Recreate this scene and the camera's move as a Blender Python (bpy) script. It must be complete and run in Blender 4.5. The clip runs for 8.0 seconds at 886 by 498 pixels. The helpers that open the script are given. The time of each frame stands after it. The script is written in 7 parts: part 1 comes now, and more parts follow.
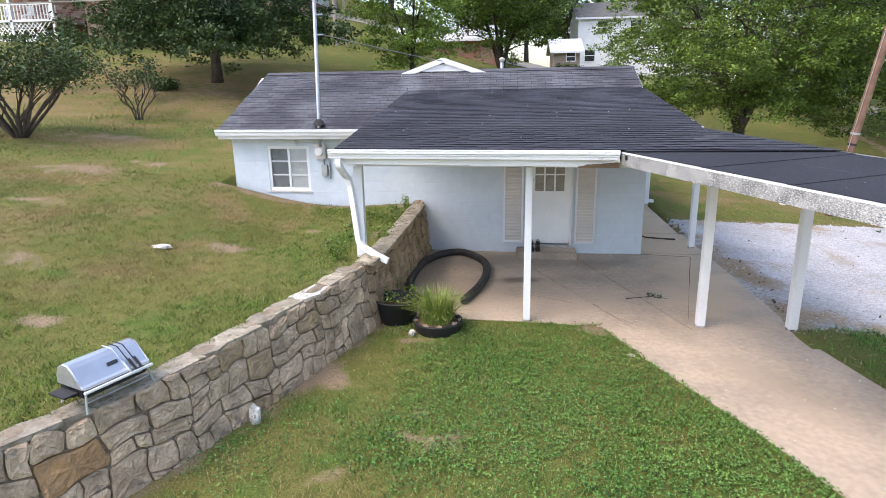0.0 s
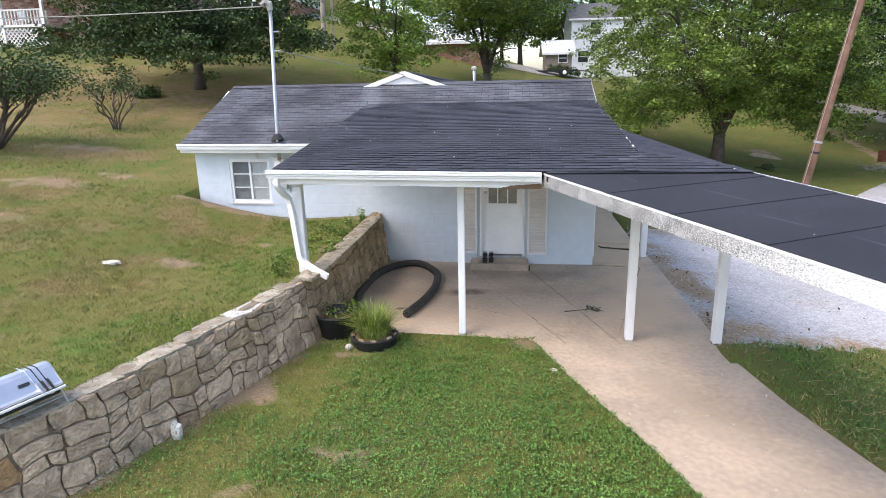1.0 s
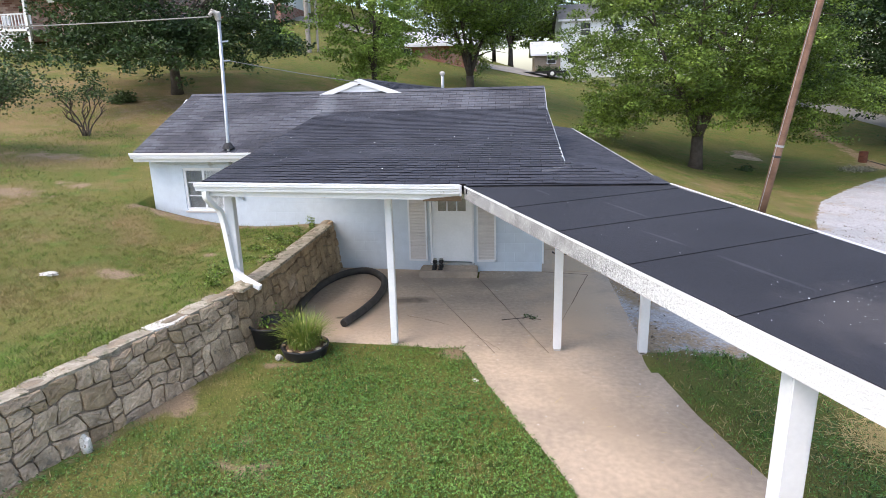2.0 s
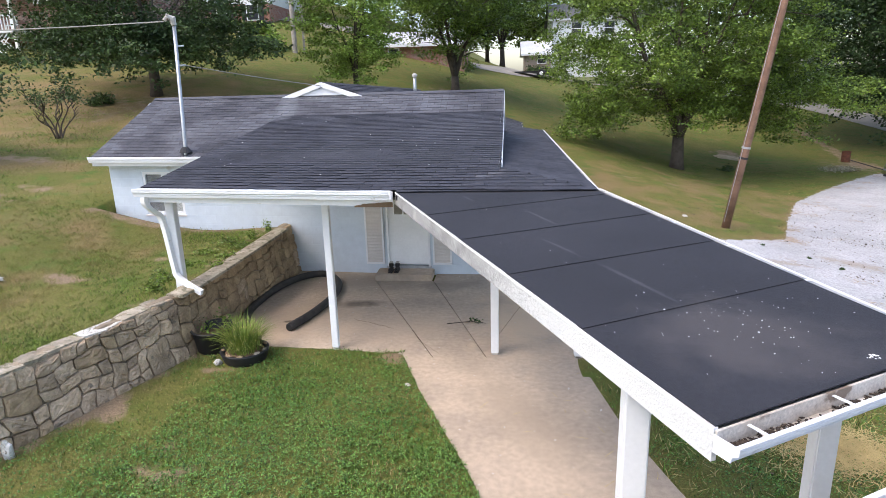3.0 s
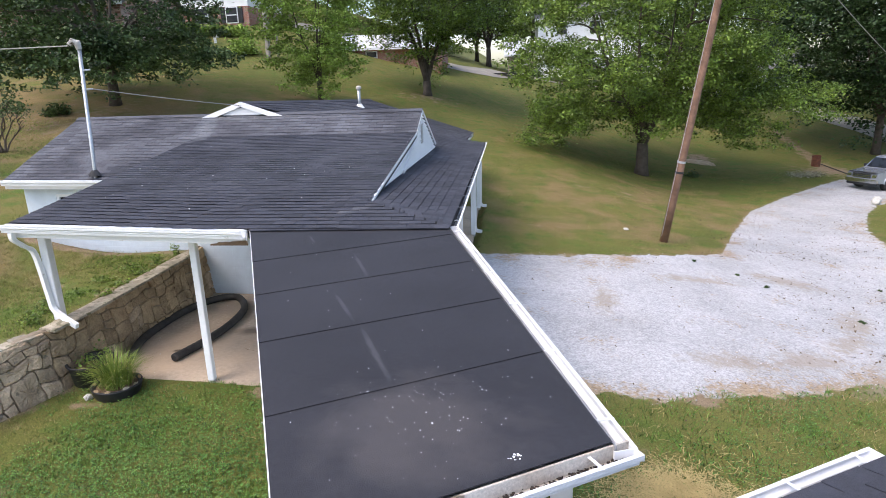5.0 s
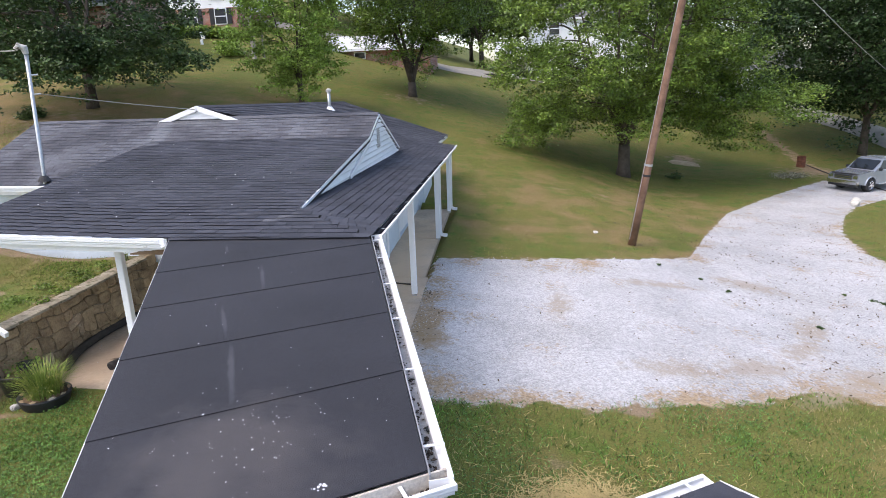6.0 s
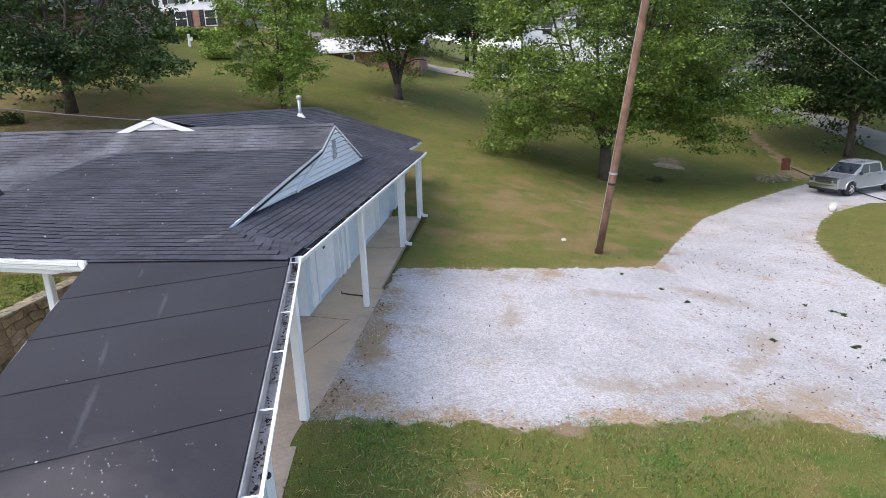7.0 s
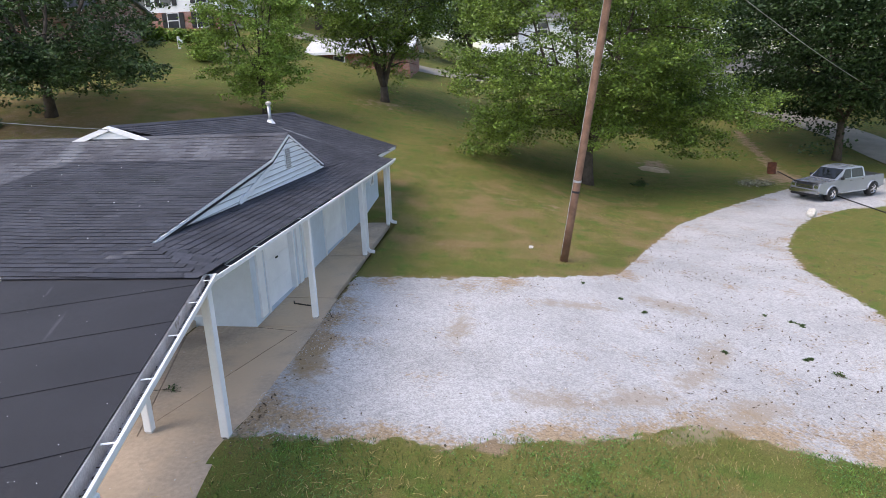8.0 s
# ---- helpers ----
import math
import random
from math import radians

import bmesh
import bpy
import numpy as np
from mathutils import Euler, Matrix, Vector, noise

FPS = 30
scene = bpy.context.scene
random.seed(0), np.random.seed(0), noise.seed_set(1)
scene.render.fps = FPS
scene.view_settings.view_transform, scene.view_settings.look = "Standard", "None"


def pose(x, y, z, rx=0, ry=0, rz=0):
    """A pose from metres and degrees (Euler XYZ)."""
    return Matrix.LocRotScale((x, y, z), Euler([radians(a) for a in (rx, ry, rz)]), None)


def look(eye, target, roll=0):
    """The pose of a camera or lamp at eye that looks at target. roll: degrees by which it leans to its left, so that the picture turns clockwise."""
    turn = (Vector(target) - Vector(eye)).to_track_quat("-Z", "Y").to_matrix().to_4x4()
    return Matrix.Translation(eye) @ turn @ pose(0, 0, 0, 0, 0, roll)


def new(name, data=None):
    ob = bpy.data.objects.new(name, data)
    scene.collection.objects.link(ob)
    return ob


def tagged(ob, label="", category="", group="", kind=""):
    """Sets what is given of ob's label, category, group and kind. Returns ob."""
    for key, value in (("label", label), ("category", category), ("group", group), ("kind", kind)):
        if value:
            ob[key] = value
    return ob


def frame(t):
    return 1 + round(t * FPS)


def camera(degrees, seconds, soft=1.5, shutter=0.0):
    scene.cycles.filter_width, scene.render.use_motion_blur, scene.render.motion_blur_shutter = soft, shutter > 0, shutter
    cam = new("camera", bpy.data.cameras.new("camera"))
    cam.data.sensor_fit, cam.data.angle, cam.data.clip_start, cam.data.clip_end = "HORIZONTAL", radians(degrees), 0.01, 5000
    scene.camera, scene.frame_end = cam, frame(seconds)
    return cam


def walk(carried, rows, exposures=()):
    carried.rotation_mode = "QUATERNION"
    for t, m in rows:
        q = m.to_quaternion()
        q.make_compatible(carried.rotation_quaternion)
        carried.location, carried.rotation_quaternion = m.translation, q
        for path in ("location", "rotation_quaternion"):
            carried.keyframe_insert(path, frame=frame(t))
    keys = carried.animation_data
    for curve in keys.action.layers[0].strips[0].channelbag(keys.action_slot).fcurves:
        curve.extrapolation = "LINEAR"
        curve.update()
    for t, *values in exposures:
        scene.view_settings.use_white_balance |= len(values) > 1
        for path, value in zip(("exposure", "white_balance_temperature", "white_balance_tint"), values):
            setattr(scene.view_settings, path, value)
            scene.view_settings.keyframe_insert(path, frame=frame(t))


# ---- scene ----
cam = camera(72.0, 8.0, soft=0.4)
PATH = [
    (0, (1.822, -0.321, 3.388), (1.616, 1.6, 2.869), -1.0),
    (0.5, (2.345, -0.423, 3.575), (2.133, 1.497, 3.054), -1.1),
    (1, (2.817, -0.416, 3.695), (2.603, 1.502, 3.172), -1.2),
    (1.5, (3.349, -0.38, 3.778), (3.136, 1.539, 3.254), -1.3),
    (2.8, (4.599, -0.283, 3.915), (4.382, 1.635, 3.391), -1.7),
    (3, (4.773, -0.274, 3.923), (4.56, 1.643, 3.396), -1.6),
    (3.5, (5.23, -0.215, 3.958), (5.017, 1.702, 3.426), -1.6),
    (4, (5.685, -0.127, 4.11), (5.473, 1.788, 3.575), -1.6),
    (4.5, (6.229, -0.049, 4.297), (6.011, 1.865, 3.758), -1.8),
    (4.7, (6.446, 0.006, 4.354), (6.224, 1.919, 3.815), -1.8),
    (5.8, (7.48, 0.34, 4.43), (7.258, 2.253, 3.89), -2.0),
    (6, (7.74, 0.365, 4.446), (7.512, 2.278, 3.906), -2.0),
    (6.5, (8.256, 0.477, 4.568), (8.025, 2.388, 4.026), -2.0),
    (7, (8.806, 0.58, 4.709), (8.57, 2.489, 4.162), -2.1),
    (7.5, (9.391, 0.726, 4.799), (9.146, 2.634, 4.249), -2.2),
    (8, (9.965, 0.836, 4.89), (9.714, 2.742, 4.341), -2.1),
]
walk(cam, [(t, look(eye, target, roll)) for t, eye, target, roll in PATH], [(0.0, 1.14, 6850, 13), (4.0, 1.05, 6850, 13), (6.0, 1.05, 6900, 13), (8.0, 0.86, 6900, 13)])

# ---- light: a bright hazy sky with a soft, high sun ----
SUN_DIR = Vector((-0.44, -0.33, 0.82)).normalized()          # towards the sun
world = bpy.data.worlds.new("sky")
scene.world = world
world.use_nodes = True
wn = world.node_tree.nodes
sky = wn.new("ShaderNodeTexSky")
sky.sky_type, sky.sun_disc = "NISHITA", False
sky.sun_elevation = math.asin(SUN_DIR.z)
sky.sun_rotation = math.atan2(SUN_DIR.x, SUN_DIR.y)
sky.air_density, sky.dust_density, sky.ozone_density = 1.0, 2.4, 1.0
wn["Background"].inputs["Strength"].default_value = 0.20
world.node_tree.links.new(sky.outputs[0], wn["Background"].inputs["Color"])
sun_data = bpy.data.lights.new("sun", "SUN")
sun_data.energy, sun_data.angle, sun_data.color = 0.58, radians(36), (1.0, 0.98, 0.96)
sun = new("sun", sun_data)
sun.matrix_world = look(SUN_DIR * 60, (0, 0, 0))


# ---- materials ----
def mat(name, c1, c2, scale=3.0, rough=0.8, bump=0.15, fine=60.0, metal=0.0, vary=0.0, island=False, spots=None, spot_scale=12.0, spot_at=0.62, spec=0.35, grain=0.19, mid=0.0):
    """A surface with two colours in broad patches, optional mottling of middle size (mid), a fine grain, relief, optional spots of a third colour,
    and optional brightness that differs from piece to piece."""
    m = bpy.data.materials.new(name)
    m.use_nodes = True
    n, l = m.node_tree.nodes, m.node_tree.links
    b = n["Principled BSDF"]
    b.inputs["Roughness"].default_value, b.inputs["Metallic"].default_value = rough, metal
    b.inputs["Specular IOR Level"].default_value = spec
    co = n.new("ShaderNodeTexCoord")

    def noise_of(s, detail=4.0):
        t = n.new("ShaderNodeTexNoise")
        t.inputs["Scale"].default_value, t.inputs["Detail"].default_value = s, detail
        l.new(co.outputs["Object"], t.inputs["Vector"])
        return t

    def mix(a, b2, fac, mode="MIX"):
        x = n.new("ShaderNodeMix")
        x.data_type, x.blend_type = "RGBA", mode
        for sock, v in ((x.inputs[0], fac), (x.inputs[6], a), (x.inputs[7], b2)):
            if hasattr(v, "is_linked"):
                l.new(v, sock)
            elif isinstance(v, (int, float)):
                sock.default_value = v
            else:
                sock.default_value = (*v, 1)
        return x.outputs[2]

    def ramp(v, lo, hi):
        r = n.new("ShaderNodeMapRange")
        r.inputs[1].default_value, r.inputs[2].default_value = lo, hi
        l.new(v, r.inputs[0])
        return r.outputs[0]

    big, small = noise_of(scale), noise_of(fine, 3.0)
    col = mix(c1, c2, ramp(big.outputs[0], 0.36, 0.64))
    g = n.new("ShaderNodeMapRange")
    g.inputs[1].default_value, g.inputs[2].default_value, g.inputs[3].default_value, g.inputs[4].default_value = 0.25, 0.75, 1 - grain, 1 + grain
    l.new(small.outputs[0], g.inputs[0])
    gray = n.new("ShaderNodeCombineColor")
    for i in range(3):
        l.new(g.outputs[0], gray.inputs[i])
    col = mix(col, gray.outputs[0], 1.0, "MULTIPLY")
    if mid:
        q = n.new("ShaderNodeMapRange")
        for i, v in enumerate((0.3, 0.7, 1 - mid, 1 + mid)):
            q.inputs[i + 1].default_value = v
        l.new(noise_of(fine / 9, 6.0).outputs[0], q.inputs[0])
        gq = n.new("ShaderNodeCombineColor")
        for i in range(3):
            l.new(q.outputs[0], gq.inputs[i])
        col = mix(col, gq.outputs[0], 1.0, "MULTIPLY")
    if spots:
        s = noise_of(spot_scale, 5.0)
        col = mix(col, spots, ramp(s.outputs[0], spot_at, spot_at + 0.06))
    if vary:
        src = n.new("ShaderNodeNewGeometry").outputs["Random Per Island"] if island else n.new("ShaderNodeObjectInfo").outputs["Random"]
        v = n.new("ShaderNodeMapRange")
        v.inputs[3].default_value, v.inputs[4].default_value = 1 - vary, 1 + vary
        l.new(src, v.inputs[0])
        gv = n.new("ShaderNodeCombineColor")
        for i in range(3):
            l.new(v.outputs[0], gv.inputs[i])
        col = mix(col, gv.outputs[0], 1.0, "MULTIPLY")
    l.new(col, b.inputs["Base Color"])
    if bump:
        bp = n.new("ShaderNodeBump")
        bp.inputs["Strength"].default_value, bp.inputs["Distance"].default_value = bump, 0.02
        l.new(small.outputs[0], bp.inputs["Height"])
        l.new(bp.outputs[0], b.inputs["Normal"])
    return m


M = {}
M["shingle"] = mat("asphalt_shingle", (0.039, 0.041, 0.053), (0.061, 0.064, 0.079), 0.7, 0.85, 0.5, 220, vary=0.24, island=True, mid=0.12)
M["shingle_piece"] = mat("asphalt_shingle_piece", (0.039, 0.041, 0.053), (0.061, 0.064, 0.079), 0.7, 0.85, 0.5, 220, vary=0.24, mid=0.12)
M["shingle_old"] = mat("weathered_shingle", (0.062, 0.063, 0.075), (0.125, 0.128, 0.146), 0.9, 0.9, 0.5, 220, vary=0.22, island=True, mid=0.16)
M["roll"] = mat("roll_roofing", (0.024, 0.022, 0.026), (0.036, 0.034, 0.039), 0.9, 0.88, 0.3, 260)
M["white"] = mat("white_paint", (0.84, 0.85, 0.87), (0.76, 0.77, 0.79), 1.3, 0.45, 0.05, 25, spots=(0.50, 0.48, 0.44), spot_scale=5, spot_at=0.72, grain=0.03)
M["gutter_back"] = mat("grey_gutter_metal", (0.38, 0.38, 0.385), (0.25, 0.245, 0.24), 4.0, 0.55, 0.1, 60, spots=(0.18, 0.16, 0.14), spot_scale=5, spot_at=0.64)
M["stained"] = mat("stained_gutter_paint", (0.62, 0.58, 0.52), (0.48, 0.41, 0.34), 4.0, 0.6, 0.2, 60, spots=(0.22, 0.17, 0.13), spot_scale=6, spot_at=0.62)
# near-black that draws the shade lines between siding boards; also on the mast flashing
M["backing"] = mat("dark_lap_shade", (0.05, 0.05, 0.052), (0.035, 0.035, 0.037), 4.0, 0.85, 0.1, 60)
# ceiling out of view; grey is set to cut bounced light under the roofs
M["porch_ceiling"] = mat("bounce_cutting_boards", (0.40, 0.39, 0.37), (0.30, 0.29, 0.275), 2.0, 0.8, 0.1, 40)
M["lid_steel"] = mat("polished_lid_steel", (0.62, 0.64, 0.68), (0.55, 0.57, 0.61), 5.0, 0.27, 0, 120, metal=0.7, grain=0.02)
M["gutter_in"] = mat("weathered_gutter_metal", (0.55, 0.53, 0.50), (0.38, 0.36, 0.33), 5.0, 0.6, 0.2, 60, spots=(0.12, 0.10, 0.08), spot_scale=7, spot_at=0.60)
M["concrete"] = mat("tan_concrete", (0.54, 0.435, 0.335), (0.40, 0.325, 0.255), 0.9, 0.9, 0.25, 120, spots=(0.31, 0.245, 0.185), spot_scale=1.3, spot_at=0.70, grain=0.16, mid=0.12)
M["soil"] = mat("soil", (0.16, 0.105, 0.065), (0.11, 0.075, 0.045), 3.0, 0.95, 0.5, 50)
M["black"] = mat("black_plastic", (0.018, 0.018, 0.02), (0.03, 0.03, 0.032), 4.0, 0.5, 0.1, 60)
M["hose"] = mat("black_drain_pipe", (0.03, 0.028, 0.027), (0.055, 0.05, 0.046), 6.0, 0.6, 0.1, 60)
M["steel"] = mat("brushed_steel", (0.62, 0.63, 0.65), (0.52, 0.53, 0.55), 6.0, 0.28, 0.03, 120, metal=1.0)
M["galv"] = mat("galvanised_steel", (0.50, 0.52, 0.54), (0.40, 0.42, 0.44), 8.0, 0.45, 0.05, 80, metal=0.7)
M["mortar"] = mat("mortar", (0.31, 0.25, 0.18), (0.20, 0.16, 0.115), 4.0, 0.95, 0.6, 60, mid=0.2)
M["stone"] = mat("grey_tan_stone", (0.53, 0.405, 0.285), (0.37, 0.275, 0.188), 5.5, 0.92, 1.0, 34, vary=0.2, spots=(0.26, 0.21, 0.155), spot_scale=8, spot_at=0.62, mid=0.22)
M["chalk"] = mat("chalky_white_stone", (0.70, 0.68, 0.64), (0.52, 0.49, 0.44), 14, 0.9, 0.5, 60, spots=(0.28, 0.24, 0.19), spot_scale=18, spot_at=0.60)
M["stone_cap"] = mat("weathered_cap_stone", (0.40, 0.35, 0.275), (0.26, 0.225, 0.17), 6.0, 0.95, 0.8, 30, vary=0.15, spots=(0.18, 0.165, 0.11), spot_scale=9, spot_at=0.56, mid=0.2)
M["stone_brown"] = mat("brown_stone", (0.43, 0.315, 0.195), (0.30, 0.215, 0.135), 4.2, 0.92, 0.9, 34, vary=0.22, mid=0.2)
M["stone_rust"] = mat("rust_stone", (0.42, 0.25, 0.12), (0.33, 0.205, 0.115), 4.0, 0.92, 0.9, 34, mid=0.2)
M["clover_leaf"] = mat("clover_leaves", (0.070, 0.17, 0.034), (0.115, 0.22, 0.048), 0.9, 0.6, 0, 30, vary=0.75, island=True)
M["cream"] = mat("cream_paint", (0.70, 0.66, 0.63), (0.62, 0.585, 0.56), 2.0, 0.6, 0.05, 25, grain=0.04)
M["straw"] = mat("dry_straw", (0.58, 0.45, 0.20), (0.46, 0.35, 0.15), 4.0, 0.85, 0, 30)
M["leaf"] = mat("maple_leaves", (0.095, 0.160, 0.028), (0.175, 0.255, 0.046), 0.5, 0.4, 0, 12, vary=0.65, island=True)
M["leaf_light"] = mat("light_green_leaves", (0.18, 0.29, 0.05), (0.27, 0.38, 0.08), 0.5, 0.6, 0, 12, vary=0.5, island=True)
M["leaf_dark"] = mat("oak_leaves", (0.036, 0.070, 0.022), (0.066, 0.108, 0.034), 0.5, 0.5, 0, 12, vary=0.6, island=True)


def leafy(m, share=0.18):
    """Lets some light through the leaves."""
    n, l = m.node_tree.nodes, m.node_tree.links
    b, t, x = n["Principled BSDF"], n.new("ShaderNodeBsdfTranslucent"), n.new("ShaderNodeMixShader")
    l.new(b.inputs["Base Color"].links[0].from_socket, t.inputs["Color"])
    x.inputs[0].default_value = share
    l.new(b.outputs[0], x.inputs[1]), l.new(t.outputs[0], x.inputs[2])
    l.new(x.outputs[0], n["Material Output"].inputs["Surface"])


for key in ("leaf", "leaf_light", "leaf_dark"):
    leafy(M[key])
M["leaf_deep"] = mat("deep_green_leaves", (0.026, 0.056, 0.018), (0.046, 0.084, 0.026), 0.5, 0.5, 0, 12, vary=0.5, island=True)
leafy(M["leaf_deep"], 0.2)
M["bark"] = mat("bark", (0.10, 0.082, 0.066), (0.065, 0.052, 0.042), 5.0, 0.95, 0.8, 25)
M["pole"] = mat("creosoted_pole", (0.25, 0.145, 0.10), (0.17, 0.098, 0.066), 3.0, 0.85, 0.4, 40, mid=0.2)
M["glass"] = mat("window_glass", (0.03, 0.035, 0.04), (0.045, 0.05, 0.055), 2.0, 0.06, 0, 20, spec=0.6)
M["litter"] = mat("dark_leaf_litter", (0.06, 0.045, 0.035), (0.03, 0.024, 0.02), 6.0, 0.95, 0.2, 40)
M["door_curtain"] = mat("beige_door_curtain", (0.34, 0.32, 0.28), (0.26, 0.245, 0.215), 5.0, 0.25, 0, 30, spec=0.5)
M["sheer"] = mat("grey_net_curtain", (0.36, 0.375, 0.395), (0.28, 0.29, 0.31), 6.0, 0.9, 0.1, 40)
M["cloth"] = mat("white_curtain", (0.84, 0.84, 0.84), (0.76, 0.76, 0.77), 6.0, 0.9, 0.1, 40)
M["brick"] = mat("red_brick", (0.33, 0.12, 0.075), (0.25, 0.095, 0.06), 3.0, 0.9, 0.3, 20)
M["siding"] = mat("white_siding", (0.88, 0.89, 0.90), (0.80, 0.81, 0.82), 1.5, 0.5, 0.04, 25, grain=0.03)
M["asphalt"] = mat("grey_road", (0.31, 0.285, 0.245), (0.25, 0.23, 0.20), 1.0, 0.9, 0.2, 40)
M["dark"] = mat("dark_void", (0.02, 0.02, 0.02), (0.03, 0.03, 0.03), 2.0, 0.8, 0, 30)


def block_paint():
    """Pale blue paint over concrete blocks: shallow joints show through."""
    m = mat("painted_block", (0.63, 0.70, 0.77), (0.565, 0.635, 0.705), 0.8, 0.75, 0.0, 60, spots=(0.45, 0.48, 0.50), spot_scale=1.4, spot_at=0.70, grain=0.05, mid=0.04)
    n, l = m.node_tree.nodes, m.node_tree.links
    geo = n.new("ShaderNodeNewGeometry")
    sp, cb, ad = n.new("ShaderNodeSeparateXYZ"), n.new("ShaderNodeCombineXYZ"), n.new("ShaderNodeMath")
    l.new(geo.outputs["Position"], sp.inputs[0])
    l.new(sp.outputs[0], ad.inputs[0]), l.new(sp.outputs[1], ad.inputs[1])
    l.new(ad.outputs[0], cb.inputs[0]), l.new(sp.outputs[2], cb.inputs[1])
    br = n.new("ShaderNodeTexBrick")
    for key, v in (("Scale", 1.0), ("Mortar Size", 0.010), ("Mortar Smooth", 0.5), ("Brick Width", 0.41), ("Row Height", 0.205)):
        br.inputs[key].default_value = v
    l.new(cb.outputs[0], br.inputs["Vector"])
    bp = n.new("ShaderNodeBump")
    bp.invert = True
    bp.inputs["Strength"].default_value, bp.inputs["Distance"].default_value = 0.26, 0.010
    l.new(br.outputs["Fac"], bp.inputs["Height"])
    l.new(bp.outputs[0], n["Principled BSDF"].inputs["Normal"])
    return m


M["block"] = block_paint()


def peeling_paint():
    """White paint that has flaked off a grey board in long strips."""
    m = mat("peeling_white_paint", (0.17, 0.17, 0.17), (0.34, 0.335, 0.33), 5.0, 0.8, 0.5, 60, mid=0.25)
    n, l = m.node_tree.nodes, m.node_tree.links
    b = n["Principled BSDF"]
    old = b.inputs["Base Color"].links[0].from_socket
    geo, mp, ns = n.new("ShaderNodeNewGeometry"), n.new("ShaderNodeMapping"), n.new("ShaderNodeTexNoise")
    mp.inputs["Rotation"].default_value = (0, 0, radians(66.6))
    mp.inputs["Scale"].default_value = (11.0, 60.0, 90.0)
    l.new(geo.outputs["Position"], mp.inputs[0]), l.new(mp.outputs[0], ns.inputs["Vector"])
    ns.inputs["Scale"].default_value, ns.inputs["Detail"].default_value = 1.0, 8.0
    r, x = n.new("ShaderNodeMapRange"), n.new("ShaderNodeMix")
    r.inputs[1].default_value, r.inputs[2].default_value = 0.44, 0.74
    x.data_type = "RGBA"
    # whole paint at the open end, bare board at the house end
    pos, hold, both = n.new("ShaderNodeSeparateXYZ"), n.new("ShaderNodeMapRange"), n.new("ShaderNodeMath")
    l.new(geo.outputs["Position"], pos.inputs[0]), l.new(pos.outputs[1], hold.inputs[0])
    for i, q in enumerate((5.0, 3.1, -0.03, 0.40)):
        hold.inputs[i + 1].default_value = q
    l.new(ns.outputs[0], both.inputs[0]), l.new(hold.outputs[0], both.inputs[1])
    l.new(both.outputs[0], r.inputs[0]), l.new(r.outputs[0], x.inputs[0]), l.new(old, x.inputs[6])
    x.inputs[7].default_value = (0.66, 0.66, 0.66, 1)
    l.new(x.outputs[2], b.inputs["Base Color"])
    return m


M["peeling"] = peeling_paint()


def stain_or_light(m, at, size, colour, most, wobble=0.5, fine=5.0):
    """A soft-edged mark of its own shape on a surface: dust, damp, a drag mark, or painted light and shade. at: centre,
    size: half-widths, turned about z.
    """
    n, l = m.node_tree.nodes, m.node_tree.links
    b = n["Principled BSDF"]
    old = b.inputs["Base Color"].links[0].from_socket
    geo = n.new("ShaderNodeNewGeometry")
    mp = n.new("ShaderNodeMapping")
    mp.vector_type = "TEXTURE"
    mp.inputs["Location"].default_value = at[:3]
    mp.inputs["Rotation"].default_value = (0, 0, radians(at[3] if len(at) > 3 else 0))
    mp.inputs["Scale"].default_value = (size[0], size[1], 4.0)
    l.new(geo.outputs["Position"], mp.inputs[0])
    ln = n.new("ShaderNodeVectorMath")
    ln.operation = "LENGTH"
    l.new(mp.outputs[0], ln.inputs[0])
    ns = n.new("ShaderNodeTexNoise")
    ns.inputs["Scale"].default_value, ns.inputs["Detail"].default_value = fine, 6.0
    l.new(geo.outputs["Position"], ns.inputs["Vector"])
    ma = n.new("ShaderNodeMath")
    ma.operation = "MULTIPLY_ADD"
    l.new(ns.outputs[0], ma.inputs[0])
    ma.inputs[1].default_value = wobble * 2
    l.new(ln.outputs["Value"], ma.inputs[2])
    r = n.new("ShaderNodeMapRange")
    for i, q in enumerate((0.35 + wobble, 1.0 + wobble, most, 0.0)):
        r.inputs[i + 1].default_value = q
    l.new(ma.outputs[0], r.inputs[0])
    x = n.new("ShaderNodeMix")
    x.data_type = "RGBA"
    l.new(r.outputs[0], x.inputs[0]), l.new(old, x.inputs[6])
    x.inputs[7].default_value = (*colour, 1)
    l.new(x.outputs[2], b.inputs["Base Color"])


M["roll_way"] = mat("granulated_roll_roofing", (0.0145, 0.0142, 0.0188), (0.0230, 0.0226, 0.0285), 0.9, 0.75, 0.35, 260, grain=0.4, spec=0.5, mid=0.14)
# pale patch stands in for the roofing's sheen, painted into the colour
stain_or_light(M["roll_way"], (6.15, 3.25, 2.5, 20), (0.75, 0.65), (0.105, 0.092, 0.088), 0.42, 0.7, 3.5)
stain_or_light(M["roll_way"], (4.27, 7.20, 2.5, -63), (0.22, 0.022), (0.09, 0.09, 0.10), 0.5, 0.5, 6)
stain_or_light(M["roll_way"], (5.11, 6.24, 2.5, -66.7), (0.44, 0.028), (0.09, 0.09, 0.10), 0.55, 0.5, 6)
stain_or_light(M["roll_way"], (5.23, 5.08, 2.5, -62), (0.42, 0.026), (0.09, 0.09, 0.10), 0.5, 0.5, 6)
stain_or_light(M["roll_way"], (5.71, 4.18, 2.5, -65), (0.56, 0.030), (0.09, 0.09, 0.10), 0.45, 0.6, 6)
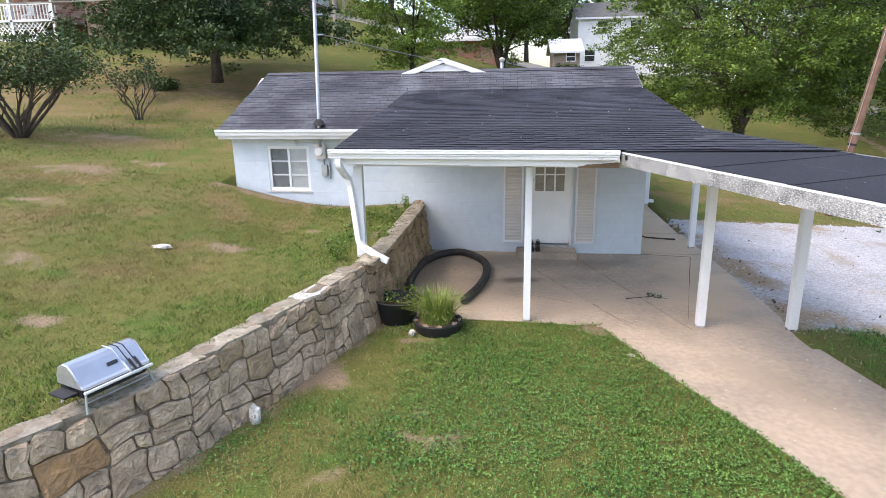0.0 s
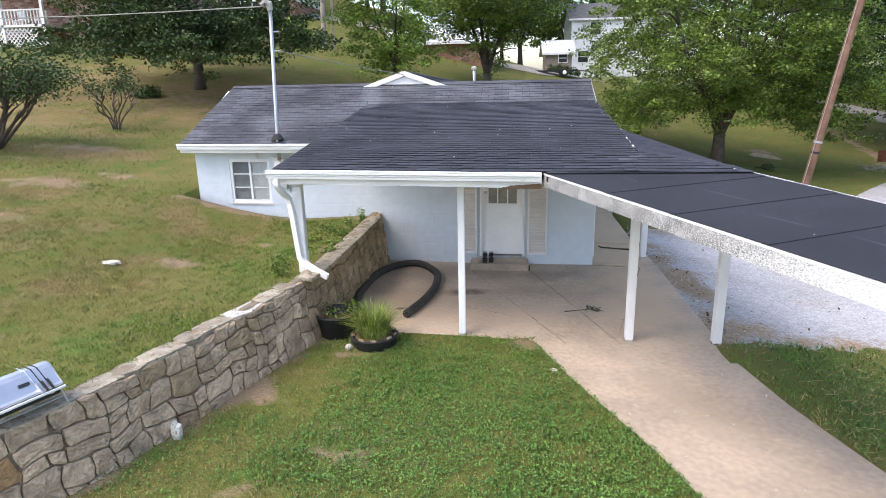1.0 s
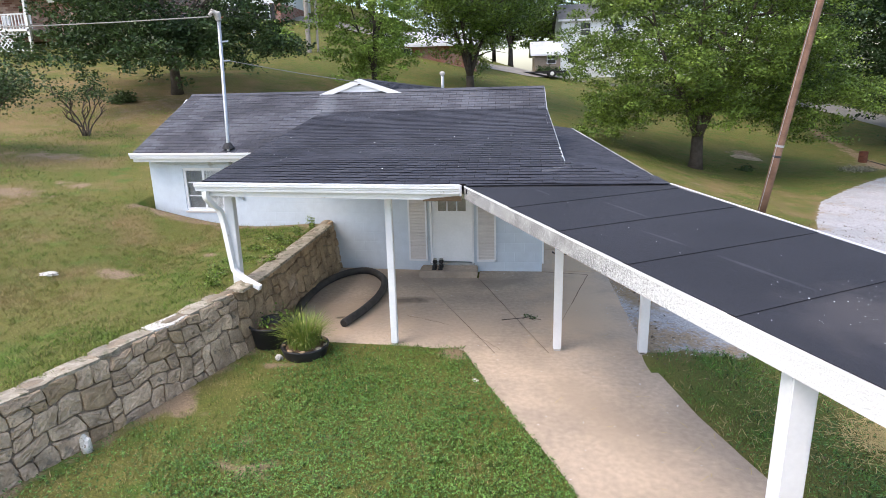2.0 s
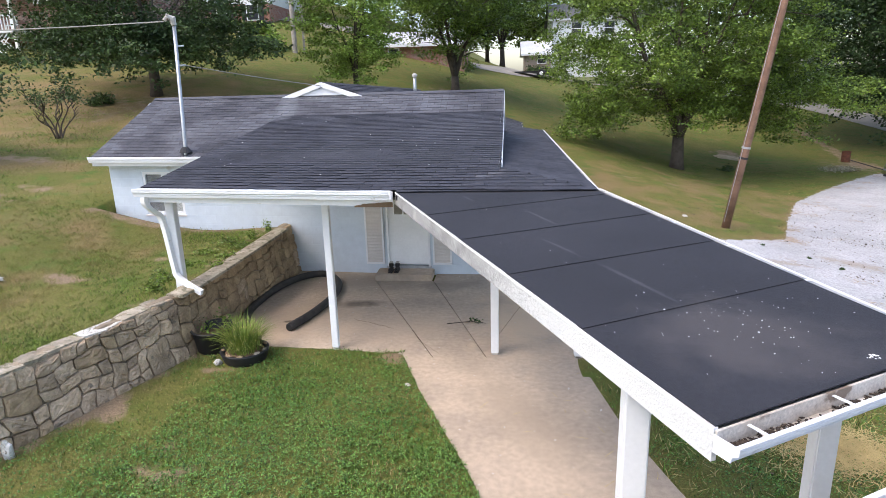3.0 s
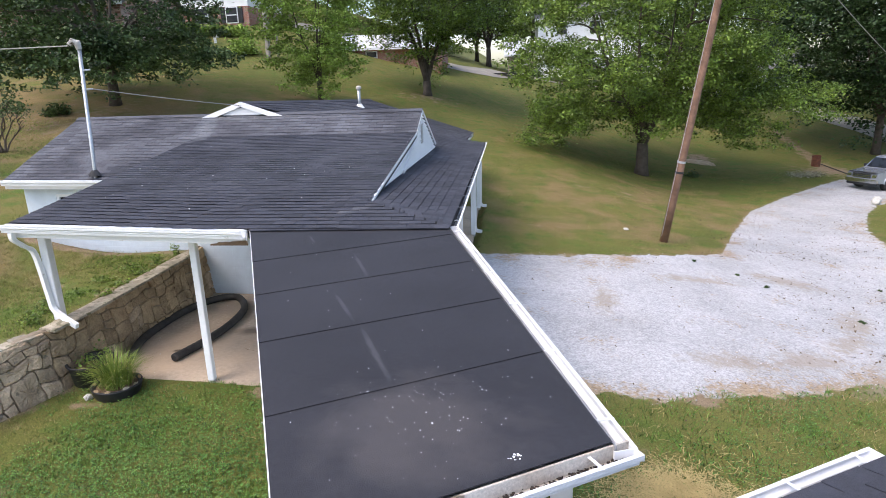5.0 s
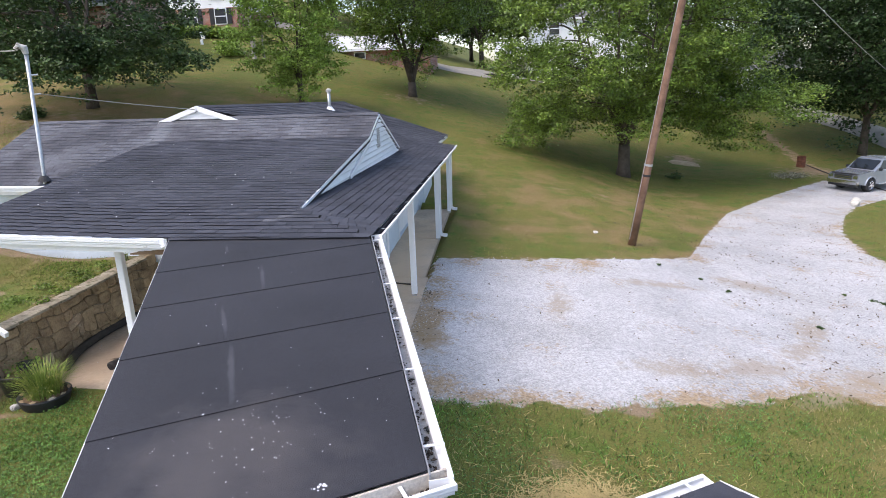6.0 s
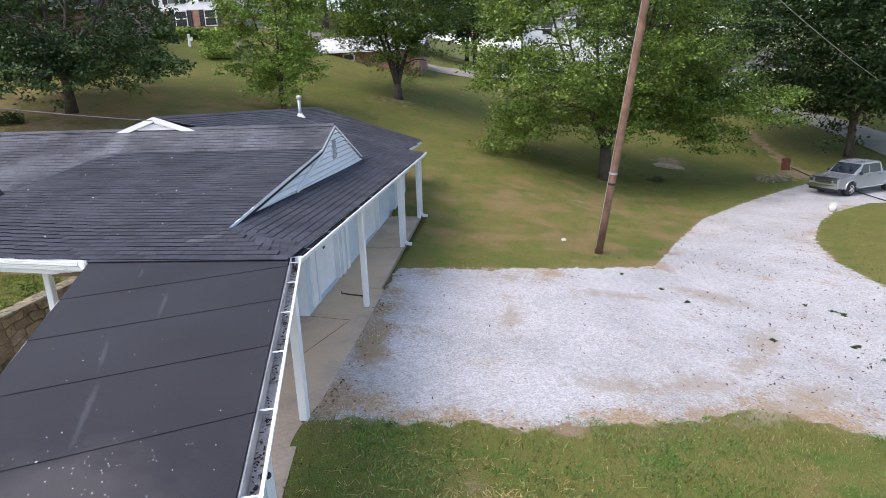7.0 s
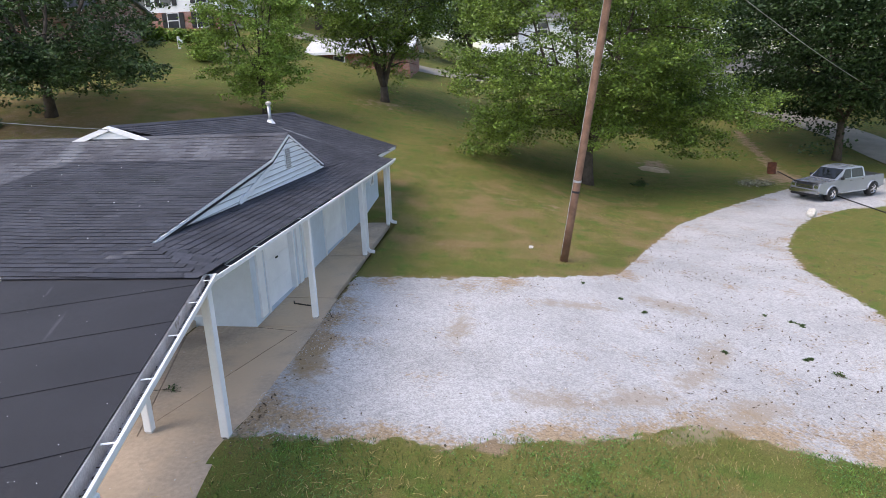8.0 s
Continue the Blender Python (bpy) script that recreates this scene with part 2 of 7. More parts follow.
stain_or_light(M["concrete"], (2.05, 10.15, 0, 8), (0.55, 0.22), (0.085, 0.07, 0.055), 0.75, 0.45, 4)
# porch shade at the patio's back and its lit front, put into the colour
stain_or_light(M["concrete"], (1.6, 11.4, 0, 0), (1.6, 0.8), (0.24, 0.215, 0.19), 0.6, 0.5, 2)
stain_or_light(M["concrete"], (1.2, 9.3, 0, 0), (1.5, 1.2), (0.58, 0.44, 0.31), 0.65, 0.6, 2.5)
stain_or_light(M["concrete"], (3.0, 9.0, 0, 30), (1.2, 0.8), (0.56, 0.435, 0.32), 0.5, 0.6, 3)
# paler, warmer colour offsets the lean-to's deep shade on the side slabs
stain_or_light(M["concrete"], (5.2, 14.0, 0, 0), (0.9, 5.5), (0.62, 0.47, 0.325), 0.85, 0.6, 2)
stain_or_light(M["concrete"], (4.9, 6.4, 0, 25), (0.5, 1.6), (0.42, 0.335, 0.255), 0.6, 0.7, 3.5)
# same brightening in colour where the side roof shades the patio
stain_or_light(M["concrete"], (5.1, 9.8, 0, 0), (1.0, 2.4), (0.63, 0.48, 0.335), 0.8, 0.7, 2)
stain_or_light(M["concrete"], (1.0, 9.25, 0, 20), (0.13, 0.07), (0.10, 0.075, 0.05), 0.8, 0.6, 9)
for key in ("shingle", "shingle_old"):
    stain_or_light(M[key], (-0.35, 13.75, 3.3, 4), (0.32, 0.9), (0.20, 0.21, 0.23), 0.6, 0.7, 4)
    stain_or_light(M[key], (0.5, 14.35, 3.6, 0), (2.2, 0.25), (0.15, 0.155, 0.17), 0.5, 0.7, 4)
    stain_or_light(M[key], (2.75, 20.35, 3.1, -12), (0.95, 0.10), (0.30, 0.31, 0.33), 0.8, 0.5, 5)
    stain_or_light(M[key], (4.35, 8.3, 2.65, 35), (0.55, 0.22), (0.17, 0.17, 0.185), 0.5, 0.7, 5)
# more of the porch shade painted along the patio's back
stain_or_light(M["concrete"], (3.6, 11.2, 0, 20), (0.9, 0.5), (0.20, 0.175, 0.15), 0.5, 0.6, 2.5)


def grass_blades(name, green, lush, dry, straw):
    """Blades from lush to dry by the lawn's own dryness, with some dead straw-coloured ones among them."""
    m = mat(name, green, lush, 0.9, 0.6, 0, 30, vary=0.8, island=True, mid=0.25, spec=0.3)
    n, l = m.node_tree.nodes, m.node_tree.links
    b = n["Principled BSDF"]
    old = b.inputs["Base Color"].links[0].from_socket
    a, geo = n.new("ShaderNodeAttribute"), n.new("ShaderNodeNewGeometry")
    a.attribute_name = "dry"

    def blend(first, second, fac):
        x = n.new("ShaderNodeMix")
        x.data_type = "RGBA"
        l.new(fac, x.inputs[0]), l.new(first, x.inputs[6])
        x.inputs[7].default_value = (*second, 1)
        return x.outputs[2]

    col = blend(old, dry, a.outputs["Fac"])
    pick = n.new("ShaderNodeMath")
    pick.operation = "MULTIPLY_ADD"
    l.new(a.outputs["Fac"], pick.inputs[0])
    pick.inputs[1].default_value, pick.inputs[2].default_value = 0.36, 0.03
    less = n.new("ShaderNodeMath")
    less.operation = "LESS_THAN"
    l.new(geo.outputs["Random Per Island"], less.inputs[0]), l.new(pick.outputs[0], less.inputs[1])
    col = blend(col, straw, less.outputs[0])
    l.new(col, b.inputs["Base Color"])
    return m


M["grass"] = grass_blades("grass_blades", (0.148, 0.200, 0.038), (0.104, 0.180, 0.030), (0.255, 0.210, 0.078), (0.38, 0.30, 0.14))
M["clover"] = grass_blades("clover_grass", (0.128, 0.212, 0.042), (0.085, 0.186, 0.032), (0.245, 0.215, 0.080), (0.46, 0.36, 0.18))
leafy(M["grass"], 0.15)
leafy(M["clover"], 0.15)


def ground_material():
    """Lawn soil and thatch, bare earth and white crushed stone, spread by the masks of the land."""
    m = bpy.data.materials.new("lawn_and_gravel")
    m.use_nodes = True
    n, l = m.node_tree.nodes, m.node_tree.links
    b = n["Principled BSDF"]
    b.inputs["Roughness"].default_value, b.inputs["Specular IOR Level"].default_value = 0.95, 0.2
    co = n.new("ShaderNodeTexCoord").outputs["Object"]

    def noise_of(s, detail=5.0):
        t = n.new("ShaderNodeTexNoise")
        t.inputs["Scale"].default_value, t.inputs["Detail"].default_value = s, detail
        l.new(co, t.inputs["Vector"])
        return t.outputs[0]

    def ramp(v, lo, hi, a=0.0, z=1.0):
        r = n.new("ShaderNodeMapRange")
        for i, q in enumerate((lo, hi, a, z)):
            r.inputs[i + 1].default_value = q
        l.new(v, r.inputs[0])
        return r.outputs[0]

    def mix(a, b2, fac, mode="MIX"):
        x = n.new("ShaderNodeMix")
        x.data_type, x.blend_type = "RGBA", mode
        for sock, v in ((x.inputs[0], fac), (x.inputs[6], a), (x.inputs[7], b2)):
            if hasattr(v, "is_linked"):
                l.new(v, sock)
            elif isinstance(v, (int, float)):
                sock.default_value = v
            else:
                sock.default_value = (*v, 1)
        return x.outputs[2]

    def math_of(op, a, b2):
        x = n.new("ShaderNodeMath")
        x.operation = op
        for sock, v in ((x.inputs[0], a), (x.inputs[1], b2)):
            if hasattr(v, "is_linked"):
                l.new(v, sock)
            else:
                sock.default_value = v
        return x.outputs[0]

    def mask(name):
        a = n.new("ShaderNodeAttribute")
        a.attribute_name = name
        return a.outputs["Fac"]

    def gray(v):
        g = n.new("ShaderNodeCombineColor")
        for i in range(3):
            l.new(v, g.inputs[i])
        return g.outputs[0]

    blade = noise_of(55, 3)
    lawn = mix((0.115, 0.128, 0.030), (0.160, 0.148, 0.043), ramp(noise_of(0.35), 0.35, 0.65))
    lawn = mix(lawn, (0.090, 0.138, 0.026), ramp(noise_of(1.7), 0.52, 0.68))
    dry = math_of("ADD", mask("dry"), ramp(noise_of(0.9, 6), 0.3, 0.7, -0.35, 0.35))
    lawn = mix(lawn, (0.215, 0.158, 0.070), ramp(dry, 0.25, 0.85))
    bare = math_of("ADD", mask("bare"), ramp(noise_of(2.6, 6), 0.3, 0.7, -0.4, 0.4))
    lawn = mix(lawn, (0.265, 0.195, 0.125), ramp(bare, 0.45, 0.85))
    lawn = mix(lawn, gray(ramp(blade, 0.25, 0.75, 0.46, 1.50)), 1.0, "MULTIPLY")
    grain = n.new("ShaderNodeTexVoronoi")
    grain.inputs["Scale"].default_value = 42
    l.new(co, grain.inputs["Vector"])
    pick = n.new("ShaderNodeSeparateColor")
    l.new(grain.outputs["Color"], pick.inputs[0])
    stone = math_of("ADD", math_of("MULTIPLY", pick.outputs[0], 0.55), math_of("MULTIPLY", noise_of(7, 6), 0.45))
    grav = mix((0.495, 0.49, 0.495), (0.385, 0.38, 0.38), ramp(noise_of(0.5, 10), 0.40, 0.72))
    grav = mix(grav, (0.36, 0.27, 0.18), ramp(math_of("ADD", math_of("ADD", noise_of(1.1, 10), math_of("MULTIPLY", mask("edge"), 0.12)), ramp(noise_of(14, 4), 0.3, 0.7, -0.14, 0.14)), 0.63, 0.84))
    grav = mix(grav, gray(ramp(stone, 0.10, 0.90, 0.62, 1.30)), 1.0, "MULTIPLY")
    g = math_of("ADD", mask("gravel"), ramp(noise_of(3.5, 6), 0.3, 0.7, -0.22, 0.22))
    l.new(mix(lawn, grav, ramp(g, 0.44, 0.56)), b.inputs["Base Color"])
    bp = n.new("ShaderNodeBump")
    bp.inputs["Strength"].default_value, bp.inputs["Distance"].default_value = 0.4, 0.03
    l.new(math_of("ADD", blade, stone), bp.inputs["Height"])
    l.new(bp.outputs[0], b.inputs["Normal"])
    return m


# ---- building helpers ----
def thing(name, at, label="", category="", group="", kind=""):
    ob = new(name)
    ob.empty_display_size = 0.2
    ob.matrix_basis = Matrix.Translation(at)
    return tagged(ob, label, category, group, kind)


def to_mesh(name, bm, material, smooth=False):
    me = bpy.data.meshes.new(name)
    if isinstance(bm, bmesh.types.BMesh):
        bmesh.ops.recalc_face_normals(bm, faces=bm.faces)
        bm.to_mesh(me)
        bm.free()
    else:
        me.from_pydata(bm[0], [], bm[1])
    if smooth:
        me.polygons.foreach_set("use_smooth", [True] * len(me.polygons))
    me.materials.append(material)
    return me


def part(name, bm, material, parent=None, label="", smooth=False):
    """One mesh, in place, under a thing or a part."""
    ob = new(name, bm if isinstance(bm, bpy.types.Mesh) else to_mesh(name, bm, material, smooth))
    if parent is not None:
        ob.parent = parent
        if parent.type == "EMPTY":
            ob.matrix_parent_inverse = parent.matrix_basis.inverted()
    return tagged(ob, label)


def solo(name, bm, material, label, category, group="", kind="", smooth=False):
    return tagged(part(name, bm, material, None, "", smooth), label, category, group, kind)


def box(x0, x1, y0, y1, z0, z1, bm=None, bevel=0.0):
    own = bmesh.new()
    bmesh.ops.create_cube(own, size=1)
    for v in own.verts:
        v.co = ((x0 + x1) / 2 + v.co.x * (x1 - x0), (y0 + y1) / 2 + v.co.y * (y1 - y0), (z0 + z1) / 2 + v.co.z * (z1 - z0))
    if bevel:
        bmesh.ops.bevel(own, geom=own.edges[:], offset=bevel, segments=2, affect="EDGES")
    return join(bm, own)


def join(bm, own):
    if bm is None:
        return own
    tmp = bpy.data.meshes.new("tmp")
    own.to_mesh(tmp)
    own.free()
    bm.from_mesh(tmp)
    bpy.data.meshes.remove(tmp)
    return bm


def turned(bm, m):
    bm.transform(m)
    return bm


def prism(poly, lo, hi, bm=None):
    """A solid over a plan polygon; lo and hi are heights, or functions of x, y."""
    own = bmesh.new()
    f = (lambda v, x, y: v(x, y) if callable(v) else v)
    a = [own.verts.new((x, y, f(lo, x, y))) for x, y in poly]
    b = [own.verts.new((x, y, f(hi, x, y))) for x, y in poly]
    own.faces.new(a[::-1]), own.faces.new(b)
    for i in range(len(poly)):
        j = (i + 1) % len(poly)
        own.faces.new((a[i], a[j], b[j], b[i]))
    return join(bm, own)


def slab3(poly, down, bm=None):
    """A sheet over a polygon of points in space, with its thickness downwards."""
    own = bmesh.new()
    b = [own.verts.new(p) for p in poly]
    a = [own.verts.new((p[0], p[1], p[2] - down)) for p in poly]
    own.faces.new(a[::-1]), own.faces.new(b)
    for i in range(len(poly)):
        j = (i + 1) % len(poly)
        own.faces.new((a[i], a[j], b[j], b[i]))
    return join(bm, own)


def sweep(path, section, bm=None, closed=True, caps=True, up=(0, 0, 1)):
    """A section (points across, up) drawn along a path."""
    own = bmesh.new()
    path = [Vector(p) for p in path]
    up = Vector(up)
    rings = []
    for i, p in enumerate(path):
        d0 = (path[i] - path[i - 1]).normalized() if i else None
        d1 = (path[i + 1] - path[i]).normalized() if i + 1 < len(path) else None
        d = ((d0 or d1) + (d1 or d0)).normalized()
        side = d.cross(up)
        if side.length < 1e-4:
            side = d.cross(Vector((0, 1, 0)))
        side.normalize()
        u = side.cross(d).normalized()
        grow = 1.0
        if d0 and d1:
            grow = min(1.6, 1 / max(0.45, d.dot(d1)))
        rings.append([own.verts.new(p + side * (a * grow) + u * b) for a, b in section])
    n = len(section)
    for r, q in zip(rings, rings[1:]):
        for k in range(n if closed else n - 1):
            own.faces.new((r[k], r[(k + 1) % n], q[(k + 1) % n], q[k]))
    if closed and caps:
        own.faces.new(rings[0][::-1]), own.faces.new(rings[-1])
    return join(bm, own)


def tube(path, radii, sides=8, bm=None):
    """A round, tapering limb along a path."""
    own = bmesh.new()
    path = [Vector(p) for p in path]
    if isinstance(radii, (int, float)):
        radii = [radii] * len(path)
    rings = []
    ref = Vector((0.31, 0.87, 0.23)).normalized()
    for i, p in enumerate(path):
        d = (path[min(i + 1, len(path) - 1)] - path[max(i - 1, 0)]).normalized()
        side = d.cross(ref)
        if side.length < 0.05:
            side = d.cross(Vector((1, 0, 0)))
        side.normalize()
        u = d.cross(side)
        rings.append([own.verts.new(p + (side * math.cos(a) + u * math.sin(a)) * radii[i]) for a in [2 * math.pi * k / sides for k in range(sides)]])
    for r, q in zip(rings, rings[1:]):
        for k in range(sides):
            own.faces.new((r[k], r[(k + 1) % sides], q[(k + 1) % sides], q[k]))
    own.faces.new(rings[0][::-1]), own.faces.new(rings[-1])
    return join(bm, own)


def spline(pts, per=6):
    """A smooth line through the points."""
    p = [Vector(q) for q in pts]
    p = [2 * p[0] - p[1], *p, 2 * p[-1] - p[-2]]
    out = []
    for i in range(1, len(p) - 2):
        for k in range(per):
            t = k / per
            out.append(0.5 * ((2 * p[i]) + (p[i + 1] - p[i - 1]) * t + (2 * p[i - 1] - 5 * p[i] + 4 * p[i + 1] - p[i + 2]) * t * t
                              + (3 * p[i] - p[i - 1] - 3 * p[i + 1] + p[i + 2]) * t ** 3))
    return out + [p[-2]]


def lathe(profile, at, sides=20, bm=None):
    """A turned form from (radius, height) pairs."""
    own = bmesh.new()
    rings = [[own.verts.new((at[0] + r * math.cos(a), at[1] + r * math.sin(a), at[2] + h)) for a in [2 * math.pi * k / sides for k in range(sides)]] for r, h in profile]
    for r, q in zip(rings, rings[1:]):
        for k in range(sides):
            own.faces.new((r[k], r[(k + 1) % sides], q[(k + 1) % sides], q[k]))
    own.faces.new(rings[0][::-1]), own.faces.new(rings[-1])
    return join(bm, own)


def raw_mesh(name, co, faces_per, material):
    """A mesh of many separate small faces: co is (count, faces_per, 3)."""
    co = np.asarray(co, np.float32)
    count = co.shape[0]
    me = bpy.data.meshes.new(name)
    me.vertices.add(count * faces_per)
    me.vertices.foreach_set("co", co.reshape(-1))
    me.loops.add(count * faces_per)
    me.loops.foreach_set("vertex_index", np.arange(count * faces_per, dtype=np.int32))
    me.polygons.add(count)
    me.polygons.foreach_set("loop_start", np.arange(0, count * faces_per, faces_per, dtype=np.int32))
    me.update(calc_edges=True)
    me.materials.append(material)
    return me





def clear_glass():
    m = bpy.data.materials.new("clear_pane")
    m.use_nodes = True
    n, l = m.node_tree.nodes, m.node_tree.links
    gl, tr, mx, fr = n.new("ShaderNodeBsdfGlossy"), n.new("ShaderNodeBsdfTransparent"), n.new("ShaderNodeMixShader"), n.new("ShaderNodeFresnel")
    gl.inputs["Roughness"].default_value = 0.03
    fr.inputs["IOR"].default_value = 1.5
    tr.inputs["Color"].default_value = (0.94, 0.95, 0.95, 1)
    l.new(fr.outputs[0], mx.inputs[0]), l.new(tr.outputs[0], mx.inputs[1]), l.new(gl.outputs[0], mx.inputs[2])
    l.new(mx.outputs[0], n["Material Output"].inputs["Surface"])
    return m


M["pane"] = clear_glass()
WALL_LINE = [(0.22, 12.3), (0.10, 9.6), (-0.03, 8.0), (-0.36, 6.75), (-0.70, 5.75), (-0.98, 4.9), (-1.32, 4.1), (-1.95, 3.0), (-2.9, 1.6), (-5.2, -1.4), (-9.0, -6.0)]
def smooth(a, b, v):
    """0 before a, 1 past b."""
    u = np.clip((v - a) / (b - a), 0, 1)
    return u * u * (3 - 2 * u)
def wall_x(y):
    """x of the retaining wall's front foot at y."""
    p = sorted((b, a) for a, b in WALL_LINE)
    return np.interp(y, [a for a, b in p], [b for a, b in p])
def height(x, y):
    """The lie of the land: a hillside to the north-west, the yard cut into its foot, the drive falling to the east."""
    x, y = np.asarray(x, float), np.asarray(y, float)
    lim = np.interp(x, (-20, -8, 2), (80, 70, 61))
    y = np.where(y > lim, lim + (y - lim) * 0.12, y)                     # the hill levels off
    w = 0.7 + 0.12 * np.maximum(0, y - 20)
    mean = lambda f: sum(f(x + w * k) for k in (-2, -1, 0, 1, 2)) / 5        # rounds the folds of the land
    base = mean(lambda x: np.interp(x, (-35, -11, -4, 1, 5.6, 8, 11, 13.2, 16, 24, 34), (3.1, 2.6, 2.0, 0.95, 0.16, -0.06, -0.42, -0.8, -1.12, -1.3, -1.5)))
    rise = mean(lambda x: np.interp(x, (-12, 1, 8, 13, 22), (0.185, 0.105, 0.115, 0.02, 0.01)))
    fall = np.interp(x, (-9, -4, -0.5, 5, 9), (0.06, 0.06, 0.085, 0.022, 0.01))
    z = base + np.where(y > 20, rise, fall) * (y - 20)
    z = z + mean(lambda x: np.interp(x, (8, 14), (0, 0.12))) * np.maximum(0, y - 38)
    z = z + 0.04 * np.maximum(0, y - 40) * smooth(-2, -10, x)
    z = z - 0.38 * np.exp(-((x - 13.3) / 3.5) ** 2 - ((y - 32) / 5.0) ** 2)      # a hollow round the maple
    west = np.interp(y, (-20, 0, 3, 4.2, 5.0, 5.8, 6.8, 8.0, 11.7, 13), (0.55, 0.78, 0.82, 0.83, 0.84, 0.86, 0.89, 0.93, 1.02, 1.05))
    d = wall_x(y) - x                                    # metres behind the wall's foot
    upper = west + (z - west) * smooth(0.3, 5.0, d)
    lower = np.minimum(0, z) * smooth(5.9, 8.0, x)
    yard = np.where(d > 0.16, upper, lower)
    return np.where((y < 12.2), yard, z * smooth(12.2, 13.5, y) + yard * (1 - smooth(12.2, 13.5, y)))


def worn(x, y):
    """How bare the turf is, 0 to 1: worn spots in the lawns and at the walls' feet."""
    x, y = np.asarray(x, float), np.asarray(y, float)
    spots = ((-2.62, 8.69, 0.42, 0.16), (-4.6, 6.9, 0.5, 0.25), (-1.6, 9.9, 0.25, 0.15), (-3.4, 5.6, 0.3, 0.2), (-6.2, 9.4, 0.7, 0.25), (-7.4, 11.8, 1.2, 0.5), (-9.2, 15.6, 1.8, 0.7), (-6.4, 12.9, 0.8, 0.3), (-9.6, 13.9, 1.0, 0.4),
             (-0.25, 6.2, 0.22, 0.3), (3.12, 7.92, 0.22, 0.18), (1.0, 5.0, 0.22, 0.12), (0.2, 4.3, 0.2, 0.16), (0.5, 7.35, 0.4, 0.12), (9.6, 8.6, 0.3, 0.35), (8.3, 7.2, 0.3, 0.2))
    v = sum(np.exp(-((x - a) / w) ** 2 - ((y - b) / h) ** 2) for a, b, w, h in spots)
    v = v + 0.65 * np.exp(-((wall_x(y) + 0.10 - x) / 0.12) ** 2) * (y < 8) * (x > wall_x(y)) + 0.9 * smooth(11.55, 11.95, y) * (x < 0.1) * (x > -4.3) * (y < 12)
    v = v + 0.7 * np.exp(-((wall_x(y) - 0.45 - x) / 0.16) ** 2) * (y < 12) * (y > 7.5)
    return np.clip(v, 0, 1)


def ripple(x, y, f, k=0.0):
    """A soft random field, about -1 to 1, with patches of about 1.5 / f metres."""
    return (np.sin(f * (1.7 * x + 0.6 * y) + 1.3 * np.sin(f * (0.9 * y - 0.5 * x) + k) + k) + np.sin(f * (1.9 * y - 0.8 * x) + 1.5 * np.sin(f * (1.1 * x + 0.3 * y) - k) + 2 * k)
            + 0.7 * np.sin(f * 3.1 * (x - 0.7 * y) + 2.0 * np.sin(f * 2.3 * (y + 0.4 * x)) + k)) / 2.4


def dry_at(x, y):
    """How dry and yellow the turf is, 0 to 1."""
    x, y = np.asarray(x, float), np.asarray(y, float)
    d = x - wall_x(y)
    field = 0.38 * ripple(x, y, 0.9, 0.4) + 0.30 * ripple(x, y, 2.6, 1.1)
    yard = 0.62 * np.exp(-np.maximum(0, d) / 1.1) + 0.38 * smooth(5.2, 2.6, y) * smooth(3.6, 1.2, x) + 0.06
    bank = 0.34 + 0.25 * smooth(0.5, 4.0, -d) - 0.28 * np.exp(-((d + 1.2) / 0.9) ** 2)
    side = 0.08 + 0.25 * smooth(9, 13, x)
    back = 0.26 + 0.35 * ripple(0.5 * x, 2.2 * y, 0.55, 0.9) + 0.45 * np.exp(-((y - 18.4 - 0.2 * (x - 8)) / 0.8) ** 2) + 0.3 * np.exp(-((y - 24.0) / 2.2) ** 2) - 0.2 * smooth(27, 33, y)
    v = np.where(y > 12.0, back, np.where(d < 0, bank, np.where(x > 5.6, side, yard)))
    return np.clip(v + field - 0.10, 0, 1)


def gravel_edge(x, y):
    """Metres inside the gravel yard and drive (negative: outside)."""
    north = np.interp(x, (5.9, 6.8, 8.2, 9.7, 11.2, 12.75, 14.2, 16, 18, 20.4, 23, 30, 45), (15.0, 15.36, 15.6, 16.2, 16.8, 17.75, 21, 24.6, 27.1, 29.8, 32.4, 36, 40))
    south = np.interp(x, (5.9, 8.15, 9, 9.6, 10.6, 11.5, 12.7, 13.4, 14.6, 15.5, 22, 45), (8.06, 8.5, 8.4, 8.85, 9.0, 9.3, 10.1, 10.07, 9.7, 9.64, 8.6, 6))
    shore = np.interp(y, (12.5, 14.5, 15.9, 17.5, 19.7, 21.9, 24.1, 26.5, 28.1, 28.8), (26, 20.5, 18.86, 18.74, 18.5, 18.95, 20.0, 21.7, 23.8, 26))
    turn = np.where((y > 12.5) & (y < 29), shore - x, np.where(y >= 29, 9.0, 9.0))
    turn = np.where((y >= 28.8), y - (28.8 + 0.25 * (x - 26)), turn)
    return np.minimum.reduce([(north - y) * 0.8, y - south, turn, x - 5.78])


HOUSE = (-4.1, 4.55, 12.0, 22.6)
YARD_EDGE = 8.15


def walk_west(y):
    return np.interp(y, (-6, 2.5, 4.6, 5.13, 5.6, 6.95, 8.0), (5.4, 5.15, 4.58, 4.40, 4.20, 3.60, 3.22))


def walk_east(y):
    return np.interp(y, (-6, 2.5, 4.2, 5.08, 6.35, 7.5, 8.1), (7.2, 7.1, 6.75, 6.44, 6.08, 5.88, 5.86))


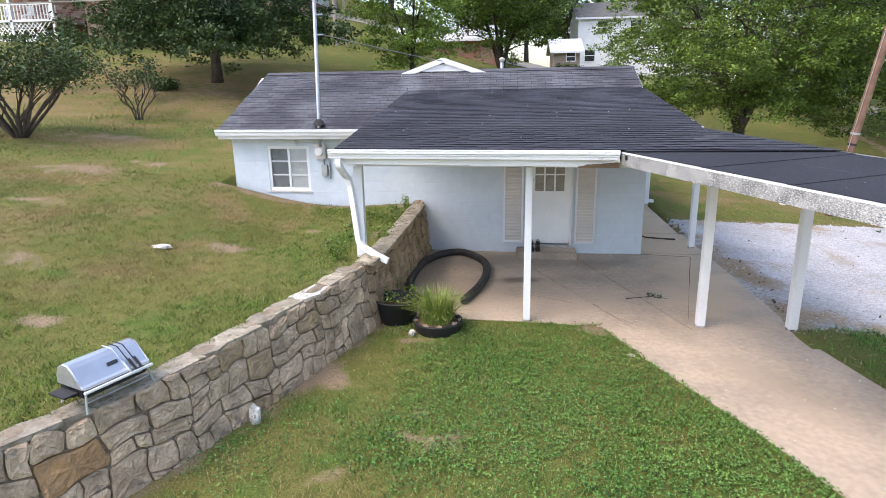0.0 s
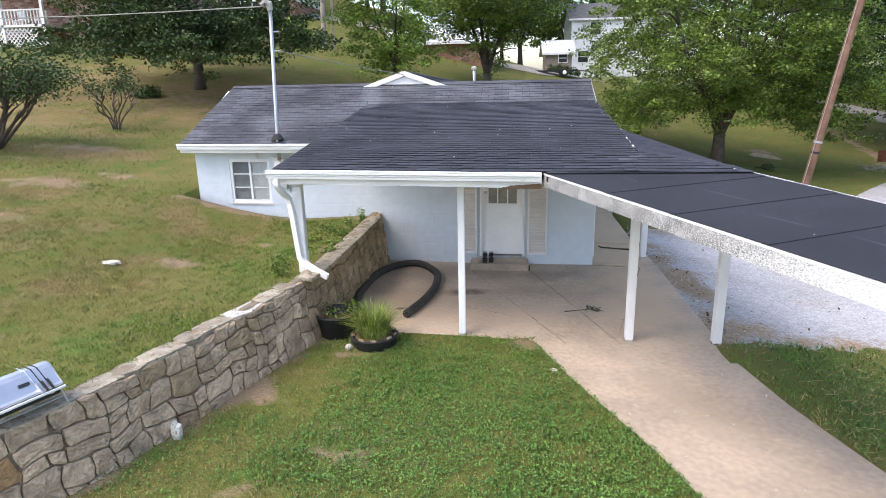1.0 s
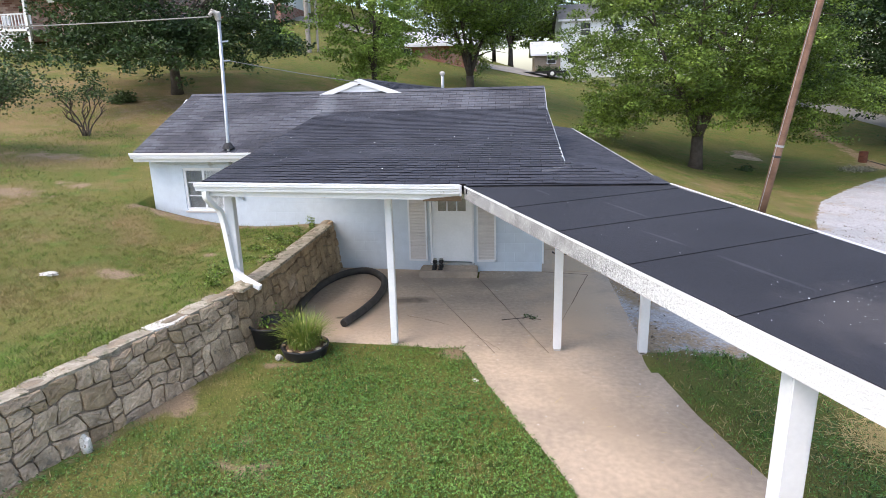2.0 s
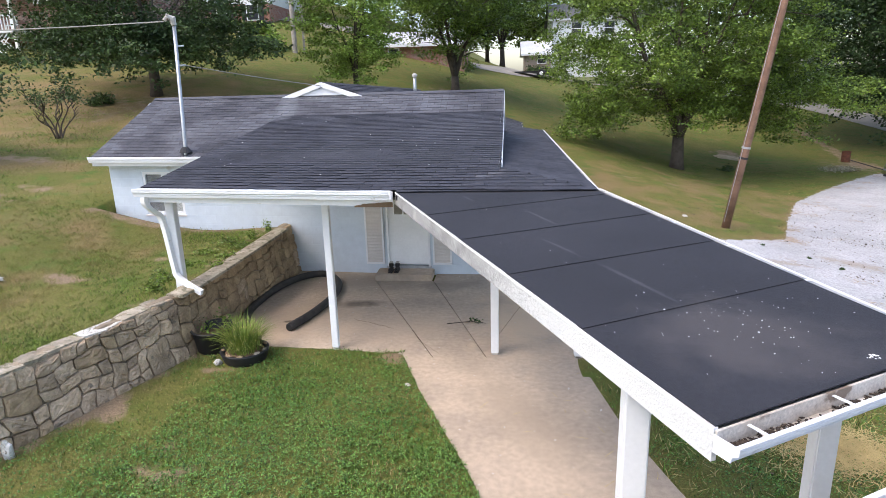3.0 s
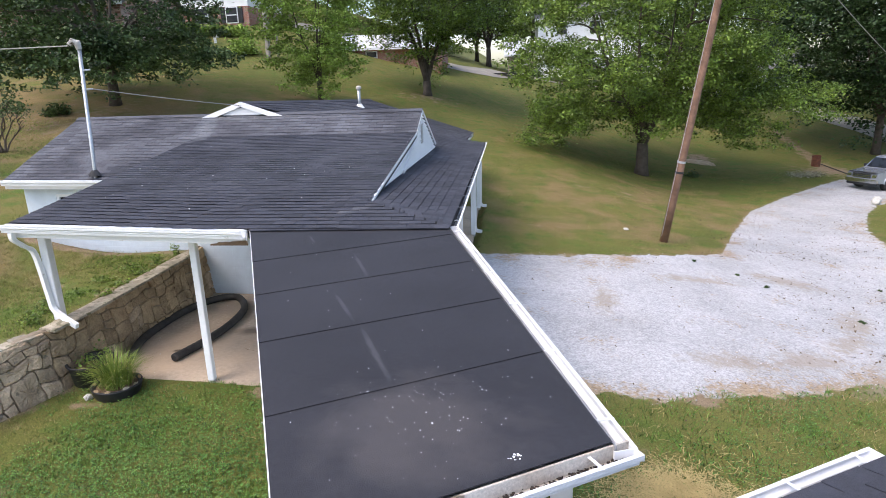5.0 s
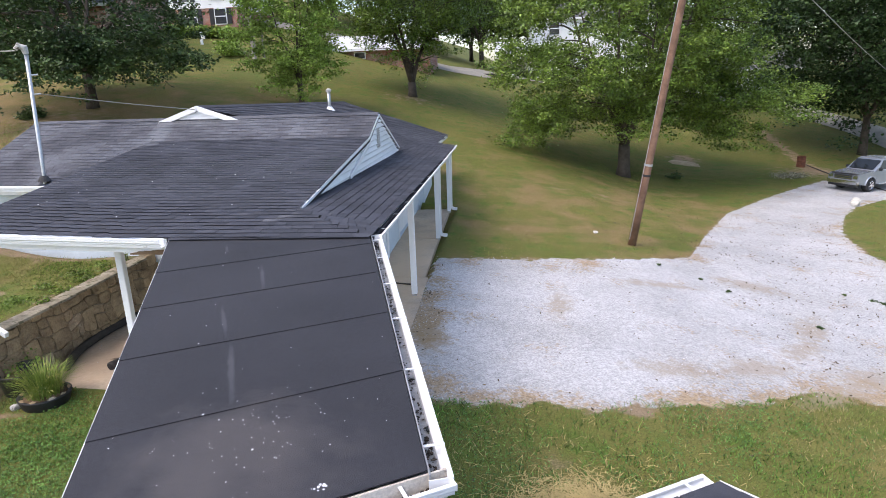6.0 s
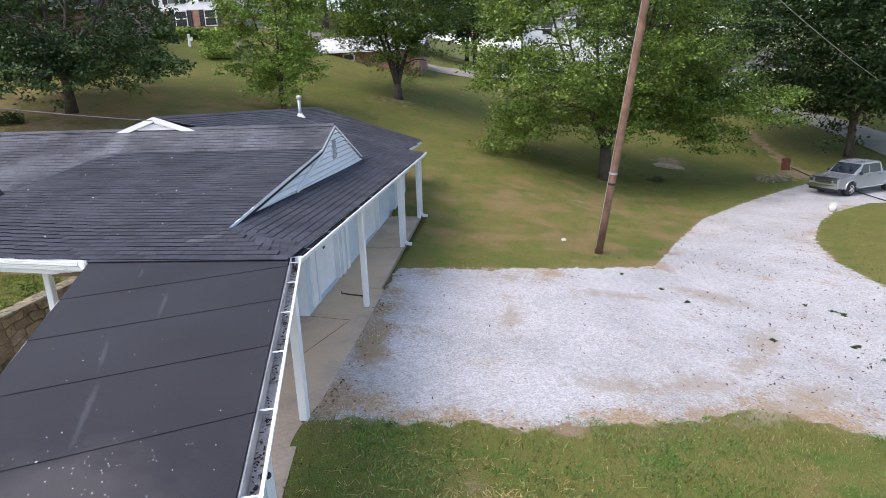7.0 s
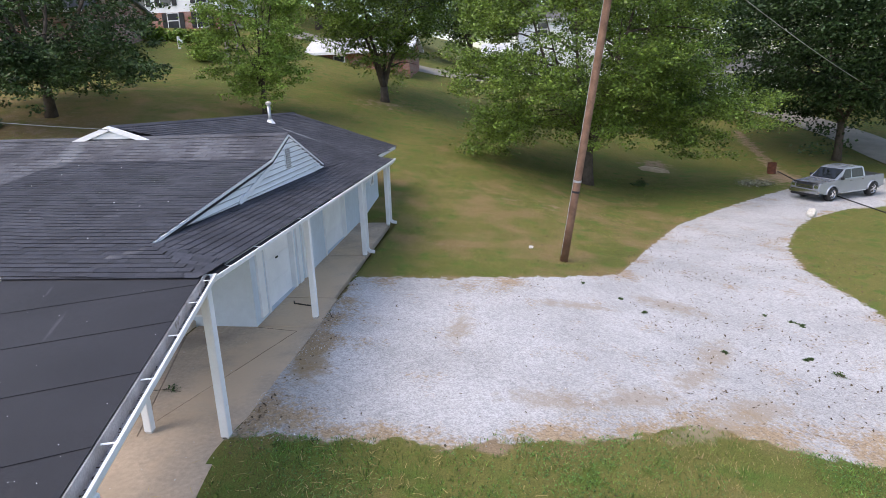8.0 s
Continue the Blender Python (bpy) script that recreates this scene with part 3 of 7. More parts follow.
def on_slab(x, y):
    patio = (x > wall_x(y) - 0.1) & (x < 5.86) & (y > YARD_EDGE) & (y < 12)
    path = (x > walk_west(y)) & (x < walk_east(y)) & (y <= YARD_EDGE) & (y > 1.0)
    side = (x > 4.4) & (x < 5.8) & (y >= 12) & (y < 20.4)
    return patio | path | side


def ground_sheet():
    xs = np.unique(np.concatenate([np.linspace(-260, -60, 12), np.linspace(-60, -9, 30), np.arange(-9, 20, 0.12), np.linspace(20, 42, 50), np.linspace(42, 260, 24)]))
    ys = np.unique(np.concatenate([np.linspace(-160, -12, 12), np.linspace(-12, -1, 20), np.arange(-1, 24, 0.12), np.linspace(24, 46, 60), np.linspace(46, 110, 40), np.linspace(110, 320, 14)]))
    X, Y = np.meshgrid(xs, ys)
    Z = height(X, Y)
    inside = (X > HOUSE[0]) & (X < HOUSE[1] + 0.05) & (Y > HOUSE[2]) & (Y < HOUSE[3])
    Z = np.where(inside, -0.06, Z)
    under = on_slab(X, Y)
    for dx, dy in ((0.16, 0), (-0.16, 0), (0, 0.16), (0, -0.16)):
        under &= on_slab(X + dx, Y + dy)
    Z = np.where(under, -0.10, np.where(on_slab(X, Y), np.minimum(Z, 0) - 0.012, Z))
    Z += np.where(~inside & ~under, 0.012 * np.sin(X * 2.1 + 0.7 * Y) * np.sin(1.7 * Y - 0.4 * X), 0)
    nx, ny = len(xs), len(ys)
    me = bpy.data.meshes.new("ground")
    co = np.stack([X, Y, Z], -1).reshape(-1, 3)
    idx = np.arange(nx * ny).reshape(ny, nx)
    quads = np.stack([idx[:-1, :-1], idx[:-1, 1:], idx[1:, 1:], idx[1:, :-1]], -1).reshape(-1, 4)
    me.vertices.add(len(co)), me.vertices.foreach_set("co", co.astype(np.float32).reshape(-1))
    me.loops.add(quads.size), me.loops.foreach_set("vertex_index", quads.astype(np.int32).reshape(-1))
    me.polygons.add(len(quads)), me.polygons.foreach_set("loop_start", np.arange(0, quads.size, 4, dtype=np.int32))
    me.update(calc_edges=True)
    me.polygons.foreach_set("use_smooth", [True] * len(quads))
    e = gravel_edge(X, Y)
    d = wall_x(Y) - X
    masks = {
        "gravel": np.clip(0.5 + e / 0.5, 0, 1),
        "edge": np.clip(1 - np.abs(e - 0.3) / 1.3, 0, 1) + 1.4 * np.exp(-((X - 6.05 - 0.12 * np.sin(3 * Y)) / 0.42) ** 2) * smooth(15, 12.5, Y) + 1.4 * np.exp(-((e - 0.1) / 0.3) ** 2) * (Y < 12) * (X > 6.5) + 1.0 * np.exp(-((e - 0.6) / 0.5) ** 2) * (Y < 12) * (X > 12) + 0.5 * np.exp(-((e - 0.05) / 0.3) ** 2) * (Y > 12),
        "dry": np.clip(0.62 * dry_at(X, Y) - 0.08 + 0.38 * smooth(15, 22, Y) * (X < 1) * smooth(40, 28, Y) + 0.24 * (X < -1) * smooth(0, 6, d) * smooth(40, 25, Y) + 0.35 * np.exp(-(e / 0.4) ** 2)
                       + 0.34 * (Y > 17) * (X > 4) * smooth(36, 24, Y) * smooth(18, 14, X) - 0.25 * (X > 18) * (Y < 29), 0, 1),
        "bare": np.clip(0.85 * worn(X, Y) + 0.5 * np.exp(-(e / 0.2) ** 2) + 0.55 * np.exp(-((X + 11) ** 2 + (Y - 24) ** 2) / 22) + 1.0 * np.exp(-((X - 17.9) ** 2 / 1.2 + (Y - 38.2) ** 2 / 1.6)) + 0.95 * np.exp(-((X - np.interp(Y, (36, 40, 44, 49), (24.4, 24.8, 25.2, 25.6))) / 0.45) ** 2) * smooth(34.5, 36.5, Y) * smooth(50, 47, Y) + 0.8 * np.exp(-((X - 23.8) ** 2 / 4 + (Y - 35.0) ** 2 / 5)) + 0.45 * np.exp(-((X - 8.0) ** 2 / 2.2 + (Y - 18.5) ** 2 / 0.12)) + 0.45 * np.exp(-((X - 10.5) ** 2 / 9 + (Y - 24.5) ** 2 / 0.8))
                        + 0.5 * np.exp(-((X + 2.6) ** 2 + (Y - 8.65) ** 2) / 0.10) + 0.6 * np.exp(-((d - 0.2) / 0.3) ** 2) * (Y < 8) * (d < 0.2)
                        + 0.55 * np.exp(-((X - 1.5) ** 2 / 7 + (Y - 39.5) ** 2 / 5)) + 0.6 * np.exp(-((X + 3.2) ** 2 / 4 + (Y - 11.7) ** 2 / 0.05))
                        + 0.4 * np.exp(-((X + 0.3) ** 2 + (Y - 6.2) ** 2) / 0.15) + 0.6 * np.exp(-((X - 3.1) ** 2 + (Y - 7.9) ** 2) / 0.09) + 0.4 * np.exp(-((X - 1.3) ** 2 / 1.5 + (Y - 5.2) ** 2 / 0.6)), 0, 1),
    }
    for key, v in masks.items():
        me.attributes.new(key, "FLOAT", "POINT").data.foreach_set("value", v.astype(np.float32).reshape(-1))
    earth = ground_material()
    # earth showing through where the stone has worn thin
    for x, y, turn, a, b in ((13.7, 15.7, -20, 1.1, 0.55), (14.0, 13.1, 60, 1.0, 0.4), (12.0, 10.7, 25, 1.0, 0.45), (13.3, 11.9, 40, 0.9, 0.35), (14.1, 11.0, 15, 1.1, 0.45), (11.3, 14.8, 10, 1.2, 0.3), (10.5, 10.2, 10, 1.0, 0.4), (8.7, 12.6, 80, 1.0, 0.3), (13.2, 10.2, 35, 1.3, 0.35)):
        stain_or_light(earth, (x, y, -0.6, turn), (a, b), (0.33, 0.265, 0.195), 0.62, 0.95, 5.5)
    stain_or_light(earth, (6.2, 10.45, -0.1, 12), (0.45, 1.0), (0.31, 0.225, 0.13), 0.8, 0.7, 6)
    me.materials.append(earth)
    return tagged(new("ground", me), "sloping mown lawn, bare earth and a white gravel drive", "ground", kind="structure")


ground_sheet()

# ---- paving ----


def paving(poly, label, z=0.0, rise=0.0, bevel=0.012):
    f = lambda x, y: z + rise * max(0, y - 12)
    bm = prism(poly, lambda x, y: f(x, y) - 0.16, f)
    bmesh.ops.recalc_face_normals(bm, faces=bm.faces)
    top = [e for e in bm.edges if len(e.link_faces) == 2 and any(q.normal.z > 0.9 for q in e.link_faces) and any(q.normal.z < 0.5 for q in e.link_faces)]
    if bevel:
        bmesh.ops.bevel(bm, geom=top, offset=bevel, segments=2, affect="EDGES")
    return solo("concrete_slab", bm, M["concrete"], label, "pavement", "concrete slabs", "structure")


G = 0.008
paving([(0.18, 12.24), (2.05 - G, 12.06), (2.05 - G, 11.52), (3.66 - G, 7.95), (3.2, 8.02), (2.1, 8.17), (1.0, 8.22), (-0.02, 8.28), (0.06, 9.4)], "stained tan concrete patio slab with painted shade, beside the stone wall", bevel=0)
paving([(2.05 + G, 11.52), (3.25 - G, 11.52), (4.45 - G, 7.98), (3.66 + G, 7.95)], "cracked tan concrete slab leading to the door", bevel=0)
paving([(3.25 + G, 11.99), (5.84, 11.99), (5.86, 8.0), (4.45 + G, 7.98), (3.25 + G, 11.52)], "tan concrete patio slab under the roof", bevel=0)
WALK = [(3.2, 8.02), (3.66, 7.95), (4.45, 7.98), (5.86, 8.0), (5.87, 7.5), (6.08, 6.35), (6.3, 5.55), (6.44, 5.08), (6.75, 4.2), (7.1, 2.6), (6.0, 1.7), (5.3, 1.2), (5.15, 2.5), (4.78, 4.1), (4.58, 4.6), (4.40, 5.13), (4.20, 5.6), (3.60, 6.95)]
paving(WALK, "long tan concrete walkway with pale specks", 0.0, bevel=0)
paving([(4.55, 12.01), (5.83, 12.01), (5.80, 13.6), (4.55, 13.6)], "tan concrete slab before the garage wall", 0.004, 0.02)
paving([(4.55, 13.62), (5.72, 13.62), (5.66, 16.8), (4.55, 16.8)], "tan concrete slab along the garage wall", 0.0, 0.022)
paving([(4.55, 16.82), (5.66, 16.82), (5.62, 20.4), (4.55, 20.4)], "tan concrete slab by the far posts", 0.0, 0.022)
bm = bmesh.new()
r = random.Random(17)
for a, b in (((3.20, 8.95), (3.40, 8.50)), ((3.40, 8.50), (3.75, 8.05)), ((2.1, 9.4), (2.9, 9.0))):
    line, p = [], Vector((a[0], a[1], 0.0))
    for k in range(9):
        t = k / 8
        line.append((a[0] + (b[0] - a[0]) * t + r.uniform(-0.025, 0.025), a[1] + (b[1] - a[1]) * t + r.uniform(-0.025, 0.025), 0.0005))
    sweep(line, [(-0.002, -0.003), (0.002, -0.003), (0.0015, 0.001), (-0.0015, 0.001)], bm)
# the old form joint that runs from the wall's corner and down to the post
for a, b, w in (((4.56, 11.965), (5.47, 11.80), 0.008), ((5.47, 11.80), (4.97, 10.05), 0.007), ((4.97, 10.05), (4.50, 8.40), 0.0025)):
    line = [(a[0] + (b[0] - a[0]) * k / 10 + r.uniform(-0.006, 0.006), a[1] + (b[1] - a[1]) * k / 10 + r.uniform(-0.006, 0.006), 0.001) for k in range(11)]
    sweep(line, [(-w, -0.004), (w, -0.004), (w * 0.8, 0.0015), (-w * 0.8, 0.0015)], bm)
solo("pavement_cracks", bm, M["soil"], "thin dark cracks wandering across the concrete", "crack", kind="structure")
solo("door_step", box(2.03, 3.22, 11.5, 11.995, -0.02, 0.13, bevel=0.02), M["concrete"], "low tan concrete step before the white door", "step", kind="structure")

# ---- the house ----
house = thing("house", (0, 12, 0), "low pale blue block house with dark shingle roofs and white trim", "house")


def shingles(parent, poly, along, material, single=None, exposure=0.14, tab=0.305, seed=1):
    """Courses of asphalt tabs over a flat roof polygon. single: tells which tabs, by place, are laid one by one."""
    r = random.Random(seed)
    p = [Vector(q) for q in poly]
    nrm = Vector((0, 0, 0))
    for i in range(len(p)):
        nrm += p[i].cross(p[(i + 1) % len(p)])
    nrm.normalize()
    if nrm.z < 0:
        nrm = -nrm
    u = Vector(along)
    u = (u - nrm * u.dot(nrm)).normalized()
    v = nrm.cross(u)
    if v.z < 0:
        u, v = -u, -v
    o = p[0]
    flat = [((q - o).dot(u), (q - o).dot(v)) for q in p]
    lo, hi = min(b for a, b in flat), max(b for a, b in flat)

    def span(h):
        cut = []
        for (a0, b0), (a1, b1) in zip(flat, flat[1:] + flat[:1]):
            if (b0 - h) * (b1 - h) <= 0 and abs(b1 - b0) > 1e-6:
                cut.append(a0 + (a1 - a0) * (h - b0) / (b1 - b0))
        return (min(cut), max(cut)) if len(cut) > 1 else None

    verts, faces, shared, count = [], [], None, 0
    row = 0
    h = lo
    while h < hi - 0.02:
        top = min(h + exposure, hi)
        s = span((h + top) / 2)
        if s:
            a = s[0] - (row % 2) * tab / 2 - r.random() * 0.02
            while a < s[1]:
                a0, a1 = max(a + 0.005, s[0]), min(a + tab - 0.005, s[1])
                a += tab
                if a1 - a0 < 0.03:
                    continue
                lift, sag = 0.009 + r.random() * 0.005, r.uniform(-0.0025, 0.0025)
                mid = o + u * ((a0 + a1) / 2) + v * h
                if single and count < 300 and single(mid) and a1 - a0 > tab - 0.03:
                    if shared is None:
                        w = tab / 2 - 0.005
                        sv = [(-w, 0, 0.011), (w, 0, 0.011), (w, exposure, 0.003), (-w, exposure, 0.003), (-w, 0.013, -0.002), (w, 0.013, -0.002)]
                        shared = bpy.data.meshes.new("shingle")
                        shared.from_pydata(sv, [], [(0, 1, 2, 3), (4, 5, 1, 0), (5, 2, 1), (4, 0, 3)])
                        shared.materials.append(M["shingle_piece"])
                    ob = new("shingle", shared)
                    ob.parent = parent
                    basis = Matrix((u, v, nrm)).transposed().to_4x4()
                    ob.matrix_basis = Matrix.Translation(mid + v * sag + nrm * (lift - 0.011)) @ basis
                    count += 1
                    continue
                k = len(verts)
                q0, q1 = o + u * a0, o + u * a1
                verts += [q0 + v * (h + sag) + nrm * lift, q1 + v * (h + sag) + nrm * lift, q1 + v * top + nrm * 0.003, q0 + v * top + nrm * 0.003,
                          q0 + v * (h + sag + 0.003), q1 + v * (h + sag + 0.003)]
                faces += [(k, k + 1, k + 2, k + 3), (k + 4, k + 5, k + 1, k), (k + 5, k + 2, k + 1), (k + 4, k, k + 3)]
        h += exposure
        row += 1
    part("shingle_covering", to_mesh("shingle_covering", ([tuple(q) for q in verts], faces), material), material, parent)["kind"] = "stuff"


RIDGE_Y, RIDGE_Z, KNEE_Y, KNEE_Z = 14.52, 3.71, 13.42, 3.275
EAVE_Y, EAVE_Z = 7.62, 2.56
S = (RIDGE_Z - KNEE_Z) / (RIDGE_Y - KNEE_Y)


def main_z(y):
    return RIDGE_Z - S * abs(RIDGE_Y - y)


def roof_plane(name, poly, along, material, label, single=None, thick=0.09, seed=1):
    ob = part(name, slab3([(p[0], p[1], p[2] - 0.05) for p in poly], thick - 0.03), M["roll"], house, label)
    shingles(ob, poly, along, material, single, seed=seed)
    return ob


WX, WR, EX = -4.26, -3.96, 4.67
roof_plane("roof_slope", [(WX, 11.62, main_z(11.62)), (-0.40, 11.62, main_z(11.62)), (-0.40, RIDGE_Y, RIDGE_Z), (WR, RIDGE_Y, RIDGE_Z)], (1, 0, 0), M["shingle_old"], "weathered grey shingle roof slope", seed=2)
roof_plane("roof_slope", [(-0.40, KNEE_Y, KNEE_Z), (EX, KNEE_Y, KNEE_Z), (EX, RIDGE_Y, RIDGE_Z), (-0.40, RIDGE_Y, RIDGE_Z)], (1, 0, 0), M["shingle_old"], "weathered grey shingle band under the ridge", seed=3)
TIP = (4.67, 8.75, EAVE_Z + (KNEE_Z - EAVE_Z) * (8.75 - EAVE_Y) / (KNEE_Y - EAVE_Y))
porch_z = lambda y: EAVE_Z + (KNEE_Z - EAVE_Z) * (y - EAVE_Y) / (KNEE_Y - EAVE_Y)
roof_plane("porch_roof", [(-0.58, EAVE_Y, EAVE_Z), (4.45, EAVE_Y, EAVE_Z), TIP, (EX, KNEE_Y, KNEE_Z), (-0.38, KNEE_Y, KNEE_Z)], (1, 0, 0), M["shingle"], "dark shingle roof over the porch",
           single=lambda q: q.y < 8.9 and q.x > 0.2, seed=4)
SHED_TOP, SHED_LOW = 2.70, 2.33
roof_plane("side_roof", [(4.60, 8.72, TIP[2] - 0.01), (5.915, 8.42, 2.496), (5.84, 20.35, SHED_LOW - 0.005), (4.60, 20.35, 2.52)], (0, 1, 0), M["shingle"], "dark shingle lean-to roof over the side walk", seed=5)
CORNER = (5.93, 7.80, 2.522)
roof_plane("hip_roof", [(4.45, EAVE_Y, EAVE_Z - 0.004), CORNER, TIP], (1, 0.10, 0), M["shingle"], "small dark shingle corner slope", seed=6)
roof_plane("hip_roof", [CORNER, (5.92, 8.47, 2.512), TIP], (1, 0.10, 0), M["shingle"], "small dark shingle corner slope", seed=16)
roof_plane("starter_course", [(3.30, 7.53, EAVE_Z - 0.010), (5.91, 7.71, 2.526), CORNER, (4.45, EAVE_Y, EAVE_Z - 0.006), (3.30, EAVE_Y, EAVE_Z - 0.006)], (1, 0.07, 0), M["shingle"], "shingle course lapping onto the flat roof", seed=26)
roof_plane("roof_slope", [(WR, RIDGE_Y, RIDGE_Z), (4.6, RIDGE_Y, RIDGE_Z), (4.6, 17.0, main_z(17.0)), (WX, 17.0, main_z(17.0))], (1, 0, 0), M["shingle_old"], "rear shingle roof slope", seed=7)
# rear wing, its ridge running back from the small white gable
RA, RB = (0.32, 14.42, 3.985), (1.23, 24.2, 3.67)
roof_plane("rear_roof", [RA, (4.62, 16.75, 2.588), (5.25, 20.0, 2.377), (5.28, 23.8, 2.36), RB], (0.1, 1, 0), M["shingle"], "dark shingle rear roof slope", seed=8)
roof_plane("rear_roof", [RB, (-3.4, 24.1, 2.40), (-4.2, 15.6, 2.55), RA], (0.1, 1, 0), M["shingle"], "dark shingle rear roof slope", seed=9)
cap = lambda a, b, w=0.13: sweep([a, b], [(-w, -0.035), (0, 0.022), (w, -0.035), (0, 0.008)])
part("ridge_cap", cap((WR, RIDGE_Y, RIDGE_Z + 0.01), (EX, RIDGE_Y, RIDGE_Z + 0.01)), M["shingle_old"], house)
part("ridge_cap", cap((RA[0], RA[1], RA[2] + 0.01), (RB[0], RB[1], RB[2] + 0.01)), M["shingle"], house)

# small gable behind the ridge
gz = lambda x: RA[2] - abs(x - RA[0]) * 0.345
bm = bmesh.new()
for y0, y1 in ((14.44, 14.52),):
    a = [bm.verts.new((x, y, z)) for y in (y0, y1) for x, z in ((-0.72, 3.55), (1.12, 3.55), (1.12, gz(1.12)), (RA[0], RA[2]), (-0.72, gz(-0.72)))]
    bm.faces.new(a[:5]), bm.faces.new(a[5:][::-1])
    for i in range(5):
        bm.faces.new((a[i], a[(i + 1) % 5], a[5 + (i + 1) % 5], a[5 + i]))
part("gable", bm, M["siding"], house, "small white siding gable above the ridge")
for s in (-1, 1):
    x1 = RA[0] + s * 1.0
    part("rake_board", sweep([(RA[0], 14.40, RA[2] - 0.02), (x1, 14.40, gz(x1) - 0.02)], [(-0.03, -0.07), (0.03, -0.07), (0.03, 0.04), (-0.03, 0.04)]), M["white"], house)
    for k in range(3):
        zz = 3.72 + 0.07 * k
        half = (RA[2] - 0.1 - zz) / 0.345
        if half > 0.1 and s == 1:
            part("siding_board", box(RA[0] - half, RA[0] + half, 14.425, 14.445, zz - 0.03, zz + 0.03), M["siding"], house)

# walls
def wall_with_holes(axis, at, a0, a1, z0, z1, holes, thick=0.2):
    """A wall along x (axis 'x', outer face at y=at) or along y (outer face at x=at), with openings right through it."""
    bm = bmesh.new()
    cuts = sorted({a0, a1, *[h[0] for h in holes], *[h[1] for h in holes]})
    for c0, c1 in zip(cuts, cuts[1:]):
        mid = (c0 + c1) / 2
        spans, low = [], z0
        for h in sorted((h for h in holes if h[0] <= mid <= h[1]), key=lambda h: h[2]):
            if h[2] > low:
                spans.append((low, h[2]))
            low = h[3]
        spans.append((low, z1))
        for b0, b1 in spans:
            if axis == "x":
                box(c0, c1, at, at + thick, b0, b1, bm)
            else:
                box(at - thick, at, c0, c1, b0, b1, bm)
    bmesh.ops.remove_doubles(bm, verts=bm.verts, dist=1e-4)
    return bm


WIN, DOOR = (-3.31, -2.37, 1.24, 2.19), (2.22, 3.14, 0.16, 2.20)
part("wall", wall_with_holes("x", 12.0, -4.1, 4.55, -0.15, 2.60, [WIN, DOOR]), M["block"], house, "painted block front wall")
GAR1, GAR2, RWIN = (12.66, 14.42, 0.03, 2.15), (16.75, 18.9, 0.1, 2.15), (21.5, 21.95, 1.25, 1.85)
part("wall", wall_with_holes("y", 4.55, 12.2, 20.6, -0.15, 2.48, [GAR1, GAR2]), M["block"], house, "painted block garage wall")
part("wall", wall_with_holes("y", 4.75, 20.6, 22.5, -0.15, 2.40, [RWIN]), M["block"], house, "painted block rear wall")
part("wall", wall_with_holes("y", -3.9, 12.2, 22.5, -0.15, 2.60, []), M["block"], house, "painted block end wall")
part("wall", box(-4.1, 4.75, 22.5, 22.7, -0.15, 2.32), M["block"], house, "painted block back wall")
bm = bmesh.new()
a = [bm.verts.new((x, y, z)) for x in (-4.12, -3.98) for y, z in ((12.0, 2.45), (16.9, 2.45), (16.9, main_z(16.9) - 0.09), (RIDGE_Y, RIDGE_Z - 0.09), (12.0, main_z(12.0) - 0.09))]
bm.faces.new(a[:5]), bm.faces.new(a[5:][::-1])
for i in range(5):
    bm.faces.new((a[i], a[(i + 1) % 5], a[5 + (i + 1) % 5], a[5 + i]))
part("end_gable", bm, M["siding"], house, "white gable end")

# east gable: lapped white siding between the roofs
def top_at(y):
    return min(main_z(y), 99) - 0.02 if y > KNEE_Y else porch_z(y) - 0.02


bm = bmesh.new()
edge = [(8.80, top_at(8.80)), (KNEE_Y, top_at(KNEE_Y)), (RIDGE_Y, RIDGE_Z - 0.02), (16.9, 2.66)]
a = [bm.verts.new((x, y, z)) for x in (4.54, 4.595) for y, z in ((8.80, 2.60), *edge, (16.9, 2.58))]
n = len(a) // 2
bm.faces.new(a[:n]), bm.faces.new(a[n:][::-1])
for i in range(n):
    bm.faces.new((a[i], a[(i + 1) % n], a[n + (i + 1) % n], a[n + i]))
gable = part("gable", bm, M["backing"], house, "white lapped siding gable with a small louvre")


def ytop(z):
    """The stretch of the gable, south to north, at height z."""
    s = KNEE_Y - (KNEE_Z - z) / ((KNEE_Z - EAVE_Z) / (KNEE_Y - EAVE_Y)) if z < KNEE_Z else RIDGE_Y - (RIDGE_Z - z) / S
    return max(s + 0.1, 8.9), RIDGE_Y + (RIDGE_Z - z) / (1.02 / 2.25) - 0.03


for k in range(10):
    z0 = 2.585 + k * 0.115
    y0, y1 = ytop(z0 + 0.115)
    y0b, y1b = ytop(z0)
    if y1 - y0 < 0.1:
        continue
    bm = bmesh.new()
    # open gap above each board: the dark backing draws the lap's shadow
    top = z0 + 0.088
    q = [(4.597, y0b, z0), (4.648, y0b, z0), (4.612, y0, top), (4.597, y0, top), (4.597, y1b, z0), (4.648, y1b, z0), (4.612, y1, top), (4.597, y1, top)]
    v = [bm.verts.new(c) for c in q]
    for f in ((0, 1, 2, 3), (7, 6, 5, 4), (1, 5, 6, 2), (0, 4, 5, 1), (3, 2, 6, 7), (0, 3, 7, 4)):
        bm.faces.new([v[i] for i in f])
    part("siding_board", bm, M["siding"], gable)
rake = [(-0.012, -0.10), (0.014, -0.10), (0.014, -0.008), (-0.012, -0.008)]
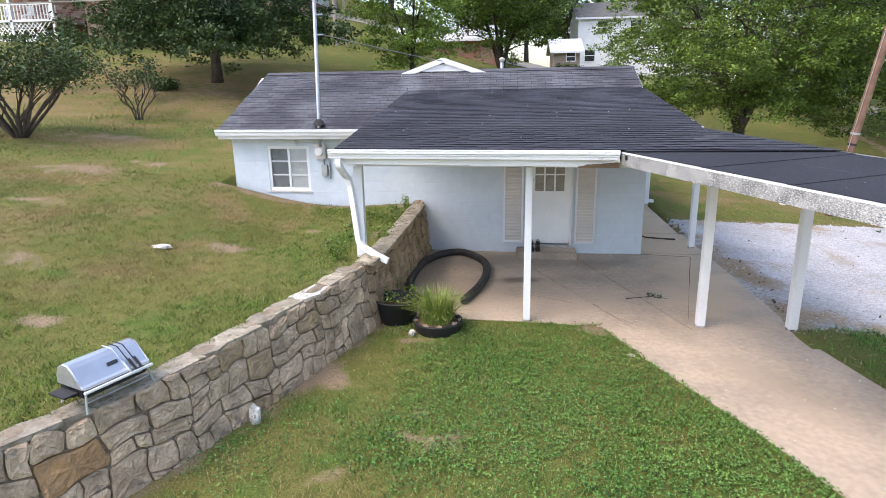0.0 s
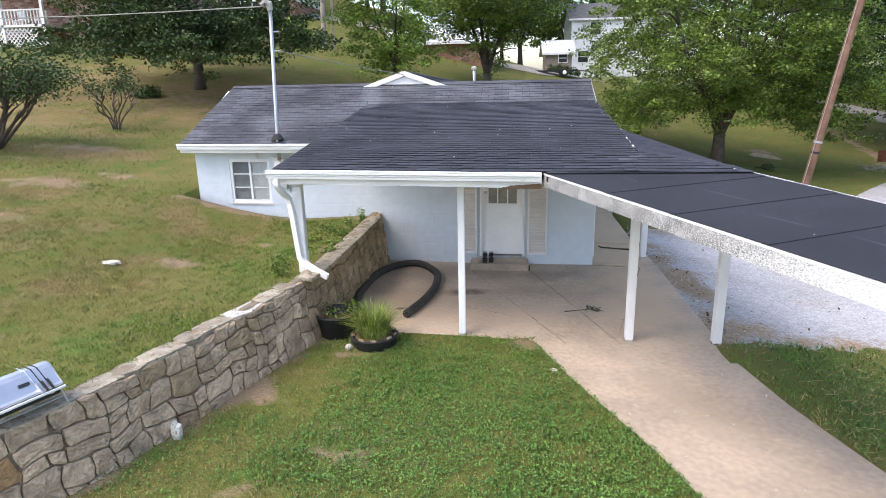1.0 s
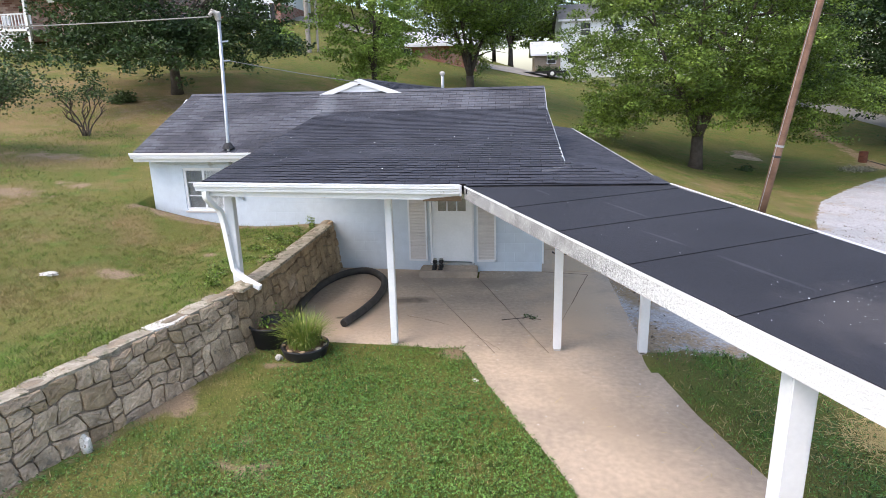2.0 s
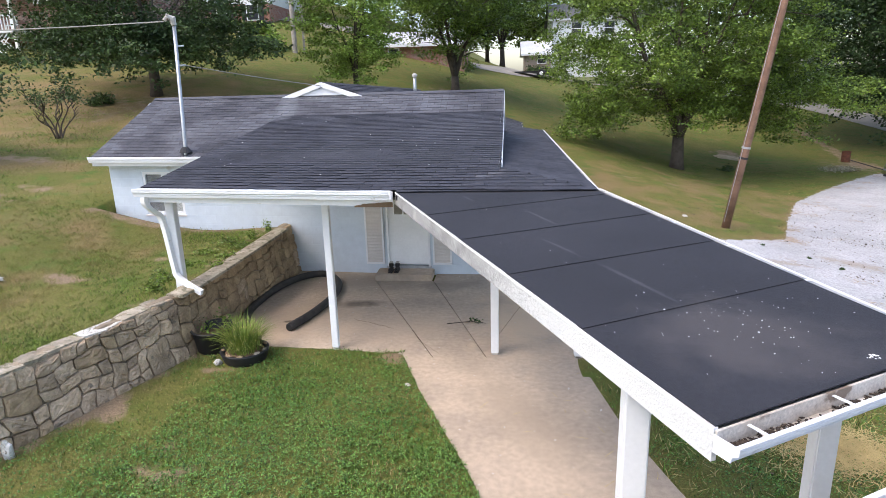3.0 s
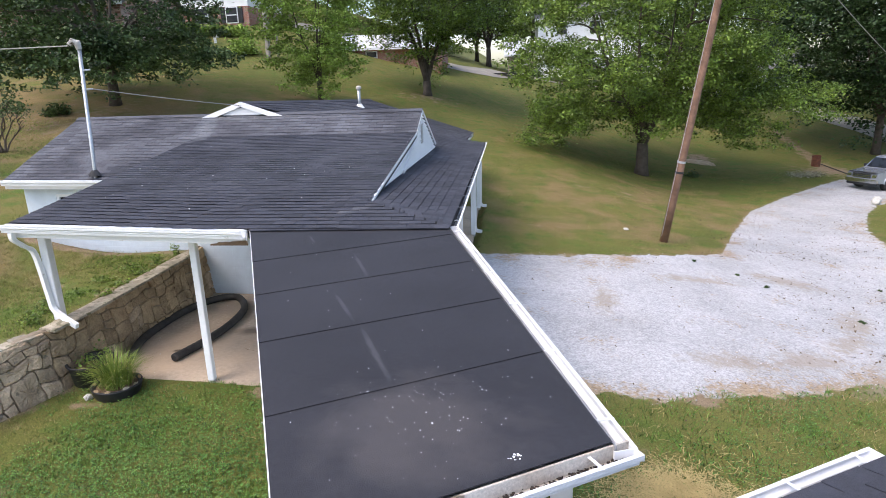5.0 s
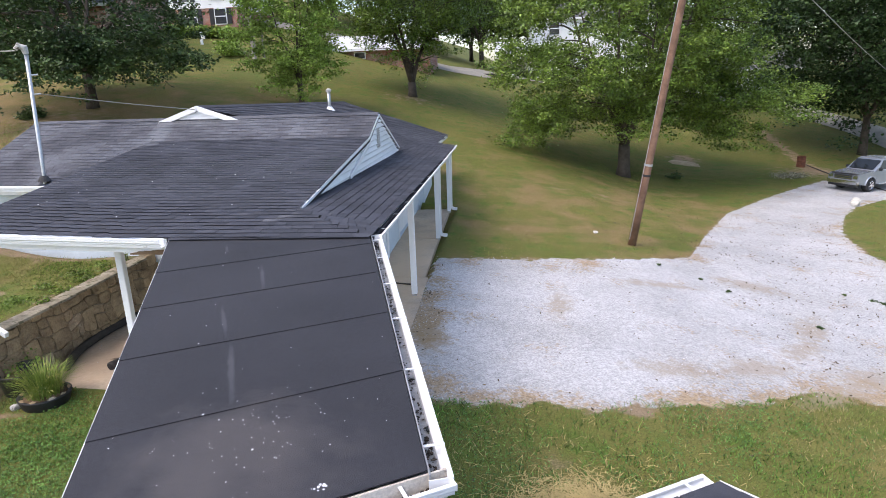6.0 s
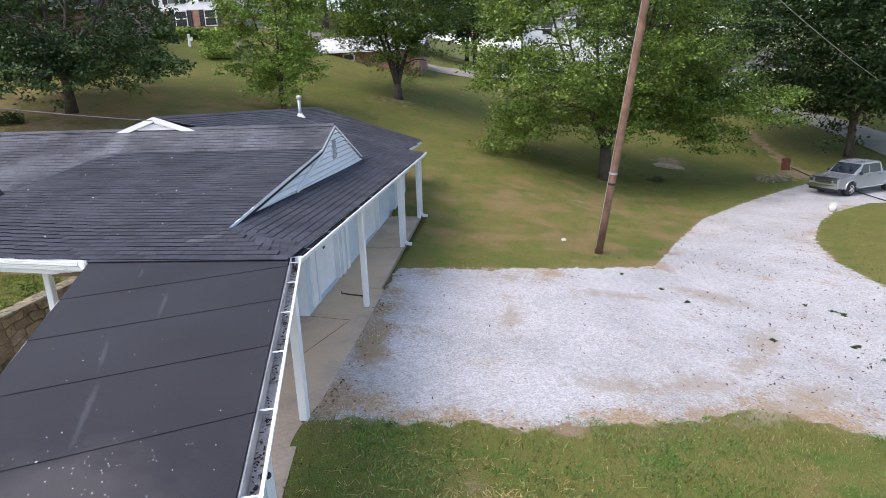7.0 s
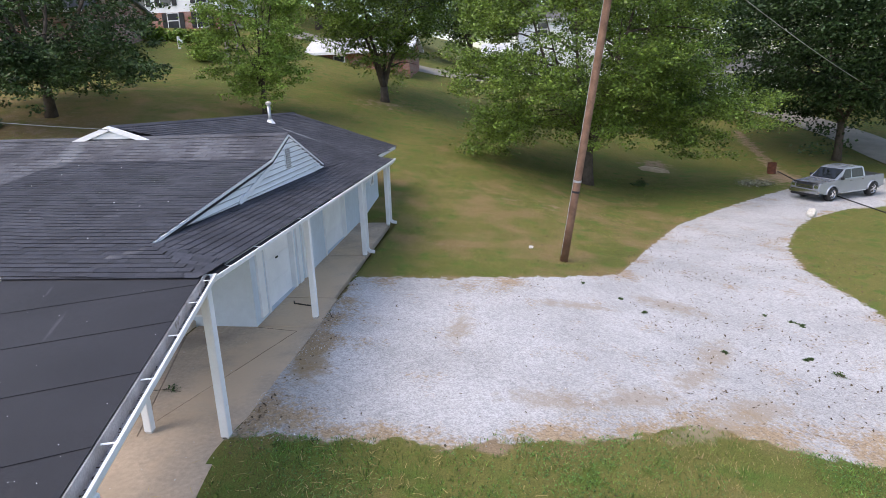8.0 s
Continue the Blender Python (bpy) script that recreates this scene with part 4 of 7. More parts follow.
thin = [(-0.012, -0.052), (0.012, -0.052), (0.012, -0.010), (-0.012, -0.010)]
for a, b in (((4.672, 8.75, porch_z(8.75)), (4.672, KNEE_Y, KNEE_Z)), ((4.672, KNEE_Y, KNEE_Z), (4.672, RIDGE_Y, RIDGE_Z)), ((4.672, RIDGE_Y, RIDGE_Z), (4.672, 16.85, 2.70)), ((4.655, KNEE_Y + 0.1, KNEE_Z - 0.05), (4.655, 11.7, 2.72))):
    part("rake_board", sweep([a, b], rake if a[0] < 4.66 else thin), M["white"], house)
louvre = part("louvre", box(4.60, 4.645, 14.26, 14.56, 2.93, 3.42, bevel=0.006), M["white"], house, "white louvred gable vent")
for k in range(9):
    part("slat", turned(box(-0.012, 0.012, -0.13, 0.13, -0.018, 0.018), pose(4.650, 14.41, 2.97 + k * 0.05, 0, 35, 0)), M["gutter_in"], louvre)

# window in the front wall
def window(parent, x0, x1, z0, z1, y, cols, rows, curtain=True):
    w = part("window", sweep([(x0, y, z0), (x0, y, z1), (x1, y, z1), (x1, y, z0), (x0, y, z0)], [(-0.03, -0.04), (0.03, -0.04), (0.03, 0.04), (-0.03, 0.04)], up=(0, 1, 0)), M["white"], parent, "white-framed casement window")
    for i in range(1, cols):
        xx = x0 + (x1 - x0) * i / cols
        part("mullion", box(xx - 0.025, xx + 0.025, y - 0.03, y + 0.02, z0, z1), M["white"], w)
    for j in range(1, rows):
        zz = z0 + (z1 - z0) * j / rows
        part("glazing_bar", box(x0, x1, y - 0.018, y + 0.012, zz - 0.012, zz + 0.012), M["white"], w)
    for i in range(cols):
        for j in range(rows):
            part("pane", box(x0 + (x1 - x0) * i / cols + 0.025, x0 + (x1 - x0) * (i + 1) / cols - 0.025, y, y + 0.006, z0 + (z1 - z0) * j / rows + 0.012, z0 + (z1 - z0) * (j + 1) / rows - 0.012), M["pane"], w).visible_shadow = False
    return w


win = window(house, WIN[0] + 0.03, WIN[1] - 0.03, WIN[2] + 0.03, WIN[3] - 0.03, 12.06, 2, 3)
part("sill", box(WIN[0] - 0.03, WIN[1] + 0.03, 11.965, 12.1, WIN[2] - 0.045, WIN[2] - 0.004, bevel=0.008), M["cream"], win)
bm = bmesh.new()
for i in range(14):
    x = -2.85 + i * 0.032
    box(x, x + 0.0345, 12.072 + 0.003 * (i % 2), 12.08 + 0.003 * (i % 2), 1.27, 2.14, bm)
sheers = thing("window_curtains", (-2.84, 12.4, 1.27), "grey net and white gathered curtains behind the window panes", "curtain")
part("net_curtain", box(-3.27, -2.86, 12.075, 12.08, 1.27, 2.14), M["sheer"], sheers, "grey net curtain")
part("gathered_curtain", bm, M["cloth"], sheers, "white gathered curtain")

# front door with its side panels
door = part("door", box(2.26, 3.10, 12.05, 12.09, 0.19, 2.16, bevel=0.004), M["siding"], house, "white panelled door with glazed top")
for x in (2.22, 3.10):
    part("jamb", box(x, x + 0.04, 11.975, 12.15, 0.16, 2.20), M["white"], door)
part("jamb", box(2.26, 3.10, 11.975, 12.15, 2.16, 2.20), M["white"], door)
part("threshold", box(2.2, 3.16, 11.97, 12.08, 0.132, 0.175, bevel=0.006), M["galv"], door)
lights = part("door_light", box(2.38, 2.99, 12.040, 12.050, 1.27, 1.98), M["door_curtain"], door, "curtained glazed lights")
for i in range(4):
    x = 2.38 + 0.61 * i / 3
    part("glazing_bar", box(x - 0.015, x + 0.015, 12.028, 12.042, 1.27, 1.98), M["siding"], lights)
for z in (1.27, 1.62, 1.98):
    part("glazing_bar", box(2.366, 3.004, 12.026, 12.040, z - 0.014, z + 0.014), M["siding"], lights)
part("knob", lathe([(0.012, 0), (0.012, 0.03), (0.03, 0.04), (0.034, 0.06), (0.02, 0.075)], (0, 0, 0), 12), M["steel"], door, "metal door knob", True).matrix_basis = pose(2.34, 12.05, 1.16, 90, 0, 0)
for x0 in (1.76, 3.20):
    sh = part("side_panel", box(x0, x0 + 0.40, 11.955, 11.995, 0.22, 2.24, bevel=0.004), M["cream"], house, "cream louvred shutter panel")
    for a, b, c, d in ((x0, x0 + 0.035, 0.22, 2.24), (x0 + 0.365, x0 + 0.40, 0.22, 2.24), (x0, x0 + 0.4, 0.22, 0.26), (x0, x0 + 0.4, 2.2, 2.24)):
        part("stile", box(a, b, 11.938, 11.957, c, d), M["white"], sh)
    for k in range(30):
        part("slat", turned(box(-0.165, 0.165, -0.003, 0.003, -0.03, 0.03), pose(x0 + 0.2, 11.952, 0.30 + k * 0.064, 24, 0, 0)), M["cream"], sh)

# garage doors and the window on the east side
for (y0, y1, z0, z1), rows in ((GAR1, 4), (GAR2, 4)):
    gd = part("garage_door", box(4.40, 4.44, y0, y1, z0, z1), M["siding"], house, "white panelled garage door")
    for k in range(rows):
        h = (z1 - z0) / rows
        part("door_panel", box(4.44, 4.452, y0 + 0.03, y1 - 0.03, z0 + k * h + 0.012, z0 + (k + 1) * h - 0.012, bevel=0.004), M["siding"], gd)
    for y in (y0 + 0.003, y1 - 0.093):
        part("jamb", box(4.442, 4.575, y, y + 0.09, z0 + 0.004, z1 - 0.004), M["white"], gd)
part("handle", box(4.452, 4.48, 13.5, 13.62, 1.02, 1.06, bevel=0.006), M["black"], house, "dark garage door handle")
part("jamb", box(4.552, 4.60, 12.24, 12.52, 0.10, 2.3), M["siding"], house, "wide white board beside the garage door")
for y in (14.55, 14.95):
    part("jamb", box(4.552, 4.60, y, y + 0.22, 0.06, 2.3), M["white"], house, "white upright board")
part("notice", box(4.452, 4.462, 17.3, 18.0, 1.78, 1.95), M["black"], house, "small dark sign over the garage door")
rw = part("window", box(4.70, 4.76, RWIN[0], RWIN[1], RWIN[2], RWIN[3]), M["glass"], house, "small dark window")
for y in (RWIN[0], (RWIN[0] + RWIN[1]) / 2, RWIN[1]):
    part("window_frame", box(4.745, 4.785, y - 0.03, y + 0.03, RWIN[2] - 0.03, RWIN[3] + 0.03), M["white"], rw)
for z in (RWIN[2], RWIN[3]):
    part("window_frame", box(4.745, 4.785, RWIN[0], RWIN[1], z - 0.03, z + 0.03), M["white"], rw)

# porch frame, gutters, posts
GUT = [(0.0, 0.0), (0.0, 0.115), (0.006, 0.115), (0.006, 0.006), (0.088, 0.006), (0.092, 0.045), (0.122, 0.075), (0.122, 0.110), (0.110, 0.118), (0.112, 0.124), (0.136, 0.122), (0.136, 0.108), (0.127, 0.103), (0.133, 0.098), (0.131, 0.074), (0.104, 0.052), (0.112, 0.044), (0.100, 0.036), (0.094, 0.0)]


def gutter(path, name="gutter", label="white metal gutter", parent=None, material=None):
    return part(name, sweep(path, GUT), material or M["white"], parent or house, label)


gutter([(-0.64, 7.60, 2.435), (3.22, 7.60, 2.445)])
gutter([(WX - 0.02, 11.60, main_z(11.62) - 0.12), (-1.0, 11.60, main_z(11.62) - 0.12)])
part("fascia", box(-0.60, 3.24, 7.602, 7.635, 2.345, 2.545), M["white"], house, "white fascia board with a rotten end")
part("fascia", box(WX, -0.9, 11.602, 11.63, main_z(11.62) - 0.20, main_z(11.62) - 0.02), M["white"], house, "white fascia board")
bm = bmesh.new()
r = random.Random(41)
xs = [2.72 + 0.52 * k / 13 for k in range(14)]
low = [(x, 2.338) for x in xs]
top = [(x, 2.350 + 0.045 * (k / 13) ** 0.6 + r.uniform(0, 0.016)) for k, x in enumerate(xs)]
ring = low + top[::-1]
fr, bk = [bm.verts.new((x, 7.596, z)) for x, z in ring], [bm.verts.new((x, 7.606, z)) for x, z in ring]
bm.faces.new(fr), bm.faces.new(bk[::-1])
for k in range(len(ring)):
    j = (k + 1) % len(ring)
    bm.faces.new((fr[j], fr[k], bk[k], bk[j]))
part("rotten_edge", bm, M["soil"], house, "dark rotten lower edge of the fascia")
part("header", box(-0.52, 4.6, 8.00, 8.14, 2.27, 2.42, bevel=0.006), M["white"], house, "white porch beam")
part("fascia", sweep([(-0.585, 7.62, 2.50), (-0.40, KNEE_Y, KNEE_Z - 0.06)], [(-0.015, -0.09), (0.015, -0.09), (0.015, 0.05), (-0.015, 0.05)]), M["roll"], house, "dark roof edge")
part("fascia", sweep([(WX, 11.6, main_z(11.6) - 0.06), (WR, RIDGE_Y, RIDGE_Z - 0.06)], [(-0.015, -0.08), (0.015, -0.08), (0.015, 0.035), (-0.015, 0.035)]), M["white"], house, "white rake board")
part("soffit", slab3([(-0.5, 7.66, 2.42), (4.6, 7.66, 2.42), (4.6, 11.98, 2.58), (-0.5, 11.98, 2.58)], 0.02), M["porch_ceiling"], house, "unseen porch ceiling, grey to cut bounced light")
part("soffit", box(WX + 0.02, -0.55, 11.63, 11.99, 2.42, 2.44), M["siding"], house)
part("soffit", slab3([(4.57, 8.4, 2.47), (5.84, 8.1, 2.37), (5.78, 20.3, 2.21), (4.57, 20.3, 2.36)], 0.02), M["siding"], house, "white lean-to ceiling")


def post(x, y, z0, z1, w, label="square white painted post", material=None):
    p = part("post", box(x - w / 2, x + w / 2, y - w / 2, y + w / 2, z0 + 0.03, z1, bevel=0.008), material or M["white"], house, label)
    part("foot", box(x - w / 2 + 0.01, x + w / 2 - 0.01, y - w / 2 + 0.01, y + w / 2 - 0.01, z0 - 0.03, z0 + 0.03), M["gutter_in"], p, "dark rotten post foot")
    return p


post(-0.33, 8.36, 0.86, 2.30, 0.13)
post(2.13, 8.20, 0.0, 2.28, 0.10)
post(4.576, 8.115, 0.0, 2.40, 0.115)
post(5.79, 8.06, 0.0, 2.36, 0.125)
post(5.66, 12.46, 0.02, 2.31, 0.115)
post(5.66, 16.80, 0.10, 2.26, 0.115)
post(5.65, 20.05, 0.18, 2.22, 0.115)
part("header", sweep([(5.655, 7.95, 2.32), (5.655, 20.2, 2.17)], [(-0.065, -0.06), (0.065, -0.06), (0.065, 0.06), (-0.065, 0.06)]), M["white"], house, "white beam along the side posts")
SP = [(-0.042, -0.03), (0.042, -0.03), (0.042, 0.03), (-0.042, 0.03)]
part("downspout", sweep(spline([(-0.50, 7.98, 2.44), (-0.50, 7.98, 2.33), (-0.47, 8.10, 2.20), (-0.43, 8.24, 2.02), (-0.36, 8.26, 1.30), (-0.32, 8.25, 1.14), (-0.14, 8.20, 1.02), (0.10, 8.14, 0.91)], 5), SP, up=(0.3, 0.95, 0.05)), M["white"], house, "white downspout kicked out at its foot")
for y, z in ((16.98, 0.13), (20.22, 0.20)):
    part("downspout", sweep([(5.89, y, 2.30), (5.87, y, 2.24), (5.72, y, 2.12), (5.70, y, z + 0.12), (5.76, y, z + 0.05), (5.90, y, z + 0.03)], SP, up=(0, 1, 0)), M["white"], house, "white downspout")

gutter([(5.28, 23.7, 2.25), (5.26, 20.5, 2.26)], label="short white gutter on the rear eave")



def skew(ob):
    """The front of the house runs a few degrees off square: its west end lies farther back."""
    for c in ob.children_recursive:
        if c.type != "MESH" or c.name.startswith(("downspout", "post", "foot")):
            continue
        if c.name.startswith("shingle") and c.data.users > 1:
            p = c.matrix_basis.translation
            c.matrix_basis = Matrix.Translation((0, setback(p.x, p.y), 0)) @ c.matrix_basis
            continue
        co = np.empty(len(c.data.vertices) * 3, np.float32)
        c.data.vertices.foreach_get("co", co)
        co = co.reshape(-1, 3)
        co[:, 1] += setback(co[:, 0], co[:, 1])
        c.data.vertices.foreach_set("co", co.reshape(-1))
        c.data.update()


def setback(x, y):
    return np.interp(y, (9, 11.5), (0.14, 0.088)) * np.maximum(0, 2.6 - x) * np.clip((14.52 - y) / 3.02, 0, 1)


skew(house)
skew(sheers)

# ---- the covered way between the houses ----
NW, NE, SE, SW = Vector((3.29, 7.66, 2.530)), Vector((5.88, 7.92, 2.500)), Vector((7.278, 3.163, 2.408)), Vector((5.705, 2.24, 2.409))
way = thing("covered_way", (5.5, 5, 0), "flat dark roll-roofed covered walkway on white posts", "canopy")
lerp = lambda a, b, t: a + (b - a) * t
sink = Vector((0, 0, 0.05))
part("deck", slab3([NW - sink, NE - sink, SE - sink, SW - sink], 0.07), M["porch_ceiling"], way, "boarded roof deck in the same bounce-cutting grey")
wf, ef = (-0.004, 0.240, 0.425, 0.610, 0.797, 1.0), (-0.004, 0.070, 0.300, 0.530, 0.755, 1.0)
for i in range(5):
    lift = Vector((0, 0, 0.006))
    a, b = lerp(NW, SW, wf[i]), lerp(NE, SE, ef[i])
    c, d = lerp(NE, SE, ef[i + 1] + 0.012 * (i < 4)), lerp(NW, SW, wf[i + 1] + 0.012 * (i < 4))
    lap = (SW - NW).normalized().cross(Vector((0, 0, 1))).normalized() * 0.020
    a, d = a + lap, d + lap
    # each strip laps over the one below it
    hi, low = lift * (1.4 if i else 2), lift * 2.6
    part("roofing_strip", slab3([a + hi, b + hi, c + low, d + low], 0.006), M["roll_way"], way, "dark granulated roll roofing")
down = Vector((0, 0, 1))
part("fascia", sweep([NW - down * 0.09 + Vector((-0.01, 0, 0)), SW - down * 0.09 + Vector((-0.01, 0, 0))], [(-0.014, -0.080), (0.014, -0.080), (0.014, 0.08), (-0.014, 0.08)]), M["peeling"], way, "fascia board with white paint peeling off grey wood")
part("drip_edge", sweep([NW + down * 0.016, SW + down * 0.016], [(0.003, -0.022), (0.014, -0.034), (0.026, -0.034), (0.028, -0.012), (0.003, -0.012)]), M["white"], way)


def open_gutter(path, hangers, parent, label, floor="gutter_in", back="stained", litter=260, gap=0.0, tall=1.0):
    g = part("gutter", sweep(path, [(a, b * tall) for a, b in GUT]), M["white"], parent, label)
    ln = [Vector(p) for p in path]
    for t in hangers:
        p = lerp(ln[0], ln[-1], t)
        d = (ln[-1] - ln[0]).normalized()
        s = d.cross(Vector((0, 0, 1))).normalized()
        m = Matrix((d, s, Vector((0, 0, 1)))).transposed().to_4x4()
        part("hanger", turned(box(-0.010, 0.010, -0.01, 0.14, 0.116 * tall, 0.122 * tall), Matrix.Translation(p) @ m), M["white"], g, "white gutter strap")
    part("trough", sweep(path, [(0.008, 0.008), (0.087, 0.008), (0.087, 0.012), (0.008, 0.012)]), M[floor], g, "stained gutter floor")
    part("back_flange", sweep(path, [(0.0, 0.116 * tall), (0.007, 0.116 * tall), (0.007, 0.014), (0.011, 0.014), (0.011, 0.128 * tall + gap), (0.0, 0.132 * tall + gap)]), M[back], g, "weathered inner face")
    step = (ln[-1] - ln[0]).normalized() * 0.006
    for a, b in ((ln[0] - step, ln[0]), (ln[-1], ln[-1] + step)):
        part("end_cap", sweep([a, b], [(-0.002, -0.002), (-0.002, 0.118 * tall), (0.136, 0.122 * tall), (0.134, 0.066 * tall), (0.102, 0.038 * tall), (0.096, -0.002)]), M["white"], g)
    bm = bmesh.new()
    r = random.Random(len(path) + int(100 * path[0][0]))
    d = (ln[-1] - ln[0]).normalized()
    s = d.cross(Vector((0, 0, 1))).normalized()
    for k in range(litter):
        t = min(0.995, max(0.005, r.gauss(*r.choice(((0.06, 0.03), (0.17, 0.05), (0.52, 0.10), (0.80, 0.08), (0.96, 0.02)))))) if k % 5 else r.random()
        c = lerp(ln[0], ln[-1], t) + s * r.uniform(0.015, 0.08) + Vector((0, 0, 0.016 + 0.014 * r.random()))
        q = r.uniform(0.004, 0.014)
        bmesh.ops.create_icosphere(bm, subdivisions=1, radius=q, matrix=Matrix.Translation(c) @ Matrix.Rotation(r.uniform(0, 3.1), 4, "Z") @ Matrix.Diagonal((r.uniform(0.8, 2.0), 0.7, 0.35, 1)))
    part("debris", bm, M["litter"], g, "dark leaf litter in the gutter")["kind"] = "stuff"
    return g


out = (SE - SW).normalized()
open_gutter([(5.876, 7.99, 2.370), (5.800, 20.45, 2.232)], [0.04 + 0.08 * k for k in range(12)], house, "white side gutter with weathered inside", "gutter_back", "gutter_back", 200, 0.01, 0.72)
open_gutter([SW - Vector((0, 0, 0.112)) - out * 0.02, SE - Vector((0, 0, 0.112)) + out * 0.11], (0.10, 0.40, 0.86), way, "open white gutter with leaf litter on the low end", "stained", "stained", 520, 0.012, 0.72)
open_gutter([SE + Vector((0.012, -0.02, -0.150)), NE + Vector((0.0, 0.06, -0.132))], (0.06, 0.25, 0.44, 0.62, 0.80, 0.95), way, "white side gutter with dark litter", "gutter_back", "gutter_back", 300, 0.02)
for t, k in ((0.03, 1), (0.12, 1)):
    c = lerp(SE, NE, t) + Vector((0.11, 0.03, -0.13))
    part("outlet", lathe([(0.036, 0), (0.036, 0.012), (0.026, 0.012), (0.026, 0.002)], c, 14), M["black"], way, "round dark outlet hole")


west = (SW - NW).normalized()
face = west.cross(Vector((0, 0, 1))).normalized()
r = random.Random(31)
for k in range(9):
    c = SW - west * (0.05 + 0.018 * k + r.uniform(0, 0.02)) + face * 0.006 - Vector((0, 0, 0.055 + 0.03 * r.random()))
    h = r.uniform(0.02, 0.05)
    part("split", sweep([c + Vector((0, 0, h)), c - Vector((0, 0, h))], [(-0.004, -0.003), (0.004, -0.003), (0.003, 0.003), (-0.004, 0.003)], up=face), M["soil"], way, "dark rotten split in the board")


def way_post(x, y, z1, w=0.15):
    part("post", box(x - w / 2, x + w / 2, y - w / 2, y + w / 2, -0.05, z1, bevel=0.01), M["white"], way, "square white painted post")


way_post(5.51, 3.0, 2.30)
way_post(7.08, 3.95, 2.27)
r = random.Random(5)
bm = bmesh.new()
for k in range(120):
    if k < 84:
        t, w = r.gauss(0.855, 0.05), r.gauss(0.52, 0.17)
    else:
        t, w = r.random(), r.random()
    if not (0.02 < t < 0.985 and 0.03 < w < 0.97):
        continue
    c = lerp(lerp(NW, SW, t), lerp(NE, SE, t), w) + Vector((0, 0, 0.018))
    q = r.uniform(0.0015, 0.0045) * (1.9 if k % 23 == 0 else 1)
    bmesh.ops.create_icosphere(bm, subdivisions=1, radius=q, matrix=Matrix.Translation(c) @ Matrix.Diagonal((1, 1.3, 0.35, 1)))
for k in range(14):
    bmesh.ops.create_icosphere(bm, subdivisions=1, radius=r.uniform(0.004, 0.010), matrix=Matrix.Translation((6.74 + r.gauss(0, 0.025), 2.98 + r.gauss(0, 0.02), 2.426)) @ Matrix.Diagonal((1, 1, 0.3, 1)))
for k in range(26):
    x, y = r.uniform(-0.2, 4.4), r.uniform(8.2, 13.2)
    bmesh.ops.create_icosphere(bm, subdivisions=1, radius=r.uniform(0.006, 0.014), matrix=Matrix.Translation((x, y + float(setback(x, y)), porch_z(y) + 0.014)) @ Matrix.Diagonal((1, 1.2, 0.35, 1)))
solo("roof_specks", bm, M["white"], "scattered white chips and droppings on the dark roofs", "debris", kind="stuff")

# ---- the second house, below the camera ----
ang = math.atan2(0.49, 0.87)
C2 = Vector((8.85, 3.34, 2.285))
U2, V2 = Vector((-math.cos(ang), -math.sin(ang), 0)), Vector((math.sin(ang), -math.cos(ang), 0))
second = thing("neighbour_house", (9, 0, 0), "low white house with a dark shingle roof", "house")
L2, D2, P2 = 4.6, 3.6, 0.24
q = lambda a, b, z=0: C2 + U2 * a + V2 * b + Vector((0, 0, z))
front2 = [q(0, 0), q(L2, 0), q(L2, D2, D2 * P2), q(0, D2, D2 * P2)]
back2 = [q(0, D2, D2 * P2), q(L2, D2, D2 * P2), q(L2, 2 * D2), q(0, 2 * D2)]
for k, pl in enumerate((front2, back2)):
    ob = part("roof_slope", slab3(pl, 0.09), M["roll"], second, "dark shingle roof slope")
    shingles(ob, pl, U2, M["shingle"], None, seed=20 + k)
open_gutter([q(-0.02, -0.01, -0.125), q(L2, -0.01, -0.125)], (0.03, 0.15, 0.4, 0.65, 0.9), second, "white gutter along the low eave", "gutter_in", "gutter_back", 220, 0.0, 0.66)
part("drip_edge", sweep([q(-0.02, -0.02, 0.0), q(-0.02, D2, D2 * P2)], [(-0.006, -0.11), (0.006, -0.11), (0.006, -0.004), (-0.006, -0.004)]), M["white"], second, "white rake board")
part("drip_edge", sweep([q(L2, -0.02, 0.0), q(L2, D2, D2 * P2)], [(-0.006, -0.11), (0.006, -0.11), (0.006, -0.004), (-0.006, -0.004)]), M["white"], second, "white rake board")
bm = bmesh.new()
pl = [q(0.25, 0.35), q(L2 - 0.25, 0.35), q(L2 - 0.25, 2 * D2 - 0.35), q(0.25, 2 * D2 - 0.35)]
prism([(p.x, p.y) for p in pl], -0.6, 2.20, bm)
part("wall", bm, M["siding"], second, "white wall")
for a in (0.25, L2 - 0.25):
    bm = bmesh.new()
    pts = [q(a + s, b, z) for s in (-0.04, 0.04) for b, z in ((0.35, -0.05), (2 * D2 - 0.35, -0.05), (D2, D2 * P2 - 0.1))]
    v = [bm.verts.new(c) for c in pts]
    bm.faces.new(v[:3]), bm.faces.new(v[3:][::-1])
    for i in range(3):
        bm.faces.new((v[i], v[(i + 1) % 3], v[3 + (i + 1) % 3], v[3 + i]))
    part("end_gable", bm, M["siding"], second, "white gable end")

